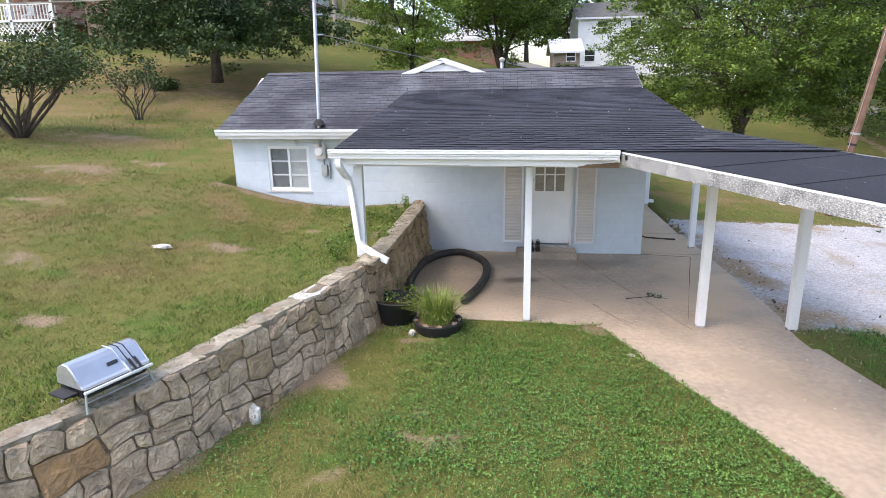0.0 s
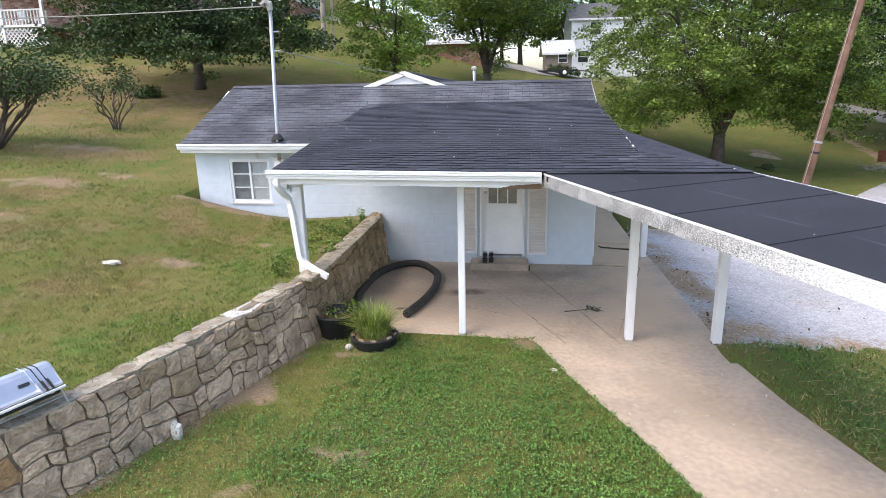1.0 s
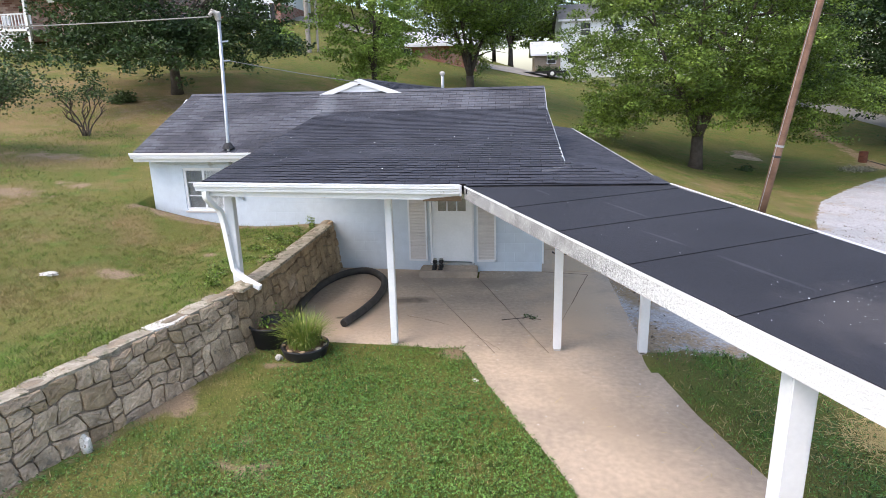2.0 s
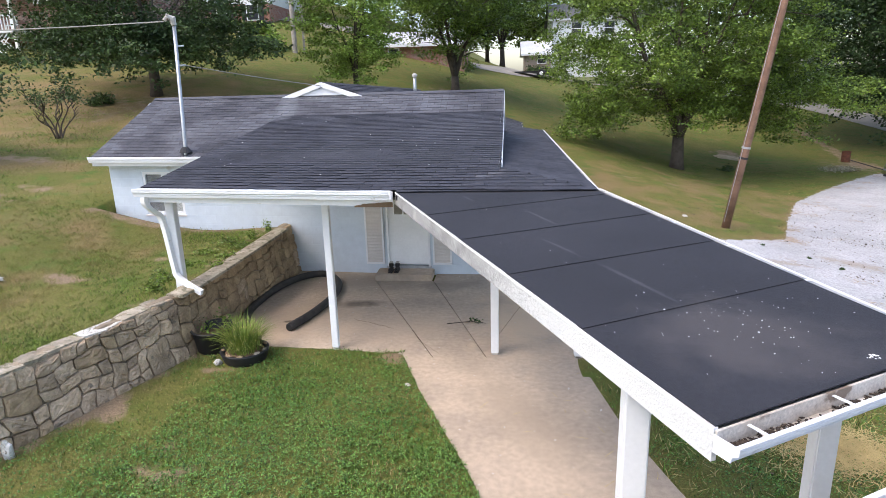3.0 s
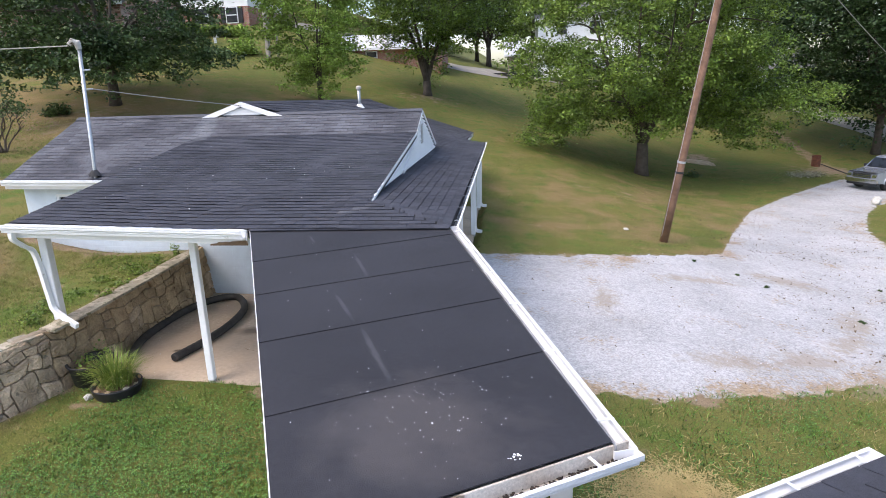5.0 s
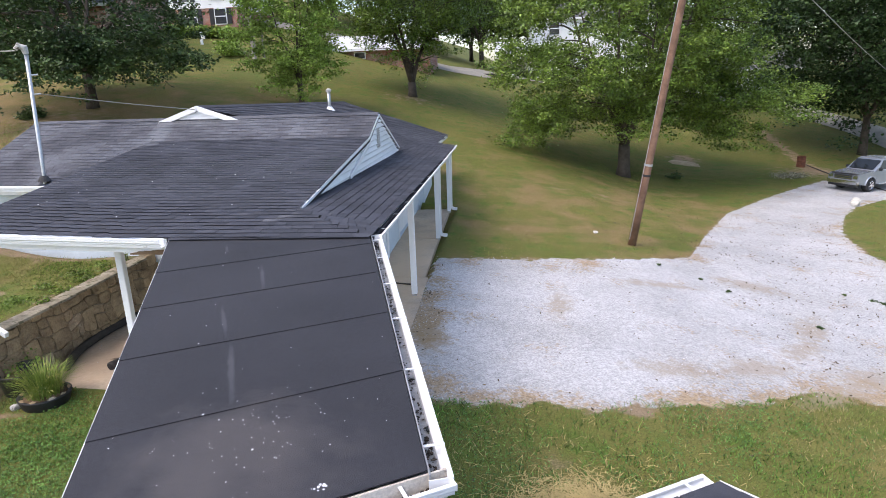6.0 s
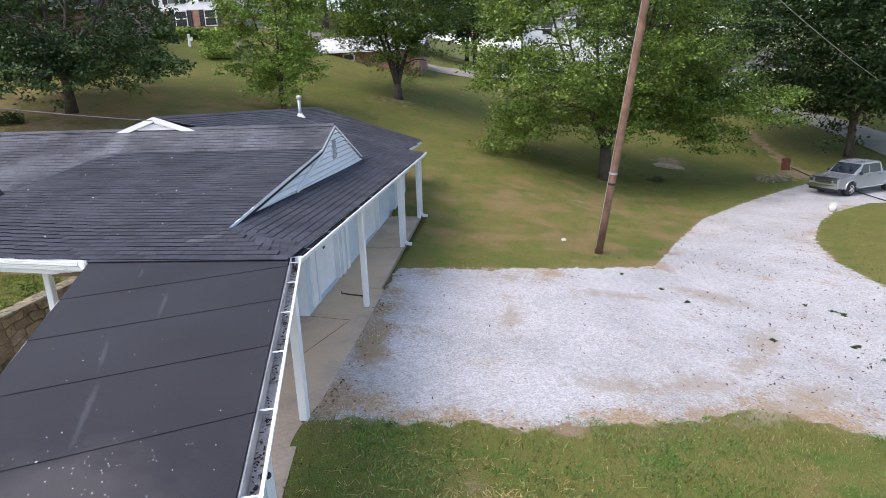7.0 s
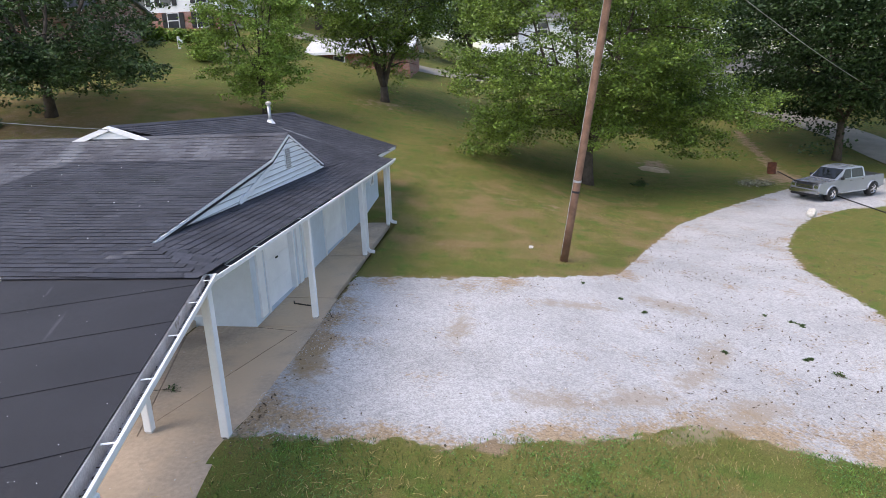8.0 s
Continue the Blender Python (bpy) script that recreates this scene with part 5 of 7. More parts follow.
# ---- the stone retaining wall ----
def wall_foot(s_step=0.05):
    """Points along the wall's front foot from the house, with arc length and outward normal."""
    pts = spline([(a, b, 0) for a, b in WALL_LINE[:9]], 10)
    out, s = [], 0.0
    for i, p in enumerate(pts):
        if i:
            s += (p - pts[i - 1]).length
        d = (pts[min(i + 1, len(pts) - 1)] - pts[max(i - 1, 0)]).normalized()
        out.append((s, p, Vector((-d.y, d.x, 0))))
    return out


FOOT = wall_foot()
WALL_LEN = FOOT[-1][0]


def wall_height(y):
    return float(np.interp(y, (-2, 1.6, 3, 4.2, 5.0, 5.8, 6.8, 8.0, 11.7, 13), (0.70, 0.82, 0.85, 0.86, 0.87, 0.89, 0.92, 0.96, 1.06, 1.08)))


def on_wall(s, z, out=0.0):
    """A point of the wall's leaning face."""
    k = max(0, min(len(FOOT) - 2, next((i for i in range(len(FOOT) - 1) if FOOT[i + 1][0] >= s), len(FOOT) - 2)))
    (s0, p0, n0), (s1, p1, n1) = FOOT[k], FOOT[k + 1]
    t = (s - s0) / max(1e-6, s1 - s0)
    p, n = p0.lerp(p1, t), n0.lerp(n1, t).normalized()
    return p + n * (out - 0.13 * z) + Vector((0, 0, z))


def stone_wall():
    sign = 1 if FOOT[5][2].x > 0 else -1
    wall = bmesh.new()
    rings = []
    for s, p, n in FOOT:
        n = n * sign
        h = wall_height(p.y) + 0.012 * math.sin(7 * s) + 0.01 * math.sin(17 * s)
        rows = [(0.0, -0.15), (-0.008 - 0.13 * 0.3 * h, h * 0.3), (-0.004 - 0.13 * h, h - 0.03), (-0.05 - 0.13 * h, h), (-0.27 - 0.03 * math.sin(5 * s), h + 0.012 * math.sin(11 * s)), (-0.33, h - 0.12), (-0.33, -0.15)]
        rings.append([wall.verts.new(p + n * (a - 0.012) + Vector((0, 0, z))) for a, z in rows])
    for r0, r1 in zip(rings, rings[1:]):
        for k in range(7):
            wall.faces.new((r0[k], r0[(k + 1) % 7], r1[(k + 1) % 7], r1[k]))
    wall.faces.new(rings[0][::-1]), wall.faces.new(rings[-1])
    ob = solo("retaining_wall", wall, M["mortar"], "curved retaining wall of rough grey and brown stones", "wall")
    # rubble: uneven, roughly squared stones that fit into one another, with raked joints
    r = random.Random(11)
    high = lambda a: wall_height(on_wall(min(max(a, 0.0), WALL_LEN), 0).y) - 0.012
    cells = []

    def split(a0, a1, z0, z1):
        """Parts a stretch of the face into stones of many sizes."""
        w, h = a1 - a0, z1 - z0
        f = r.uniform(0.36, 0.64)
        if h > 0.50 or (h > 0.31 and w < 0.56 and r.random() < 0.85) or (h > 0.22 and w < 0.42 and r.random() < 0.16):
            split(a0, a1, z0, z0 + h * f), split(a0, a1, z0 + h * f, z1)
        elif w > 0.47 or (w > 0.32 and r.random() < 0.5):
            split(a0, a0 + w * f, z0, z1), split(a0 + w * f, a1, z0, z1)
        else:
            cells.append((a0, a1, z0, z1))

    a = 0.0
    while a < WALL_LEN - 0.05:
        w = min(r.uniform(0.7, 1.3), WALL_LEN - a)
        f = r.uniform(0.28, 0.62)
        if abs(a + w - RUST[0]) < 0.6:
            w = RUST[0] - 0.25 - a if a < RUST[0] - 0.5 else 0.5
        if abs(a + w / 2 - RUST[0]) < 0.03:
            split(a, a + w, -0.06, 0.34), cells.append((a, a + w, 0.34, 0.64)), split(a, a + w, 0.64, 1.10)
        else:
            split(a, a + w, -0.06, f), split(a, a + w, f, 1.10)
        a += w
    warp = lambda a, z: Vector((a + 0.030 * math.sin(9.1 * z + 2.3 * a) + 0.016 * math.sin(23 * z - 7 * a), z + 0.036 * math.sin(5.2 * a + 3.0 * z) + 0.017 * math.sin(13.7 * a - 5 * z)))
    JOINT = 0.0075
    for a0, a1, z0, z1 in cells:
        if min(z1, high((a0 + a1) / 2)) - z0 < 0.07:
            continue
        a0, a1, z0, z1 = a0 + JOINT, a1 - JOINT, z0 + JOINT, z1 - JOINT
        nip = min(a1 - a0, z1 - z0) * 0.16
        rust = a0 < RUST[0] < a1 and z0 < RUST[1] < z1
        poly = [Vector(q) for q in ((a0 + nip * r.random(), z0), (a1 - nip * r.random(), z0), (a1, z0 + nip * r.random()), (a1, z1 - nip * r.random()), (a1 - nip * r.random(), z1), (a0 + nip * r.random(), z1), (a0, z1 - nip * r.random()), (a0, z0 + nip * r.random()))]
        ring = []
        for i, q in enumerate(poly):
            t = poly[(i + 1) % len(poly)]
            m = max(1, round((t - q).length / 0.10))
            ring += [q.lerp(t, j / m) for j in range(m)]
        n = len(ring)
        ring = [warp(q.x, q.y) for q in ring]
        ring = [Vector((q.x, min(q.y, high(q.x) - 0.006 * r.random()))) for q in ring]
        ring = [ring[i] * 0.84 + (ring[i - 1] + ring[(i + 1) % n]) * 0.08 + Vector((r.uniform(-0.006, 0.006), r.uniform(-0.006, 0.006))) for i in range(n)]
        mid = sum(ring, Vector((0, 0))) / n
        y_here = on_wall(min(max(mid.x, 0), WALL_LEN), 0).y
        proud, ta, tz = r.uniform(0.014, 0.034), r.uniform(-0.06, 0.06), r.uniform(-0.06, 0.06)
        bm = bmesh.new()

        def vert(q, out):
            a = min(max(q.x, 0.0), WALL_LEN)
            p = on_wall(a, q.y, 0)
            return bm.verts.new(p + (on_wall(a, q.y, 1) - p) * sign * out)

        lean = lambda q: proud + ta * (q.x - mid.x) + tz * (q.y - mid.y)
        loops = [[vert(q, -0.035) for q in ring], [vert(q, lean(q) - r.uniform(0.006, 0.014)) for q in ring]]
        for f, rough in ((0.84, 0.009), (0.46, 0.012)):
            inner = [mid.lerp(ring[i].lerp(ring[(i + 1) % n], r.uniform(0, 0.9)), f * r.uniform(0.88, 1.08)) for i in range(n)]
            loops.append([vert(q, lean(q) + r.uniform(-rough, rough)) for q in inner])
        heart = vert(mid, proud + r.uniform(-0.006, 0.012))
        for lo, hi in zip(loops, loops[1:]):
            for i in range(n):
                bm.faces.new((lo[i], lo[(i + 1) % n], hi[(i + 1) % n], hi[i]))
        for i in range(n):
            bm.faces.new((loops[-1][i], loops[-1][(i + 1) % n], heart))
        material = M["stone_brown"] if (y_here > 7.9 and r.random() < 0.9) or r.random() < 0.08 else M["stone"]
        part("stone", bm, M["stone_rust"] if rust else material, ob)
    # coping of smooth mortar beside the patio
    line = [p + n * sign * -0.15 + Vector((0, 0, wall_height(p.y) - 0.012)) for s, p, n in FOOT if 7.8 < p.y < 12.0]
    part("coping", sweep(line, [(-0.15, -0.02), (0.15, -0.02), (0.145, 0.018), (0.03, 0.028), (-0.14, 0.016)]), M["stone_cap"], ob, "rough mortar coping")
    # flat, broken cap stones along the top
    s = 0.2
    while s < WALL_LEN - 0.2:
        w = r.uniform(0.24, 0.60)
        if on_wall(s, 0).y > 7.9:
            s += w
            continue
        y_here = on_wall(s + w / 2, 0).y
        h = wall_height(y_here)
        t = r.uniform(0.0, 0.012)
        bm = bmesh.new()
        ring = []
        for a, o in ((0.01, 0.0), (w * 0.5, 0.012), (w - 0.01, 0.0), (w, -0.12), (w - 0.02, -0.24), (w * 0.5, -0.27), (0.02, -0.24), (0.0, -0.11)):
            q = on_wall(min(s + a, WALL_LEN), h - 0.035)
            n = (on_wall(min(s + a, WALL_LEN), h - 0.035, 1) - q) * sign
            ring.append(q + n * (o + r.uniform(-0.025, 0.02)) + Vector((0, 0, 0.03)))
        lo = [bm.verts.new(q - Vector((0, 0, 0.03))) for q in ring]
        hi = [bm.verts.new(q + Vector((0, 0, t + r.uniform(-0.01, 0.01)))) for q in ring]
        cen = bm.verts.new(sum(ring, Vector()) / 8 + Vector((0, 0, t + 0.008)))
        bm.faces.new(lo[::-1])
        for k in range(8):
            bm.faces.new((lo[k], lo[(k + 1) % 8], hi[(k + 1) % 8], hi[k]))
            bm.faces.new((hi[k], hi[(k + 1) % 8], cen))
        part("cap_stone", bm, M["chalk"] if 6.3 < y_here < 7.7 and r.random() < 0.55 else M["stone_cap"], ob)
        s += w - 0.01
    return ob


if FOOT[5][2].x < 0:
    FOOT = [(s, p, -n) for s, p, n in FOOT]
RUST = (8.98, 0.50)
stone_wall()

# ---- things on the patio ----
path = spline([(0.42, 8.75, 0.07), (0.16, 9.6, 0.07), (0.20, 10.8, 0.07), (0.50, 11.55, 0.07), (0.95, 11.72, 0.07), (1.38, 11.1, 0.07), (1.47, 10.3, 0.07), (1.36, 9.5, 0.07), (1.16, 8.82, 0.07)], 14)
rad = [0.068 + 0.005 * (i % 2) for i in range(len(path))]
hose = thing("drain_pipe", (0.8, 10.3, 0), "thick black corrugated drain pipe lying in a loop on the patio", "pipe")
part("pipe", tube(path, rad, 14), M["hose"], hose, smooth=True)
part("bore", turned(lathe([(0.052, 0), (0.052, 0.004), (0.03, 0.004)], (0, 0, 0), 14), look(path[-1], path[-1] - (path[-1] - path[-2]) * 5) @ pose(0, 0, 0.004)), M["dark"], hose, "dark open end")

tub = thing("plastic_tub", (0.22, 8.12, 0), "round black plastic tub with weeds beside the stone wall", "planter")
part("tub", lathe([(0.25, 0.0), (0.27, 0.02), (0.32, 0.33), (0.345, 0.35), (0.345, 0.37), (0.315, 0.37), (0.29, 0.30), (0.28, 0.22), (0.02, 0.22)], (0.22, 8.12, -0.01), 28), M["black"], tub, smooth=True)
part("soil", lathe([(0.27, 0.20), (0.27, 0.225), (0.1, 0.24), (0.01, 0.24)], (0.22, 8.12, 0), 16), M["soil"], tub)
pot = thing("low_planter", (0.86, 7.76, 0), "low dark planter of fountain grass edged with pale stones", "planter")
part("bowl", lathe([(0.27, -0.03), (0.31, 0.02), (0.35, 0.15), (0.355, 0.17), (0.31, 0.17), (0.29, 0.12), (0.02, 0.12)], (0.86, 7.76, 0), 28), M["black"], pot, smooth=True)
part("soil", lathe([(0.29, 0.11), (0.28, 0.15), (0.1, 0.17), (0.01, 0.17)], (0.86, 7.76, 0), 16), M["soil"], pot)
r = random.Random(3)
for k in range(9):
    a = 2 * math.pi * k / 9 + r.uniform(-0.1, 0.1)
    bm = bmesh.new()
    bmesh.ops.create_icosphere(bm, subdivisions=2, radius=0.06, matrix=Matrix.Translation((0.86 + 0.31 * math.cos(a), 7.76 + 0.31 * math.sin(a), 0.175)) @ Matrix.Rotation(a, 4, "Z") @ Matrix.Diagonal((0.4, r.uniform(0.5, 1.0), 0.3, 1)))
    for v in bm.verts:
        v.co += Vector((r.uniform(-1, 1), r.uniform(-1, 1), r.uniform(-1, 1))) * 0.008
    part("edging_stone", bm, M["stone_brown"] if k % 4 else M["stone_cap"], pot)


def blade_tuft(center, count, length, spread, width, seed, arch=0.6):
    """Long arching grass blades, each in three joints."""
    g = np.random.default_rng(seed)
    quads = []
    for _ in range(count):
        a, l, w = g.uniform(0, 2 * np.pi), length * g.uniform(0.6, 1.1), width * g.uniform(0.7, 1.2)
        d = np.array([np.cos(a), np.sin(a), 0])
        side = np.array([-np.sin(a), np.cos(a), 0]) * w
        base = np.array(center) + d * spread * g.uniform(0, 1) ** 0.7
        lean = g.uniform(0.15, 1.0)
        pts = [base + d * (lean * l * 0.75 * t ** 1.7) + np.array([0, 0, l * (t - arch * lean * t * t)]) for t in (0, 0.4, 0.75, 1.0)]
        ws = (1, 0.9, 0.6, 0.06)
        for i in range(3):
            quads.append([pts[i] - side * ws[i], pts[i] + side * ws[i], pts[i + 1] + side * ws[i + 1], pts[i + 1] - side * ws[i + 1]])
    return np.array(quads)


M["fountain"] = mat("fountain_grass", (0.22, 0.28, 0.05), (0.12, 0.19, 0.036), 6.0, 0.6, 0, 20, spots=(0.44, 0.41, 0.15), spot_scale=14, spot_at=0.57)
part("fountain_grass", raw_mesh("fountain_grass", blade_tuft((0.86, 7.76, 0.14), 520, 0.62, 0.24, 0.006, 4), 4, M["fountain"]), None, pot, "yellow-green arching grass")


def leaf_cloud(centers, per, spread, size, seed, flat=0.5):
    """Many small pointed leaves gathered round the centres."""
    g = np.random.default_rng(seed)
    c = np.repeat(np.asarray(centers, float), per, axis=0)
    n = len(c)
    sp = np.asarray(spread, float)
    c = c + g.normal(size=(n, 3)) * sp
    d = g.normal(size=(n, 3))
    d[:, 2] = d[:, 2] * 0.6 - 0.25
    d /= np.linalg.norm(d, axis=1, keepdims=True)
    up = g.normal(size=(n, 3)) * (1 - flat) + np.array([0, 0, flat * 1.6])
    s = np.cross(d, up)
    s /= np.linalg.norm(s, axis=1, keepdims=True) + 1e-6
    l = (size * g.uniform(0.6, 1.3, n))[:, None]
    return np.stack([c - d * l * 0.5, c + s * l * 0.34 - d * l * 0.02, c + d * l * 0.55, c - s * l * 0.34 - d * l * 0.02], 1)


part("weed", raw_mesh("weed", leaf_cloud(np.array([[0.22, 8.12, 0.36], [0.42, 8.02, 0.42], [0.56, 7.95, 0.36], [0.12, 8.2, 0.42], [0.38, 8.2, 0.50]]), 30, (0.11, 0.11, 0.07), 0.055, 5), 4, M["leaf"]), None, tub, "leafy green weeds")["kind"] = "stuff"
for k, (x, y) in enumerate(((2.33, 11.74), (2.46, 11.75))):
    b = thing("boot", (x, y, 0.13), "dark ankle boot standing on the door step", "boot", "pair of boots")
    part("sole", box(x - 0.05, x + 0.05, y - 0.14, y + 0.14, 0.131, 0.152, bevel=0.008), M["black"], b)
    bm = box(x - 0.045, x + 0.045, y - 0.135, y + 0.13, 0.15, 0.225, bevel=0.03)
    box(x - 0.042, x + 0.042, y + 0.0, y + 0.13, 0.20, 0.31, bm, bevel=0.025)
    part("upper", bm, M["black"], b)
    part("cuff", box(x - 0.036, x + 0.036, y + 0.01, y + 0.12, 0.305, 0.32, bevel=0.006), M["gutter_in"], b, "pale worn cuff")
bm = bmesh.new()
for a, b, w in (((3.75, 9.22, 0.012), (4.15, 9.30, 0.03), 0.008), ((4.15, 9.30, 0.03), (4.4, 9.26, 0.015), 0.006), ((4.1, 9.28, 0.02), (4.25, 9.42, 0.04), 0.005), ((4.2, 9.3, 0.02), (4.3, 9.18, 0.03), 0.004)):
    tube([a, b], [w, w * 0.6], 6, bm)
solo("stick", tube([(4.86, 13.34, 0.05), (4.90, 13.24, 0.045), (5.2, 13.14, 0.045), (5.50, 13.06, 0.045)], [0.016, 0.018, 0.016, 0.022], 6), M["bark"], "short bent stick lying on the concrete", "stick")
twig = solo("twig", bm, M["bark"], "dry fallen twig with leaves on the patio", "twig")
part("leaf", raw_mesh("leaf", leaf_cloud(np.array([[4.28, 9.30, 0.035], [4.2, 9.36, 0.04]]), 16, (0.06, 0.05, 0.012), 0.05, 9), 4, M["leaf_dark"]), None, twig)


def rock(name, at, size, material, label, seed, category="stone"):
    r = random.Random(seed)
    bm = bmesh.new()
    bmesh.ops.create_icosphere(bm, subdivisions=2, radius=1)
    for v in bm.verts:
        v.co = Vector((v.co.x * size[0], v.co.y * size[1], v.co.z * size[2])) * (1 + r.uniform(-0.26, 0.22))
    turned(bm, pose(at[0], at[1], at[2] + size[2] * 0.6, 0, 0, seed * 37))
    return solo(name, bm, material, label, category)


rock("rock", (0.52, 7.55, 0.0), (0.07, 0.055, 0.05), M["chalk"], "pale broken block beside the planter", 2)
rock("rock", (-0.76, 5.14, 0.0), (0.045, 0.06, 0.15), M["chalk"], "white chalky rock leaning against the wall foot", 3)
rock("rock", (3.43, 7.04, 0.01), (0.05, 0.035, 0.015), M["chalk"], "small white chip on the lawn", 4)
rock("paper_scrap", (-3.42, 8.22, float(height(-3.42, 8.22))), (0.16, 0.08, 0.03), M["chalk"], "crumpled white paper scrap on the grass", 5, "litter")
rock("rock", (21.75, 26.7, float(height(21.75, 26.7))), (0.24, 0.17, 0.20), M["chalk"], "white painted boulder at the drive's edge", 6)
rock("rock", (10.3, 19.2, float(height(10.3, 19.2))), (0.16, 0.09, 0.03), M["chalk"], "flat pale stone on the grass", 7)

# ---- portable grill on the wall ----
gz = 0.87
grill = thing("portable_grill", (-1.6, 4.14, gz), "portable steel gas grill on folding legs behind the wall", "grill")
GM = pose(-1.60, 4.14, gz + 0.19, 0, 0, 67.5) @ Matrix.Scale(0.84, 4)          # x along the grill's length, -y its front
def gpart(name, bm, material, label="", parent=None, smooth=False):
    return part(name, turned(bm, GM), material, parent or grill, label, smooth)


LID = [(-0.225, 0.0), (-0.225, 0.022), (-0.19, 0.035), (-0.055, 0.185), (-0.01, 0.218), (0.07, 0.222), (0.15, 0.185), (0.195, 0.09), (0.20, 0.0)]


def arch_lid():
    bm = bmesh.new()
    prof = LID
    a = [bm.verts.new((-0.36, y, z)) for y, z in prof]
    b = [bm.verts.new((0.36, y, z)) for y, z in prof]
    bm.faces.new(a[::-1]), bm.faces.new(b)
    for i in range(len(prof)):
        j = (i + 1) % len(prof)
        bm.faces.new((a[i], a[j], b[j], b[i]))
    bmesh.ops.bevel(bm, geom=[e for e in bm.edges if abs(e.verts[0].co.x - e.verts[1].co.x) < 0.01], offset=0.008, segments=1, affect="EDGES")
    return bm


gpart("lid", arch_lid(), M["lid_steel"], "polished steel lid")
for s in (-1, 1):
    bm = bmesh.new()
    pts = [(y * 0.93, 0.006 + z * 0.93) for y, z in LID]
    a, b = [bm.verts.new((s * 0.358, y, z)) for y, z in pts], [bm.verts.new((s * 0.366, y, z)) for y, z in pts]
    bm.faces.new(a[::-1]), bm.faces.new(b)
    for k in range(len(pts)):
        j = (k + 1) % len(pts)
        bm.faces.new((a[k], a[j], b[j], b[k]))
    gpart("lid_end", bm, M["galv"], "dull grey end of the lid")
gpart("firebox", box(-0.35, 0.35, -0.19, 0.19, -0.11, -0.004, bevel=0.02), M["black"], "black firebox")
gpart("rail", box(-0.37, 0.37, -0.262, -0.232, -0.030, -0.006, bevel=0.004), M["white"], "bright front rail")
gpart("side_shelf", turned(box(-0.07, 0.07, -0.15, 0.10, -0.008, 0.008, bevel=0.003), pose(-0.44, 0, -0.03)), M["black"], "black folding side shelf")
gpart("cross_tube", tube([(-0.36, -0.21, -0.14), (0.36, -0.21, -0.14)], 0.009, 8), M["galv"])
gpart("thermometer", turned(box(-0.055, 0.055, -0.018, 0.018, -0.003, 0.003), pose(0.02, -0.128, 0.122, 49, 0, 0)), M["black"], "small dark badge")
gpart("control_knob", lathe([(0.03, 0), (0.03, 0.02), (0.02, 0.03)], (0.24, -0.19, -0.06), 12), M["galv"])
for s in (-1, 1):
    gpart("leg", tube([(s * 0.33, -0.20, -0.02), (s * 0.37, -0.24, -0.24)], 0.012, 8), M["galv"])
    gpart("leg", tube([(s * 0.30, 0.17, -0.09), (s * 0.36, 0.19, -0.22)], 0.012, 8), M["galv"])
    gpart("side_bracket", box(s * 0.38 - 0.03, s * 0.38 + 0.03, -0.1, 0.1, -0.08, -0.05, bevel=0.004), M["black"])
for k, x in enumerate((0.12, 0.18, 0.24)):
    tool = solo("grill_tool", turned(join(tube([(x, -0.20, 0.03), (x - 0.02, -0.02, 0.22), (x - 0.03, 0.12, 0.23)], 0.006, 6), tube([(x + 0.01, -0.24, 0.0), (x, -0.15, 0.10)], 0.014, 8)), GM), M["black"] if k else M["steel"], "long grill tool resting on the lid", "utensil", "grill tools")

# ---- roof fixtures ----
vent = thing("vent_pipe", (1.62, 20.9, 3.5), "grey metal flue pipe with a cap on the rear roof", "vent")
part("flue", lathe([(0.055, -0.1), (0.055, 0.62)], (1.62, 20.9, 3.5), 14), M["galv"], vent, smooth=True)
part("cap", lathe([(0.055, 0.62), (0.09, 0.635), (0.095, 0.70), (0.03, 0.75)], (1.62, 20.9, 3.5), 14), M["gutter_in"], vent)
part("flashing", lathe([(0.17, -0.02), (0.10, 0.07), (0.075, 0.12)], (1.62, 20.9, 3.53), 14), M["white"], vent)
MX = -2.02
mast = thing("service_mast", (-2.03, 11.9, 2.6), "galvanised electric service mast with weatherhead through the eave", "mast")
part("pole", tube([(MX, 12.08, 2.2), (MX, 12.08, 2.6), (MX + 0.015, 12.28, 5.22)], 0.037, 12), M["galv"], mast, smooth=True)
part("weatherhead", tube([(MX + 0.015, 12.275, 5.19), (MX, 12.27, 5.32), (MX - 0.07, 12.22, 5.35), (MX - 0.13, 12.18, 5.28)], [0.055, 0.075, 0.07, 0.04], 10), M["gutter_in"], mast)
part("flashing", lathe([(0.13, -0.04), (0.08, 0.05), (0.05, 0.08)], (MX, 12.08, 2.68), 12), M["backing"], mast)
for z in (4.40, 4.78):
    part("insulator", tube([(MX + 0.02, 12.08 + 0.077 * (z - 2.6), z), (-1.87, 12.15 + 0.077 * (z - 2.6), z + 0.01)], 0.018, 8), M["galv"], mast)
meter = thing("electric_meter", (-2.05, 11.9, 2.0), "grey electric meter with conduit on the block wall", "meter")
part("meter_box", box(-2.22, -1.97, 11.86, 11.995, 1.93, 2.24, bevel=0.015), M["cream"], meter, "grey meter box")
part("meter_glass", turned(lathe([(0.095, 0), (0.095, 0.05), (0.08, 0.10), (0.03, 0.11)], (0, 0, 0), 16), pose(-2.09, 11.86, 2.09, 90, 0, 0)), M["cloth"], meter, "round white dial")
part("breaker_box", box(-2.09, -1.96, 11.90, 11.995, 1.56, 1.80, bevel=0.01), M["galv"], meter)
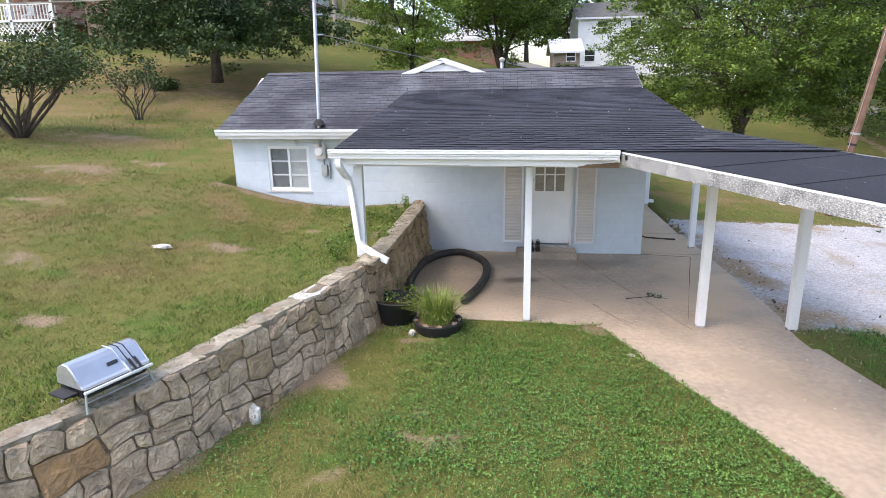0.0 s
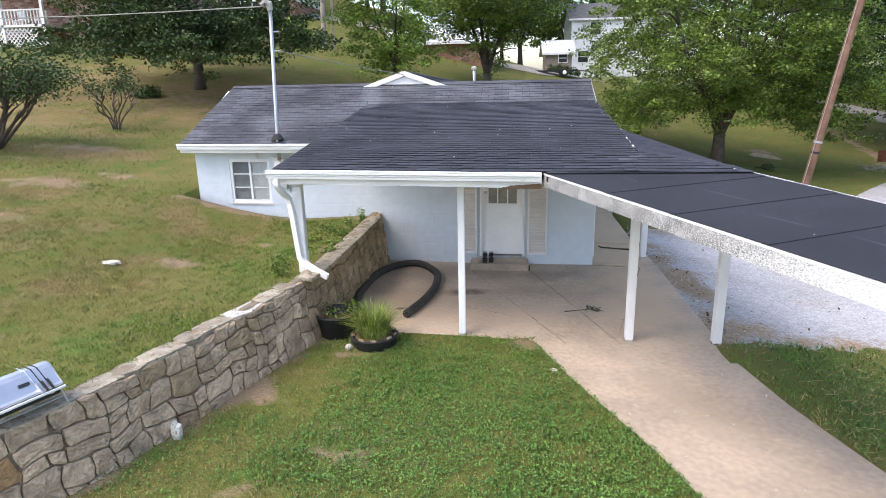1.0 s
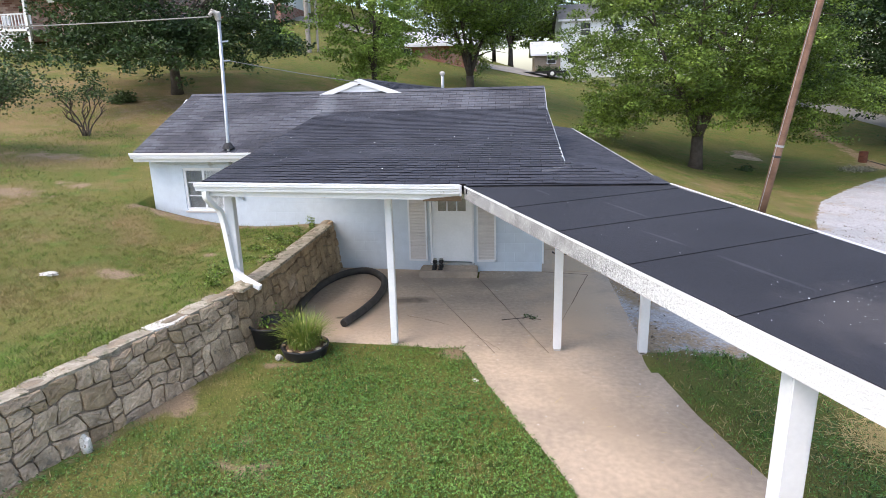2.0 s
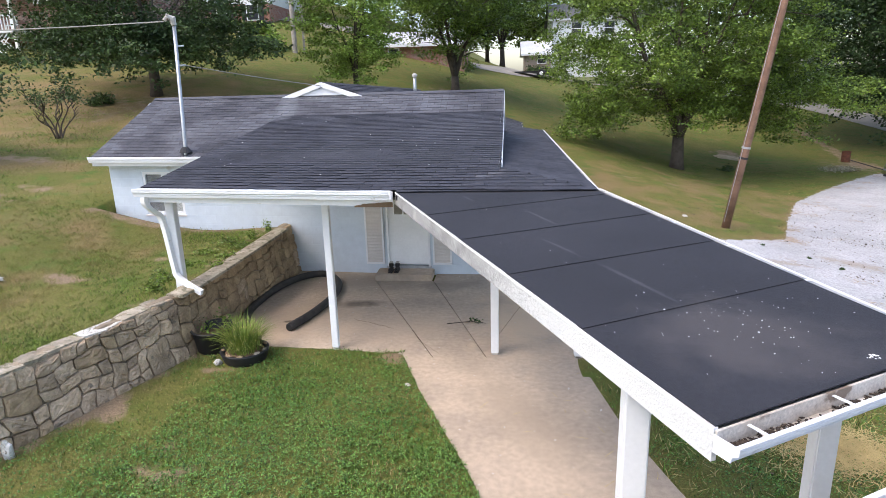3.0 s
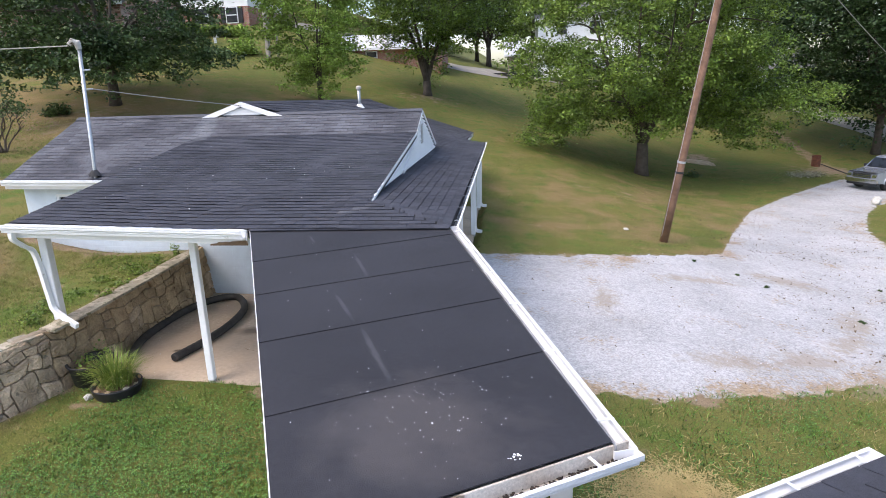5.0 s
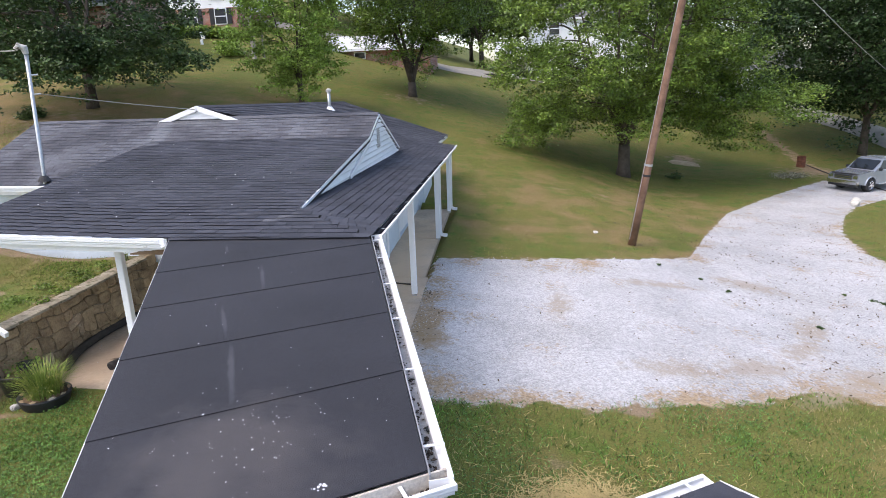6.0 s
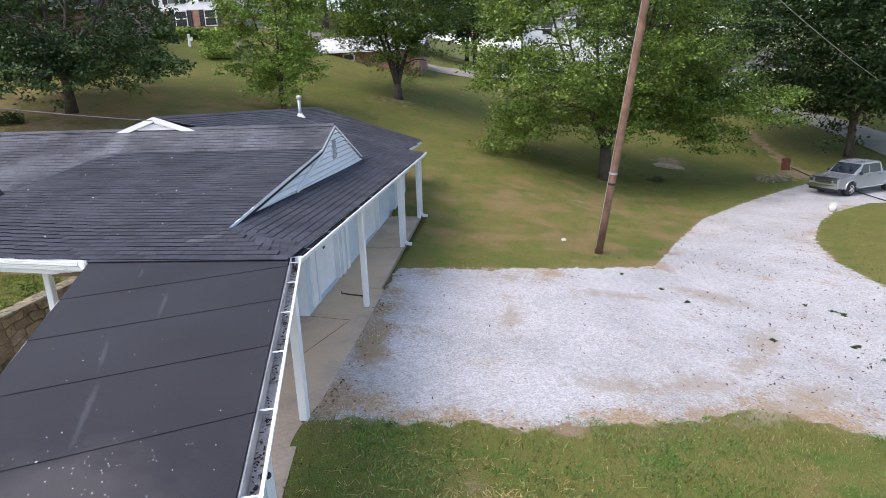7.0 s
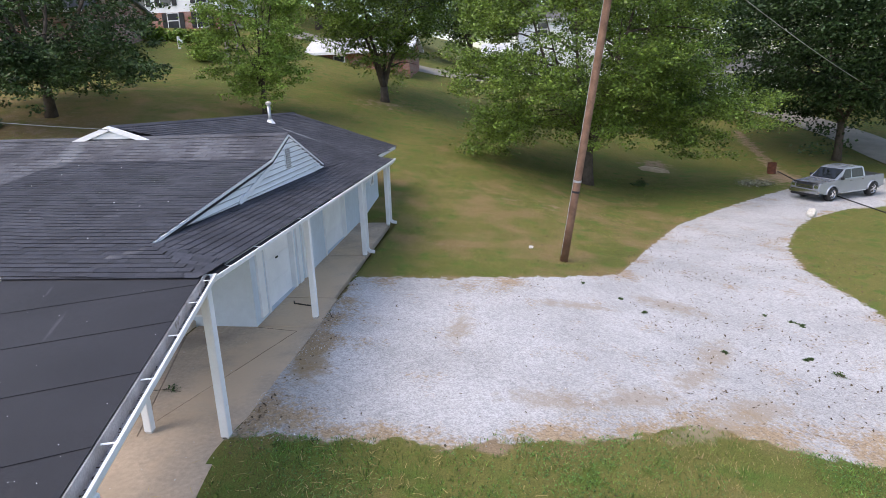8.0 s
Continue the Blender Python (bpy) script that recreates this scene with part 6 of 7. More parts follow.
part("conduit", tube([(-1.92, 11.965, 1.5), (-1.92, 11.965, 2.15)], 0.022, 8), M["galv"], meter)
part("conduit", tube([(-2.04, 11.955, 1.8), (-2.04, 11.955, 1.94)], 0.02, 8), M["galv"], meter)

skew(meter)


def wire(a, b, sag, w, material, label):
    a, b = Vector(a), Vector(b)
    pts = [a.lerp(b, t / 14) - Vector((0, 0, sag * 4 * (t / 14) * (1 - t / 14))) for t in range(15)]
    return solo("wire", tube(pts, w, 5), material, label, "cable", "overhead wires")


M["cable"] = mat("grey_cable", (0.30, 0.30, 0.28), (0.24, 0.24, 0.22), 4, 0.6, 0, 20)
wire((-1.88, 12.29, 4.41), (0.30, 14.36, 3.93), 0.02, 0.010, M["cable"], "slack pale cable from mast to gable")
wire((-2.15, 12.18, 5.26), (-34, 20, 7.5), 0.5, 0.014, M["cable"], "twisted service wire to the mast")
PB, PD = Vector((11.24, 18.28, -0.5)), Vector((0.135, -0.042, 1.0))
pole = thing("utility_pole", PB, "leaning reddish wooden utility pole on the lawn", "pole")
part("shaft", tube([PB + PD * t for t in (0, 2, 5, 8, 11)], [0.118, 0.112, 0.105, 0.097, 0.09], 14), M["pole"], pole, smooth=True)
for t, lab in ((2.05, "dark band"), (2.35, "dark band")):
    part("band", tube([PB + PD * t, PB + PD * (t + 0.06)], 0.122, 14), M["black"] if t < 2.2 else M["galv"], pole, lab)
part("ground_wire", tube([PB + PD * t + Vector((-0.12, -0.10, 0)) for t in (0.2, 4, 8)], 0.008, 5), M["galv"], pole)
wire(PB + PD * 9.3, (33.0, 42.0, 2.2), 0.4, 0.016, M["cable"], "grey wire from the leaning pole")
wire(PB + PD * 10.4, (60, 20, 9), 0.6, 0.016, M["cable"], "grey wire high over the drive")
wire(PB + PD * 10.2, (-34, 34, 14), 0.8, 0.016, M["cable"], "grey wire high over the roofs")
bm = tube([(x, y, float(height(x, y)) + 0.045) for x, y in ((24.55, 37.6), (24.3, 34.2), (24.35, 32.2), (24.56, 30.65), (24.7, 29), (24.9, 27.26), (25.2, 25))], 0.024, 6)
solo("ground_hose", bm, M["hose"], "dark hose lying over the gravel edge", "hose")

# ---- trees ----
def tree(name, x, y, tall, radius, low, leaf_mat, clumps, per, leaf, seed, label, trunk=0.3, fork=1.6, stems=5, spread=0.75, top_heavy=0.0, lean=(0, 0), droop=0.0, boughs=()):
    """A tapered, forking trunk and limbs, and a loose crown of separate leaves in clumps."""
    g = np.random.default_rng(seed)
    r = random.Random(seed)
    z = float(height(x, y)) - 0.1
    ob = thing(name, (x, y, z), label, "tree")
    bm = bmesh.new()
    fk = Vector((x + lean[0] * 0.3, y + lean[1] * 0.3, z + fork))
    tube([(x, y, z), (x + 0.02, y, z + fork * 0.35), fk], [trunk * 1.35, trunk * 1.02, trunk * 0.9], 12, bm)
    tips = []
    for k in range(stems):
        a = 2 * math.pi * (k + r.uniform(-0.25, 0.25)) / stems
        rr = radius * r.uniform(0.30, 0.65)
        top = z + low + (tall - low) * r.uniform(0.55, 0.92)
        e = Vector((x + rr * math.cos(a), y + rr * math.sin(a), top))
        mid = fk.lerp(e, 0.45) + Vector((math.cos(a), math.sin(a), 0)) * radius * 0.06 + Vector((r.uniform(-.2, .2), r.uniform(-.2, .2), 0.2))
        line = spline([fk - Vector((0, 0, 0.15)), fk.lerp(mid, 0.4) + Vector((0, 0, 0.25)), mid, e], 4)
        tube(line, [trunk * 0.62 * (1 - 0.88 * i / (len(line) - 1)) for i in range(len(line))], 8, bm)
        for j in range(6):
            s = line[3 + (j * (len(line) - 4)) // 6]
            b = a + r.uniform(-1.3, 1.3)
            out = radius * r.uniform(0.25, 0.55)
            t = s + Vector((math.cos(b) * out, math.sin(b) * out, r.uniform(-0.3, 0.9)))
            ln = spline([s, s.lerp(t, 0.5) + Vector((0, 0, 0.25)), t], 3)
            tube(ln, [trunk * 0.20 * (1 - 0.85 * i / (len(ln) - 1)) for i in range(len(ln))], 5, bm)
            tips.append(t)
    part("trunk", bm, M["bark"], ob, smooth=True)
    # clump centres: an uneven, hollow-ish crown
    cz, hz = z + low + (tall - low) * 0.5, (tall - low) * 0.5
    cs = []
    bumps = [(r.uniform(0, 2 * math.pi), r.uniform(-0.8, 0.8), r.uniform(0.10, 0.28)) for _ in range(9)]
    while len(cs) < clumps:
        d = g.normal(size=3)
        d /= np.linalg.norm(d)
        az = math.atan2(d[1], d[0])
        grow = 1 + sum(h * math.exp(-((math.remainder(az - a, 2 * math.pi)) ** 2 + (d[2] - e) ** 2) / 0.22) for a, e, h in bumps) - 0.13
        rad = grow * g.uniform(0.25, 1.0) ** 0.45
        wide = 1.0 if d[2] > 0 else 1.0 + top_heavy * d[2]
        c = np.array([x + d[0] * radius * rad * wide, y + d[1] * radius * rad * wide, cz + d[2] * hz * rad])
        if droop and d[2] < 0:
            c[2] -= droop * (np.hypot(d[0], d[1]) ** 2) * g.random()
        c[2] = max(c[2], z + low * 0.75)
        cs.append(c)
    # low boughs: direction, reach, height of the tip, clumps
    for a, reach, hang, count in boughs:
        for k in range(count):
            f = 0.45 + 0.55 * (k + 0.5) / count
            cs.append(np.array([x + math.cos(a) * reach * f + g.normal() * 0.5, y + math.sin(a) * reach * f + g.normal() * 0.5, z + hang + (low + 1.6 - hang) * (1 - f) * 1.6 + abs(g.normal()) * 0.5]))
    cs = np.repeat(np.array(cs), 3, axis=0)
    cs = cs + g.normal(size=cs.shape) * np.array([spread, spread, spread * 0.55])
    q = leaf_cloud(cs, per // 3, (spread * 0.48, spread * 0.48, spread * 0.22), leaf, seed + 1)
    part("crown", raw_mesh("crown", q, 4, leaf_mat), None, ob)["kind"] = "stuff"
    return ob


tree("maple_tree", 13.28, 31.9, 13.0, 6.9, 2.1, M["leaf"], 600, 240, 0.125, 21, "broad green maple tree with a forked trunk on the lawn", 0.30, 1.7, 6, 0.50, 0.1, droop=1.2, boughs=((0.05, 8.4, 3.4, 30), (-0.4, 7.6, 3.0, 20), (-0.25, 5.6, 1.2, 22), (0.4, 5.5, 1.6, 14), (3.3, 5.6, 1.7, 20), (2.6, 5.5, 1.9, 12), (-1.5, 4.0, 2.2, 10)))
tree("maple_tree", 1.35, 40.3, 13.0, 5.6, 1.5, M["leaf"], 330, 195, 0.15, 22, "green maple tree with twin trunks behind the house", 0.26, 1.0, 4, 0.60, 0.2)
tree("young_tree", -3.0, 31.5, 9.5, 2.35, 0.35, M["leaf_light"], 210, 165, 0.13, 23, "slender light green young tree behind the roof", 0.14, 1.4, 4, 0.42, -0.2)
tree("oak_tree", -11.0, 26.6, 11.0, 6.0, 0.9, M["leaf_dark"], 330, 180, 0.14, 24, "dark green oak tree on the slope", 0.22, 1.7, 6, 0.42, 0.0, droop=1.6, boughs=((-0.3, 6.6, 1.6, 16), (-1.2, 6.0, 1.0, 14), (3.6, 6.2, 1.2, 14), (4.4, 5.6, 0.8, 12), (2.8, 6, 1.5, 8), (-0.95, 4.6, 1.1, 22), (-0.5, 4.5, 0.9, 12), (-1.6, 4.5, 0.9, 12)))
tree("maple_tree", 28.9, 40.3, 15.0, 8.0, 1.9, M["leaf_deep"], 520, 165, 0.21, 25, "large dark green tree beside the drive", 0.22, 2.4, 5, 0.85, 0.2)
for k, (x, y, tall, rad, m, lab) in enumerate((
        (-22.0, 38.0, 12, 4.0, "leaf_dark", "dark green tree before the brick house"),
        (-9.5, 62.0, 15, 6.5, "leaf", "distant green tree up the hill"),
        (4.0, 78.0, 16, 7.0, "leaf", "distant green tree behind the road"),
        (20.5, 57.0, 15, 7.0, "leaf", "distant broad green tree by the road"),
        (11.0, 93.0, 18, 9.0, "leaf", "distant green tree behind the white house"),
        (-3.0, 74.0, 15, 6.0, "leaf_dark", "distant dark green tree beyond the road"),
        (-16.0, 84.0, 16, 8.0, "leaf", "distant green tree on the skyline"),
        (25.0, 100.0, 18, 9.0, "leaf", "distant green tree on the skyline"),
        (1.5, 98.0, 17, 8.0, "leaf_dark", "distant dark green tree on the skyline"),
        (44.0, 84.0, 18, 10.0, "leaf_dark", "distant dark green tree on the skyline"),
        (38.0, 55.0, 17, 9.0, "leaf", "distant broad green tree beyond the drive"),
        (46.0, 34.0, 17, 9.0, "leaf_deep", "tall dark green tree beyond the drive"),
        (-38.0, 52.0, 15, 7.5, "leaf_dark", "distant dark green tree on the hill"),
        (-27.5, 66.0, 15, 7.0, "leaf_dark", "distant dark green tree up the hill"))):
    tree("background_tree", x, y, tall, rad, 2.6, M[m], 240, 78, 0.30 if y < 85 else 0.42, 40 + k, lab, 0.3, 2.2, 4, 0.95)


def shrub(x, y, tall, radius, seed, label, per=60, clumps=26, stems=9, leaf=0.15, thick=0.032):
    r = random.Random(seed)
    z = float(height(x, y)) - 0.05
    ob = thing("shrub", (x, y, z), label, "shrub")
    bm = bmesh.new()
    cs = []
    for k in range(stems):
        a = 2 * math.pi * (k + r.random() * 0.6) / stems
        rr = radius * r.uniform(0.35, 0.9)
        e = Vector((x + rr * math.cos(a), y + rr * math.sin(a), z + tall * r.uniform(0.62, 0.9)))
        s = Vector((x + 0.08 * math.cos(a), y + 0.08 * math.sin(a), z))
        ln = spline([s, s.lerp(e, 0.3) + Vector((r.uniform(-.14, .14), r.uniform(-.14, .14), -tall * 0.03)) * min(1, radius), s.lerp(e, 0.6) + Vector((r.uniform(-.2, .2), r.uniform(-.2, .2), -0.05)) * min(1, radius), s.lerp(e, 0.8) + Vector((r.uniform(-.15, .15), r.uniform(-.15, .15), 0.02)) * min(1, radius), e], 3)
        tube(ln, [thick * (1 - 0.8 * i / (len(ln) - 1)) for i in range(len(ln))], 6, bm)
        for j in range(7):
            q = ln[4 + j]
            b = a + r.uniform(-1.2, 1.2)
            t = q + Vector((math.cos(b), math.sin(b), 0.9)) * radius * r.uniform(0.15, 0.32)
            tube([q, q.lerp(t, 0.5) + Vector((0, 0, 0.03)), t], [0.016, 0.012, 0.006], 5, bm)
            cs.append(t)
        cs.append(e)
    part("stem", bm, M["bark"], ob, smooth=True)
    pick = [tuple(c + Vector((0, 0, 0.1))) for c in cs if c.z > z + tall * 0.55][:clumps * 3]
    part("foliage", raw_mesh("foliage", leaf_cloud(np.array(pick), per, (radius * 0.16, radius * 0.16, tall * 0.055), leaf, seed), 4, M["leaf_shrub"]), None, ob)["kind"] = "stuff"
    return ob


M["leaf_shrub"] = mat("sumac_leaves", (0.040, 0.075, 0.022), (0.065, 0.10, 0.028), 0.8, 0.6, 0, 12, vary=0.45, island=True)
shrub(-10.9, 14.7, 2.25, 2.3, 61, "spreading shrub with bare stems and a leafy top", 120, 60, 14, 0.085, 0.055)
shrub(-10.2, 19.0, 1.95, 1.0, 62, "small thin shrub with bare stems on the slope", 40, 16, 7, 0.075, 0.028)


def bush(x, y, radius, tall, m, seed, label, leaf=0.16, per=50, clumps=30, dz=0.0):
    g = np.random.default_rng(seed)
    z = float(height(x, y)) + dz
    d = g.normal(size=(clumps, 3))
    d /= np.linalg.norm(d, axis=1, keepdims=True)
    d[:, 2] = np.abs(d[:, 2])
    c = np.array([x, y, z]) + d * np.array([radius, radius, tall]) * g.uniform(0.3, 0.9, (clumps, 1))
    q = leaf_cloud(c, per, (radius * 0.22, radius * 0.22, tall * 0.15), leaf, seed)
    q[:, :, 2] = np.maximum(q[:, :, 2], z - 0.05)
    return tagged(new("bush", raw_mesh("bush", q, 4, M[m])), label, "bush")


bush(-11.4, 42.6, 1.25, 1.5, "leaf_light", 71, "round clipped bush on the hillside", 0.20)
bush(-12.2, 24.4, 0.6, 0.6, "leaf_shrub", 72, "low grey-green bush under the oak", 0.12, 30)
bush(16.0, 32.6, 0.5, 0.35, "leaf_shrub", 73, "low weeds on the lawn", 0.12, 20, 14)
for k in range(6):
    bush(-20.6 + 1.15 * k, 48.6 + 0.4 * (k % 2), 0.95, 0.85, "leaf_light" if k % 2 else "leaf", 80 + k, "leafy bush along the brick house", 0.3, 40, 24)
for k in range(4):
    bush(6.9 + 0.75 * k, 64.2, 0.65, 1.0, "leaf_dark", 90 + k, "clipped dark bush along a far wall", 0.2, 30, 16)
for k, (x, y, rr, h) in enumerate(((-0.05, 9.3, 0.16, 0.14), (-0.1, 9.9, 0.22, 0.16), (-0.12, 10.5, 0.24, 0.16), (-0.15, 11.1, 0.24, 0.18), (-0.55, 10.8, 0.3, 0.14), (-0.6, 10.1, 0.3, 0.12), (-0.62, 9.4, 0.3, 0.12), (-0.72, 8.7, 0.22, 0.3), (-0.5, 8.15, 0.15, 0.25), (0.0, 11.55, 0.12, 0.32))):
    bush(x - 0.18, y, rr, h, "leaf", 100 + k, "low green weeds behind the stone wall", 0.045, 18, 12)
M["brush"] = mat("cut_brush", (0.33, 0.31, 0.23), (0.18, 0.18, 0.11), 2.0, 0.8, 0, 20, vary=0.5, island=True)
solo("brush_pile", raw_mesh("brush_pile", leaf_cloud(np.array([[21.3 + 0.25 * k, 33.3 + 0.1 * (k % 3), -1.0] for k in range(6)]), 150, (0.25, 0.3, 0.07), 0.085, 66), 4, M["brush"]), None, "pale heap of cut brush on the lawn", "brush", kind="stuff")
M["sand"] = mat("pale_sandy_earth", (0.44, 0.35, 0.235), (0.34, 0.26, 0.17), 3.0, 0.95, 0.5, 40, mid=0.2)
r = random.Random(58)
vs, fs = [(17.55, 36.9, float(height(17.55, 36.9)) + 0.10)], []
for ring, (f, up) in enumerate(((0.4, 0.09), (0.75, 0.06), (1.0, -0.02))):
    for k in range(18):
        a = 2 * math.pi * k / 18
        q = f * (1 + r.uniform(-0.14, 0.14))
        x, y = 17.55 + 0.95 * q * math.cos(a), 36.9 + 0.85 * q * math.sin(a)
        vs.append((x, y, float(height(x, y)) + up))
for k in range(18):
    j = (k + 1) % 18
    fs.append((0, 1 + k, 1 + j))
    for ring in (0, 1):
        o = 1 + 18 * ring
        fs.append((o + k, o + 18 + k, o + 18 + j, o + j))
solo("sand_pile", (vs, fs), M["sand"], "low spread heap of pale sandy earth on the lawn", "sand", smooth=True)
M["rust"] = mat("rusty_barrel", (0.16, 0.06, 0.035), (0.10, 0.04, 0.025), 5, 0.85, 0.3, 30)
solo("burn_barrel", lathe([(a * 0.78, b * 0.78) for a, b in ((0.29, 0), (0.30, 0.3), (0.29, 0.31), (0.30, 0.6), (0.29, 0.61), (0.30, 0.88), (0.27, 0.88), (0.26, 0.3), (0.01, 0.3))], (24.0, 37.0, -1.18), 18), M["rust"], "rusty brown burn barrel on the lawn", "barrel")

# ---- grass ----
def blades(count, x0, x1, y0, y1, keep, tall, width, seed):
    g = np.random.default_rng(seed)
    x, y = g.uniform(x0, x1, count), g.uniform(y0, y1, count)
    tuft = ripple(x, y, 9.0, 2.0) + 0.6 * ripple(x, y, 23.0, 0.5)
    k = keep(x, y) & (tuft + g.uniform(-1.0, 1.0, count) > -0.45)
    x, y, tuft = x[k], y[k], tuft[k]
    n = len(x)
    z = height(x, y) - 0.01
    a, b = g.uniform(0, 2 * np.pi, n), g.uniform(0, 2 * np.pi, n)
    h = tall * g.uniform(0.4, 1.2, n) * (1 + 0.35 * tuft)
    w = width * g.uniform(0.6, 1.3, n)
    lean = h * g.uniform(0.2, 1.2, n)
    p = np.stack([x, y, z], 1)
    s = np.stack([np.cos(a) * w, np.sin(a) * w, np.zeros(n)], 1)
    t = p + np.stack([np.cos(b) * lean, np.sin(b) * lean, h], 1)
    return np.stack([p - s, p + s, t], 1)


def patchy(x, y, f=1.3):
    return np.sin(f * x + 1.7 * np.sin(0.6 * f * y)) * np.sin(1.1 * f * y + 1.3 * np.sin(0.8 * f * x))


def lawn(name, label, sets, material):
    q = np.concatenate(sets)
    me = raw_mesh(name, q, 3, material)
    foot = q.mean(1)
    me.attributes.new("dry", "FLOAT", "POINT").data.foreach_set("value", np.repeat(dry_at(foot[:, 0], foot[:, 1]), 3).astype(np.float32))
    tagged(new(name, me), label, "grass", kind="stuff")


g0 = np.random.default_rng(99)
front = lambda x, y: (worn(x, y) < g0.uniform(0.15, 1.0, len(x))) & (x > wall_x(y) + 0.06) & (x < walk_west(y) - 0.01 + 0.012 * np.sin(17 * y)) & (y < 8.12 - 0.05 * np.sin(5 * x)) & (np.hypot(x - 0.86, y - 7.76) > 0.34) & (np.hypot(x - 0.22, y - 8.12) > 0.3) & (np.sin(91.7 * x + 47.3 * y) * 0.5 + 0.5 < 0.72 + 0.35 * smooth(0.0, 3.0, x - wall_x(y) - 0.4 + 0.5 * patchy(x, y, 2.3)))
lawn("lawn_grass", "short green clover-rich lawn before the patio", [blades(290000, -2.6, 5.2, 0.8, 8.2, front, 0.050, 0.0045, 31),
     blades(60000, -5, 15, -6, 0.85, lambda x, y: (x > wall_x(y) + 0.06), 0.06, 0.009, 38)], M["clover"])


def clover(name, label, count, x0, x1, y0, y1, keep, seed, low=-0.1):
    """Low flat three-lobed leaves in drifts over the lawn."""
    g = np.random.default_rng(seed)
    x, y = g.uniform(x0, x1, count), g.uniform(y0, y1, count)
    k = keep(x, y) & (patchy(x, y, 1.1) + g.uniform(-0.7, 0.7, count) > low + 1.5 * dry_at(x, y) - 0.35)
    c = np.stack([x[k], y[k], height(x[k], y[k]) + g.uniform(0.015, 0.065, k.sum())], 1)
    tagged(new(name, raw_mesh(name, leaf_cloud(c, 3, (0.009, 0.009, 0.003), 0.023, seed, 0.8), 4, M["clover_leaf"])), label, "clover", kind="stuff")


clover("clover_patch", "drifts of dark green clover in the lawn", 70000, -2.6, 5.2, 0.8, 8.2, front, 36)
upper = lambda x, y: (wall_x(y) - x > 0.30) & (y < 12.0) & (worn(x, y) < g0.uniform(0.15, 1.0, len(x))) & (patchy(x, y, 0.9) + g0.uniform(-0.6, 0.6, len(x)) > -0.75)
lip = lambda x, y: (wall_x(y) - x > 0.22) & (wall_x(y) - x < 0.50) & (y < 8.2) & (ripple(x, y, 3.0) + g0.uniform(-0.8, 0.8, len(x)) > 0)
lawn("hill_grass", "dry mown grass on the bank above the wall", [blades(60000, -4.6, 0.0, 1.0, 8.3, lip, 0.085, 0.0045, 39), blades(340000, -9, 0.3, 2.0, 12.0, upper, 0.045, 0.0050, 32),
     blades(60000, -16, -4.3, 10, 24, lambda x, y: (y > 12.0) & (worn(x, y) < g0.uniform(0.15, 1.0, len(x))) & (patchy(x, y, 0.7) + g0.uniform(-0.5, 0.5, len(x)) > -0.5), 0.055, 0.010, 33)], M["grass"])
east = lambda x, y: (worn(x, y) < g0.uniform(0.15, 1.0, len(x))) & (gravel_edge(x, y) + 0.10 * np.sin(9 * x) * np.sin(5.3 * x + 1) < 0.03) & (x > walk_east(y) + 0.02) & (y < 11) & (patchy(x, y, 1.6) + g0.uniform(-0.5, 0.5, len(x)) > -0.8)
clover("clover_patch", "green clover between walkway and drive", 50000, 5.8, 17.5, 3.2, 10.8, east, 37, 0.1)
lawn("side_grass", "green lawn between walkway and gravel drive", [blades(110000, 5.8, 17.5, 2.6, 10.8, east, 0.07, 0.007, 34)], M["clover"])
far = lambda x, y: (gravel_edge(x, y) < -0.02) & (y > 14) & ~on_slab(x, y) & (x > 5.75) & (patchy(x, y, 0.8) + g0.uniform(-0.6, 0.6, len(x)) > -0.5)
lawn("yard_grass", "mown lawn behind the gravel yard", [blades(150000, 5.7, 30, 14, 34, far, 0.040, 0.009, 35)], M["grass"])
g = np.random.default_rng(8)
n = 5000
cx, cy = 8.55 + g.normal(size=n) * 0.36, 6.25 + g.normal(size=n) * 0.26
cx[4200:], cy[4200:] = 8.6 + g.normal(size=n - 4200) * 1.3, 6.0 + g.normal(size=n - 4200) * 0.9
a, l = g.uniform(0, 2 * np.pi, n), g.uniform(0.05, 0.17, n)
zz = height(cx, cy) + g.uniform(0.02, 0.09, n)
p = np.stack([cx, cy, zz], 1)
d = np.stack([np.cos(a) * l, np.sin(a) * l, g.uniform(-0.02, 0.03, n)], 1)
w = np.stack([-np.sin(a), np.cos(a), np.zeros(n)], 1) * 0.0026
mid = p + d * 0.5 + np.stack([-np.sin(a), np.cos(a), np.zeros(n)], 1) * (g.uniform(-0.08, 0.08, n) * l)[:, None]
solo("cut_straw", raw_mesh("cut_straw", np.concatenate([np.stack([p - w, p + w, mid + w, mid - w], 1), np.stack([mid - w, mid + w, p + d + w, p + d - w], 1)]), 4, M["straw"]), None, "pale dry grass clippings strewn on the lawn", "straw", kind="stuff")

# loose stones on the gravel and along its edges
g = np.random.default_rng(12)
n = 16000
x, y = 5.8 + 14.5 * g.random(n) ** 1.25, 7.9 + 16 * g.random(n) ** 1.3
k = (gravel_edge(x, y) > -0.15)
x, y = x[k], y[k]
z = height(x, y)
s = 0.005 + 0.014 * g.random(len(x)) ** 3
tet = np.array([(0, 0, 1.0), (1, 0, -0.3), (-0.5, 0.87, -0.3), (-0.5, -0.87, -0.3)])
rot = g.uniform(0, 2 * np.pi, len(x))
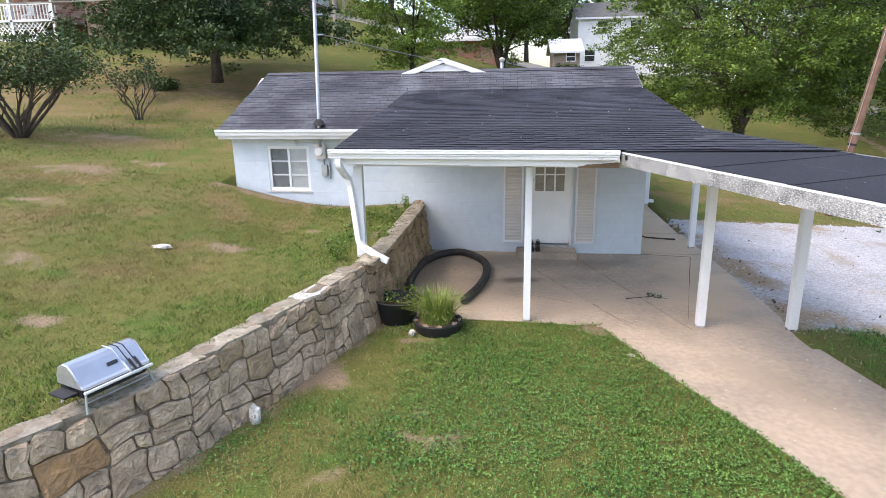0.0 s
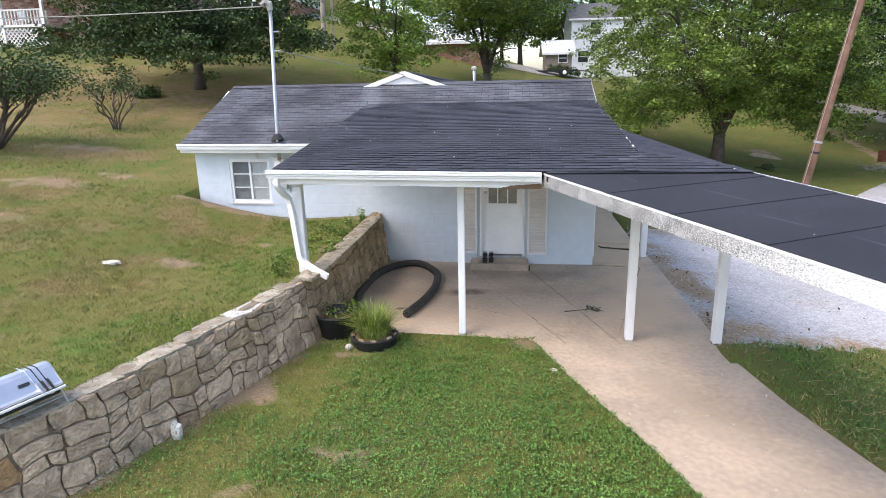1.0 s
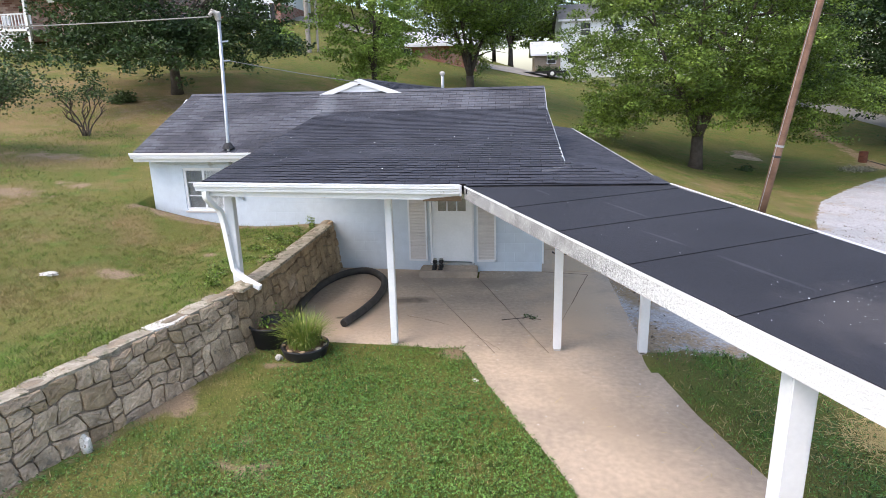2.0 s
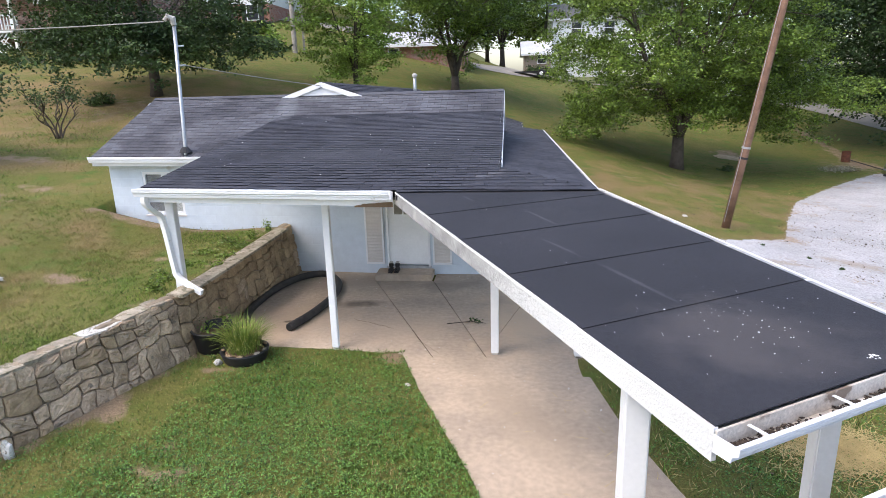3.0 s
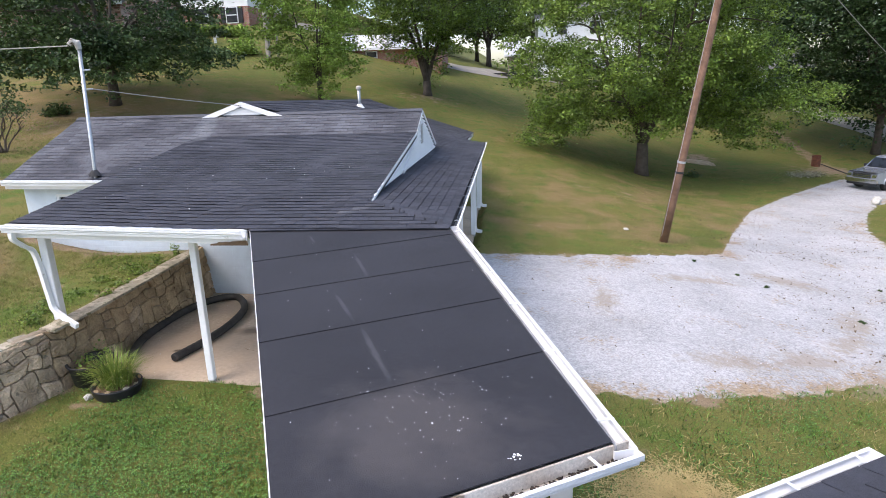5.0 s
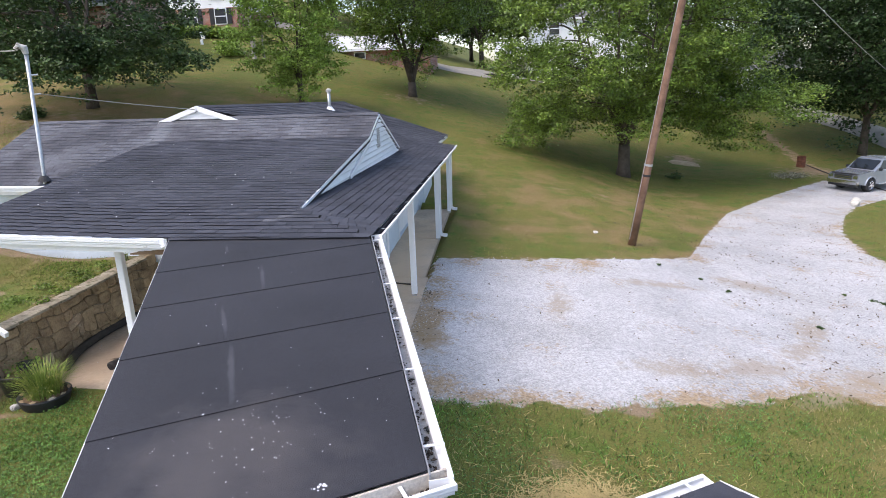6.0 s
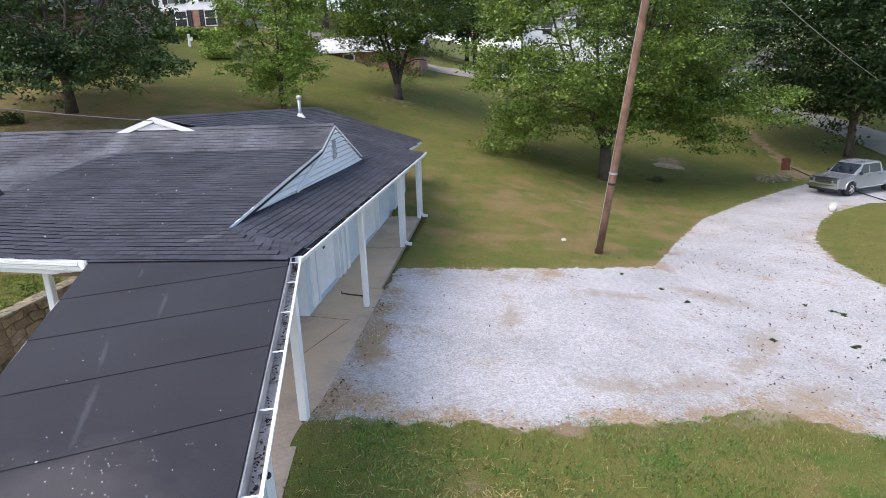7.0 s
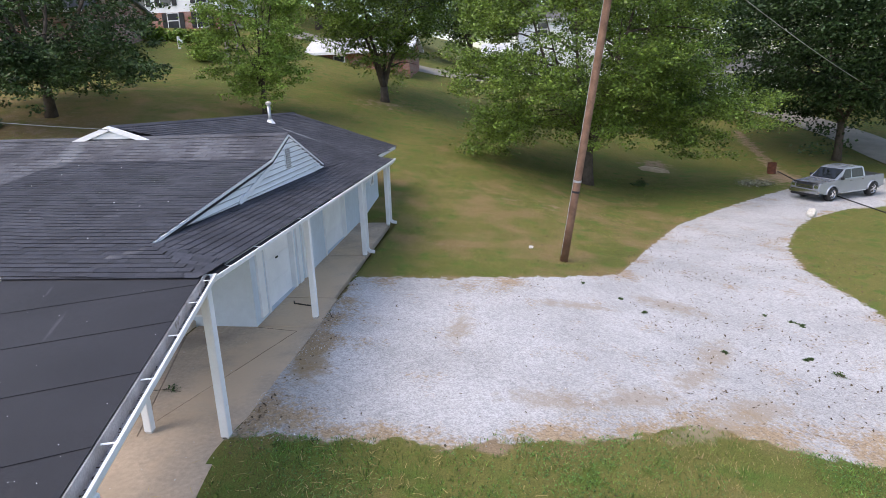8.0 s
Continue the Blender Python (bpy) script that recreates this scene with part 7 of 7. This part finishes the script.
v = np.stack([np.stack([x + s * (c[0] * np.cos(rot) - c[1] * np.sin(rot)), y + s * (c[0] * np.sin(rot) + c[1] * np.cos(rot)), z + s * c[2]], 1) for c in tet], 1)
tri = np.concatenate([v[:, (0, 1, 2)], v[:, (0, 2, 3)], v[:, (0, 3, 1)]])
M["pebble"] = mat("crushed_stone", (0.62, 0.62, 0.62), (0.42, 0.40, 0.37), 9, 0.9, 0, 20, spots=(0.27, 0.23, 0.19), spot_scale=11, spot_at=0.62)
solo("loose_gravel", raw_mesh("loose_gravel", tri, 3, M["pebble"]), None, "loose white crushed stone on the drive", "gravel", kind="stuff")
# fallen leaves and dark specks over drive, walk and lawn
g = np.random.default_rng(77)
n = 2600
x, y = g.uniform(5.0, 21, n), g.uniform(4.0, 24, n)
x[1200:], y[1200:] = 21 - 8.5 * g.random(n - 1200) ** 1.3, g.uniform(10.0, 24, n - 1200)
for k in range(46):
    a, b, m = 20 - 10.5 * g.random() ** 1.5, g.uniform(9, 21), int(g.integers(6, 20))
    i = k * 20
    x[i:i + m], y[i:i + m] = a + g.normal(size=m) * 0.30, b + g.normal(size=m) * 0.10
# litter blown against the edge of the concrete
for a, b, c, d, m in ((5.95, 8.7, 0.10, 0.35, 36), (6.0, 12.5, 0.10, 0.25, 22), (5.85, 14.4, 0.10, 0.3, 22), (6.3, 10.5, 0.25, 0.6, 20)):
    x, y = np.append(x, a + c * g.normal(size=m)), np.append(y, b + d * g.normal(size=m))
k = (gravel_edge(x, y) > 0) | ((x > walk_east(y)) & (y < 8)) | (y > 17)
x, y = x[k & ~on_slab(x, y)], y[k & ~on_slab(x, y)]
c = np.stack([x, y, height(x, y) + 0.02], 1)
q = leaf_cloud(c, 1, (0.01, 0.01, 0.004), 0.055, 78, 0.95)
M["dead_leaf"] = mat("dead_leaves", (0.16, 0.11, 0.06), (0.08, 0.06, 0.04), 3, 0.8, 0, 20, vary=0.4, island=True)
solo("fallen_leaves", raw_mesh("fallen_leaves", q, 4, M["dead_leaf"]), None, "scattered brown fallen leaves on drive and lawn", "leaves", kind="stuff")
c = np.stack([g.uniform(0.3, 6.4, 240), g.uniform(3.5, 11.8, 240), np.full(240, 0.012)], 1)
c = c[on_slab(c[:, 0], c[:, 1])]
solo("patio_litter", raw_mesh("patio_litter", leaf_cloud(c, 1, (0.01, 0.01, 0.002), 0.028, 79, 0.95), 4, M["chalk"]), None, "pale specks and dead leaves on the concrete", "litter", kind="stuff")
for k, (x, y) in enumerate(((16.62, 15.2), (16.45, 15.35), (16.29, 12.74), (16.03, 13.35), (15.9, 13.3), (14.26, 13.27), (15.95, 15.7), (12.93, 14.98), (12.49, 15.71), (11.61, 16.46))):
    bush(x, y, 0.13 if k < 3 else 0.07, 0.05, "leaf_shrub", 130 + k, "small green weed growing through the gravel", 0.05, 10, 7)

# ---- the far side: road, houses, vehicles ----
def ribbon(name, pts, width, material, label, category):
    ln = spline([(x, y, 0) for x, y in pts], 8)
    vs, fs = [], []
    for i, p in enumerate(ln):
        d = (ln[min(i + 1, len(ln) - 1)] - ln[max(i - 1, 0)]).normalized()
        s = Vector((-d.y, d.x, 0))
        for k in (-1, -0.5, 0, 0.5, 1):
            q = p + s * (k * width / 2)
            vs.append((q.x, q.y, float(height(q.x, q.y)) + 0.05 + 0.03 * (1 - abs(k))))
    for i in range(len(ln) - 1):
        for k in range(4):
            a = i * 5 + k
            fs.append((a, a + 1, a + 6, a + 5))
    return solo(name, (vs, fs), material, label, category, kind="structure")


ribbon("road", [(-30, 62), (-12, 57.5), (2.3, 57.0), (8, 61.5), (18, 63), (28.5, 59), (32.2, 48), (32.8, 39.5), (35, 26), (38, 8), (40, -20)], 3.3, M["asphalt"], "pale grey tarred road past the yards", "road")


def brickwork(name, c1, c2, mortar, w=0.22, h=0.075):
    m = mat(name, c1, c2, 3.0, 0.9, 0.2, 20)
    n, l = m.node_tree.nodes, m.node_tree.links
    geo = n.new("ShaderNodeNewGeometry")
    sp, cb, ad = n.new("ShaderNodeSeparateXYZ"), n.new("ShaderNodeCombineXYZ"), n.new("ShaderNodeMath")
    l.new(geo.outputs["Position"], sp.inputs[0])
    l.new(sp.outputs[0], ad.inputs[0]), l.new(sp.outputs[1], ad.inputs[1])
    l.new(ad.outputs[0], cb.inputs[0]), l.new(sp.outputs[2], cb.inputs[1])
    br = n.new("ShaderNodeTexBrick")
    for key, v in (("Scale", 1.0), ("Mortar Size", 0.012), ("Brick Width", w), ("Row Height", h)):
        br.inputs[key].default_value = v
    for key, v in (("Color1", c1), ("Color2", c2), ("Mortar", mortar)):
        br.inputs[key].default_value = (*v, 1)
    l.new(cb.outputs[0], br.inputs["Vector"])
    l.new(br.outputs["Color"], n["Principled BSDF"].inputs["Base Color"])
    return m


M["brick_red"] = brickwork("red_brickwork", (0.34, 0.12, 0.075), (0.26, 0.085, 0.055), (0.40, 0.34, 0.30))
M["brick_mixed"] = brickwork("mixed_brickwork", (0.52, 0.38, 0.33), (0.20, 0.085, 0.07), (0.36, 0.30, 0.27), 0.42, 0.15)
M["brick_tan"] = brickwork("tan_brickwork", (0.33, 0.25, 0.185), (0.27, 0.205, 0.15), (0.32, 0.28, 0.25))
M["metal_roof"] = mat("pale_metal_roof", (0.70, 0.71, 0.73), (0.60, 0.61, 0.63), 1.0, 0.4, 0.05, 30)
M["grey_roof"] = mat("grey_shingle_roof", (0.16, 0.155, 0.15), (0.12, 0.117, 0.113), 2.0, 0.9, 0.3, 40)
M["shutter"] = mat("black_shutter", (0.02, 0.022, 0.025), (0.03, 0.032, 0.035), 3, 0.6, 0, 30)


def far_house(x0, x1, y0, y1, z, storeys, roof_mat, label, windows=(), pitch=0.4, overhang=0.4, name="far_house"):
    """storeys: (height, material) from the ground up; windows: x, sill height, width, height, shutters on the south face."""
    h = thing(name, ((x0 + x1) / 2, (y0 + y1) / 2, z), label, "house")
    at = z
    for tall, m in storeys:
        part("wall", box(x0, x1, y0, y1, at - (0.8 if at == z else 0), at + tall), m, h)
        at += tall
    ym, rz = (y0 + y1) / 2, at + (y1 - y0) / 2 * pitch
    o = overhang
    part("roof", slab3([(x0 - o, y0 - o, at - o * pitch), (x1 + o, y0 - o, at - o * pitch), (x1 + o, ym, rz), (x0 - o, ym, rz)], 0.15), roof_mat, h)
    part("roof", slab3([(x0 - o, ym, rz), (x1 + o, ym, rz), (x1 + o, y1 + o, at - o * pitch), (x0 - o, y1 + o, at - o * pitch)], 0.15), roof_mat, h)
    part("fascia", box(x0 - o, x1 + o, y0 - o - 0.05, y0 - o, at - o * pitch - 0.2, at - o * pitch), M["white"], h)
    for xs in (x0, x1):
        bm = bmesh.new()
        v = [bm.verts.new(c) for c in ((xs - 0.05, y0, at), (xs - 0.05, y1, at), (xs - 0.05, ym, rz - 0.1), (xs + 0.05, y0, at), (xs + 0.05, y1, at), (xs + 0.05, ym, rz - 0.1))]
        for f in ((0, 1, 2), (5, 4, 3), (0, 3, 4, 1), (1, 4, 5, 2), (2, 5, 3, 0)):
            bm.faces.new([v[i] for i in f])
        part("gable", bm, storeys[-1][1], h)
    for wx, sill, ww, wh, sh in windows:
        w = part("window", box(wx - ww / 2 - 0.08, wx + ww / 2 + 0.08, y0 - 0.06, y0 - 0.002, z + sill - 0.08, z + sill + wh + 0.08), M["white"], h, "white-framed window")
        part("pane", box(wx - ww / 2, wx + ww / 2, y0 - 0.08, y0 - 0.062, z + sill, z + sill + wh), M["glass"], w)
        part("glazing_bar", box(wx - ww / 2, wx + ww / 2, y0 - 0.1, y0 - 0.082, z + sill + wh / 2 - 0.04, z + sill + wh / 2 + 0.04), M["white"], w)
        if sh:
            for s in (-1, 1):
                c = wx + s * (ww / 2 + 0.32)
                part("shutter", box(c - 0.2, c + 0.2, y0 - 0.09, y0 - 0.01, z + sill - 0.05, z + sill + wh + 0.05), M["shutter"], w, "black shutter")
    return h


far_house(-27.1, -19.5, 41.6, 50, 6.6, [(3.6, M["brick_mixed"])], M["grey_roof"], "brick house with mottled walls on the hill", [(-22.5, 1.2, 1.2, 1.3, False)])
deck = thing("deck", (-30.5, 40.5, 6.6), "raised wooden deck with white railing and lattice", "deck")
part("platform", box(-34.5, -28.2, 39.9, 43.8, 7.95, 8.1), M["white"], deck)
for x in (-34.4, -31.3, -28.28):
    part("post", box(x - 0.09, x + 0.09, 39.9, 40.08, 6.2, 10.9), M["white"], deck)
part("roof", slab3([(-35, 39.5, 10.8), (-27.6, 39.5, 10.8), (-27.6, 44.5, 11.6), (-35, 44.5, 11.6)], 0.2), M["grey_roof"], deck)
part("rail", box(-34.4, -28.3, 39.93, 40.0, 9.0, 9.09), M["white"], deck)
for k in range(26):
    x = -34.3 + k * 0.235
    part("baluster", box(x - 0.03, x + 0.03, 39.94, 39.99, 8.1, 9.0), M["white"], deck)
for k in range(24):
    x = -35.2 + k * 0.3
    for s in (-1, 1):
        a, b = (x, 6.65), (x + s * 1.25, 7.9)
        if -34.4 < a[0] < -28.3 and -34.4 < b[0] < -28.3:
            part("lattice_slat", sweep([(a[0], 39.97 + 0.01 * s, a[1]), (b[0], 39.97 + 0.01 * s, b[1])], [(-0.03, -0.008), (0.03, -0.008), (0.03, 0.008), (-0.03, 0.008)], up=(0, 1, 0)), M["white"], deck)
part("back_wall", box(-34.5, -27.1, 43.8, 44.0, 6.2, 11.0), M["brick_mixed"], deck)
# near-black panel in place of the shade inside an opening
part("skirt", box(-28.2, -27.1, 43.0, 43.15, 6.2, 8.4), M["dark"], deck, "dark shaded opening")
chair_m = M["siding"]
for k, x in enumerate((-32.6, -31.0, -29.4)):
    c = thing("patio_chair", (x, 41.2, 8.1), "white plastic patio chair on the deck", "chair", "deck chairs")
    part("seat", box(x - 0.28, x + 0.28, 40.95, 41.45, 8.48, 8.54, bevel=0.01), chair_m, c)
    part("backrest", box(x - 0.28, x + 0.28, 41.42, 41.5, 8.54, 9.15, bevel=0.02), chair_m, c)
    for sx in (-0.25, 0.25):
        for sy in (40.98, 41.44):
            part("leg", box(x + sx - 0.025, x + sx + 0.025, sy - 0.025, sy + 0.025, 8.1, 8.48), chair_m, c)
far_house(-25.5, -15.9, 54.4, 63, 8.35, [(2.6, M["brick_red"]), (2.7, M["siding"])], M["grey_roof"], "two-storey house, brick below and white above",
          [(-20.1, 1.3, 0.95, 1.2, True), (-17.4, 1.3, 0.95, 1.2, True), (-24.0, 1.3, 0.95, 1.2, True), (-20.6, 3.2, 0.95, 1.3, True), (-17.3, 3.3, 0.95, 1.3, True), (-23.0, 3.2, 0.95, 1.3, True)])
far_house(-7.0, 1.2, 51.0, 56.0, 4.9, [(2.2, M["brick_red"])], M["metal_roof"], "small brick outbuilding with a pale metal roof", [(-4.5, 0.8, 0.8, 0.9, False)])
far_house(6.4, 9.0, 65.0, 71, 4.75, [(1.9, M["brick_tan"])], M["metal_roof"], "low tan brick building with a white roof", [(8.1, 0.8, 0.8, 0.8, False)])
fh = far_house(9.8, 24.0, 75.0, 85, 4.9, [(2.9, M["siding"]), (2.9, M["siding"])], M["grey_roof"], "large white two-storey house with a garage", [(11.2, 0.9, 1.1, 1.2, False), (12.5, 3.9, 1.1, 1.3, False), (16.2, 3.9, 1.1, 1.3, False), (19.5, 3.9, 1.1, 1.3, False), (22, 0.9, 1.1, 1.3, False)])
part("garage_door", box(12.9, 15.6, 74.9, 75.0, 4.6, 7.1), M["white"], fh, "white garage door")
far_house(26.0, 36.0, 66.0, 74, 1.6, [(2.8, M["siding"])], M["grey_roof"], "white house half hidden by trees", [(28.5, 0.9, 1.1, 1.2, False), (32.5, 0.9, 1.1, 1.2, False)])
sign = thing("yard_marker", (-15.0, 45.6, 7.4), "white marker post on the hillside", "marker")
part("post", box(-15.08, -14.92, 45.5, 45.62, 7.2, 8.3), M["white"], sign)
part("plate", box(-14.92, -14.7, 45.5, 45.56, 7.8, 8.05), M["white"], sign)
M["old_wood"] = mat("grey_weathered_pole", (0.42, 0.38, 0.34), (0.33, 0.30, 0.27), 3, 0.85, 0.3, 30)
for x, y, w in ((-9.8, 42.4, 0.17), (-9.3, 42.9, 0.08)):
    z = float(height(x, y))
    solo("utility_pole", tube([(x, y, z - 0.3), (x + 0.05, y, z + 9.5)], [w, w * 0.75], 10), M["old_wood"], "grey weathered utility pole on the hill", "pole")

# flatbed trailer by the road
tz = float(height(7.75, 59.2)) + 0.05
tr = thing("trailer", (7.2, 59.2, tz), "small flat trailer with a white-hubbed wheel by the road", "trailer")
part("bed", box(4.8, 8.9, 58.4, 60.0, tz + 0.45, tz + 0.58), M["black"], tr)
part("tongue", tube([(8.9, 59.2, tz + 0.5), (10.2, 59.2, tz + 0.42)], 0.05, 6), M["black"], tr)
for y in (58.3, 60.1):
    w = part("wheel", turned(lathe([(0.20, -0.09), (0.33, -0.09), (0.36, -0.04), (0.36, 0.04), (0.33, 0.09), (0.20, 0.09)], (0, 0, 0), 18), pose(7.75, y, tz + 0.36, 90, 0, 0)), M["black"], tr)
    part("hub", turned(lathe([(0.20, -0.07), (0.18, 0.06), (0.05, 0.10)], (0, 0, 0), 14), pose(7.75, y - 0.03, tz + 0.36, 90, 0, 0)), M["white"], w, "white hub")

# silver pickup, nose towards the yard
M["truck_paint"] = mat("silver_car_paint", (0.42, 0.45, 0.50), (0.38, 0.41, 0.46), 1.0, 0.25, 0, 30, metal=0.6, spec=0.6, grain=0.04)
M["chrome"] = mat("chrome", (0.75, 0.76, 0.78), (0.7, 0.71, 0.73), 2, 0.12, 0, 30, metal=1.0)
M["tyre"] = mat("tyre_rubber", (0.02, 0.02, 0.02), (0.03, 0.03, 0.03), 6, 0.85, 0.2, 40)
M["tint"] = mat("tinted_car_glass", (0.010, 0.012, 0.014), (0.014, 0.017, 0.019), 2, 0.05, 0, 20, spec=0.4)
TC = (24.6, 30.9)
TZ = float(height(*TC)) + 0.02
TM = pose(TC[0], TC[1], TZ, 0, 0, math.degrees(math.atan2(-0.643, -0.766)) - 11.0) @ Matrix.Scale(0.75, 4)
truck = thing("pickup_truck", (TC[0], TC[1], TZ), "silver four-door pickup truck parked on the gravel drive", "truck")


def tpart(name, bm, material, label="", parent=None, smooth=False):
    return part(name, turned(bm, TM), material, parent or truck, label, smooth)


def side_profile(prof, y0, y1, tuck=0.0, bevel=0.04):
    """A body from its side outline (x, z), narrowed towards the top by tuck."""
    bm = bmesh.new()
    zs = [z for x, z in prof]
    lo, hi = min(zs), max(zs)
    f = lambda z: tuck * (z - lo) / (hi - lo)
    a = [bm.verts.new((x, y0 + f(z), z)) for x, z in prof]
    b = [bm.verts.new((x, y1 - f(z), z)) for x, z in prof]
    bm.faces.new(a), bm.faces.new(b[::-1])
    for i in range(len(prof)):
        j = (i + 1) % len(prof)
        bm.faces.new((a[j], a[i], b[i], b[j]))
    bmesh.ops.recalc_face_normals(bm, faces=bm.faces)
    bmesh.ops.bevel(bm, geom=bm.edges[:], offset=bevel, segments=2, affect="EDGES")
    return bm


def arch(cx, r, n=7):
    return [(cx + r * math.cos(math.pi * k / n), 0.42 + r * math.sin(math.pi * k / n)) for k in range(n + 1)]


front = [(2.86, 0.55), (2.88, 0.95), (2.75, 1.10), (1.55, 1.20), (1.35, 1.22), (-0.95, 1.24), (-2.80, 1.24), (-2.82, 0.55)]
body = front + [(-2.45, 0.46)] + arch(-1.85, 0.47)[::-1] + [(-1.2, 0.42), (1.2, 0.42)] + arch(1.72, 0.47)[::-1][0:] + [(2.4, 0.46)]
tpart("body", side_profile(body, -0.98, 0.98, 0.05, 0.03), M["truck_paint"])
tpart("cabin", side_profile([(1.40, 1.20), (0.62, 1.80), (0.35, 1.88), (-0.85, 1.88), (-1.02, 1.80), (-1.14, 1.20)], -0.92, 0.92, 0.16, 0.03), M["truck_paint"])
tpart("windscreen", turned(box(-0.42, 0.42, -0.74, 0.74, -0.012, 0.012, bevel=0.008), pose(1.02, 0, 1.525, 0, 37.6, 0)), M["tint"], "dark windscreen")
tpart("rear_window", turned(box(-0.2, 0.2, -0.62, 0.62, -0.01, 0.01), pose(-1.09, 0, 1.55, 0, 80, 0)), M["tint"])
for s in (-1, 1):
    for x0, x1, x2, x3 in ((1.02, 0.16, 0.16, 0.58), (0.08, -0.92, -0.86, 0.08)):
        bm = bmesh.new()
        pts = [(x0, s * 0.915, 1.27), (x1, s * 0.915, 1.27), (x2, s * 0.80, 1.78), (x3, s * 0.80, 1.78)]
        v = [bm.verts.new(p) for p in pts] + [bm.verts.new((p[0], p[1] - s * 0.03, p[2])) for p in pts]
        bm.faces.new(v[:4]), bm.faces.new(v[4:][::-1])
        for i in range(4):
            bm.faces.new((v[i], v[(i + 1) % 4], v[4 + (i + 1) % 4], v[4 + i]))
        tpart("side_window", bm, M["tint"], "dark side window")
    tpart("mirror", box(0.98, 1.12, s * 1.02 - 0.1, s * 1.02 + 0.1, 1.22, 1.40, bevel=0.03), M["shutter"], "dark door mirror")
    tpart("running_board", box(-1.15, 1.1, s * 0.98 - 0.06, s * 0.98 + 0.06, 0.40, 0.46, bevel=0.02), M["chrome"], "bright running board")
    tpart("headlight", box(2.70, 2.89, s * 0.76 - 0.17, s * 0.76 + 0.17, 0.80, 1.02, bevel=0.04), M["chrome"], "clear headlight")
    for x in (0.12, -0.9):
        tpart("door_handle", box(x, x + 0.16, s * 0.955 - 0.02, s * 0.955 + 0.02, 1.10, 1.14, bevel=0.008), M["shutter"])
    for x in (1.72, -1.85):
        w = tpart("wheel", turned(lathe([(0.24, -0.13), (0.36, -0.13), (0.40, -0.08), (0.40, 0.08), (0.36, 0.13), (0.24, 0.13)], (0, 0, 0), 24), pose(x, s * 0.87, 0.40, 90, 0, 0)), M["tyre"], smooth=True)
        tpart("rim", turned(lathe([(0.24, -0.06), (0.25, 0.10), (0.20, 0.07), (0.07, 0.08), (0.05, 0.11)], (0, 0, 0), 16), pose(x, s * 0.915, 0.40, 90 if s < 0 else -90, 0, 0)), M["chrome"], "five-spoke bright rim", w)
        for k in range(5):
            tpart("spoke", turned(box(-0.03, 0.03, 0.05, 0.23, 0.085, 0.115), pose(x, s * 0.915, 0.40, 90 if s < 0 else -90, 0, 0) @ pose(0, 0, 0, 0, 0, 72 * k)), M["chrome"], "", w)
        tpart("wheel_arch", tube([(x + 0.50 * math.cos(math.pi * k / 12), s * 0.975, 0.42 + 0.50 * math.sin(math.pi * k / 12)) for k in range(13)], 0.045, 8), M["truck_paint"], "flared silver wheel arch", smooth=True)
        tpart("wheel_well", turned(lathe([(0.02, -0.02), (0.47, -0.02), (0.47, 0.02), (0.02, 0.02)], (0, 0, 0), 20), pose(x, s * 0.72, 0.44, 90, 0, 0)), M["dark"], "dark wheel well")
tpart("grille", box(2.80, 2.90, -0.55, 0.55, 0.78, 1.04, bevel=0.02), M["shutter"], "dark grille")
for z in (0.85, 0.95):
    tpart("grille_bar", box(2.89, 2.92, -0.54, 0.54, z - 0.02, z + 0.02), M["chrome"])
tpart("front_bumper", box(2.78, 2.98, -0.97, 0.97, 0.50, 0.72, bevel=0.04), M["chrome"], "chrome bumper")
tpart("air_dam", box(2.72, 2.90, -0.9, 0.9, 0.34, 0.50, bevel=0.03), M["shutter"])
tpart("hood_shield", turned(box(-0.05, 0.05, -0.8, 0.8, -0.012, 0.012), pose(2.80, 0, 1.11, 0, 30, 0)), M["shutter"], "dark hood deflector")
tpart("bed_well", box(-2.7, -1.22, -0.78, 0.78, 1.20, 1.255), M["shutter"], "dark open load bed")
tpart("rear_bumper", box(-2.98, -2.8, -0.95, 0.95, 0.5, 0.68, bevel=0.03), M["chrome"])
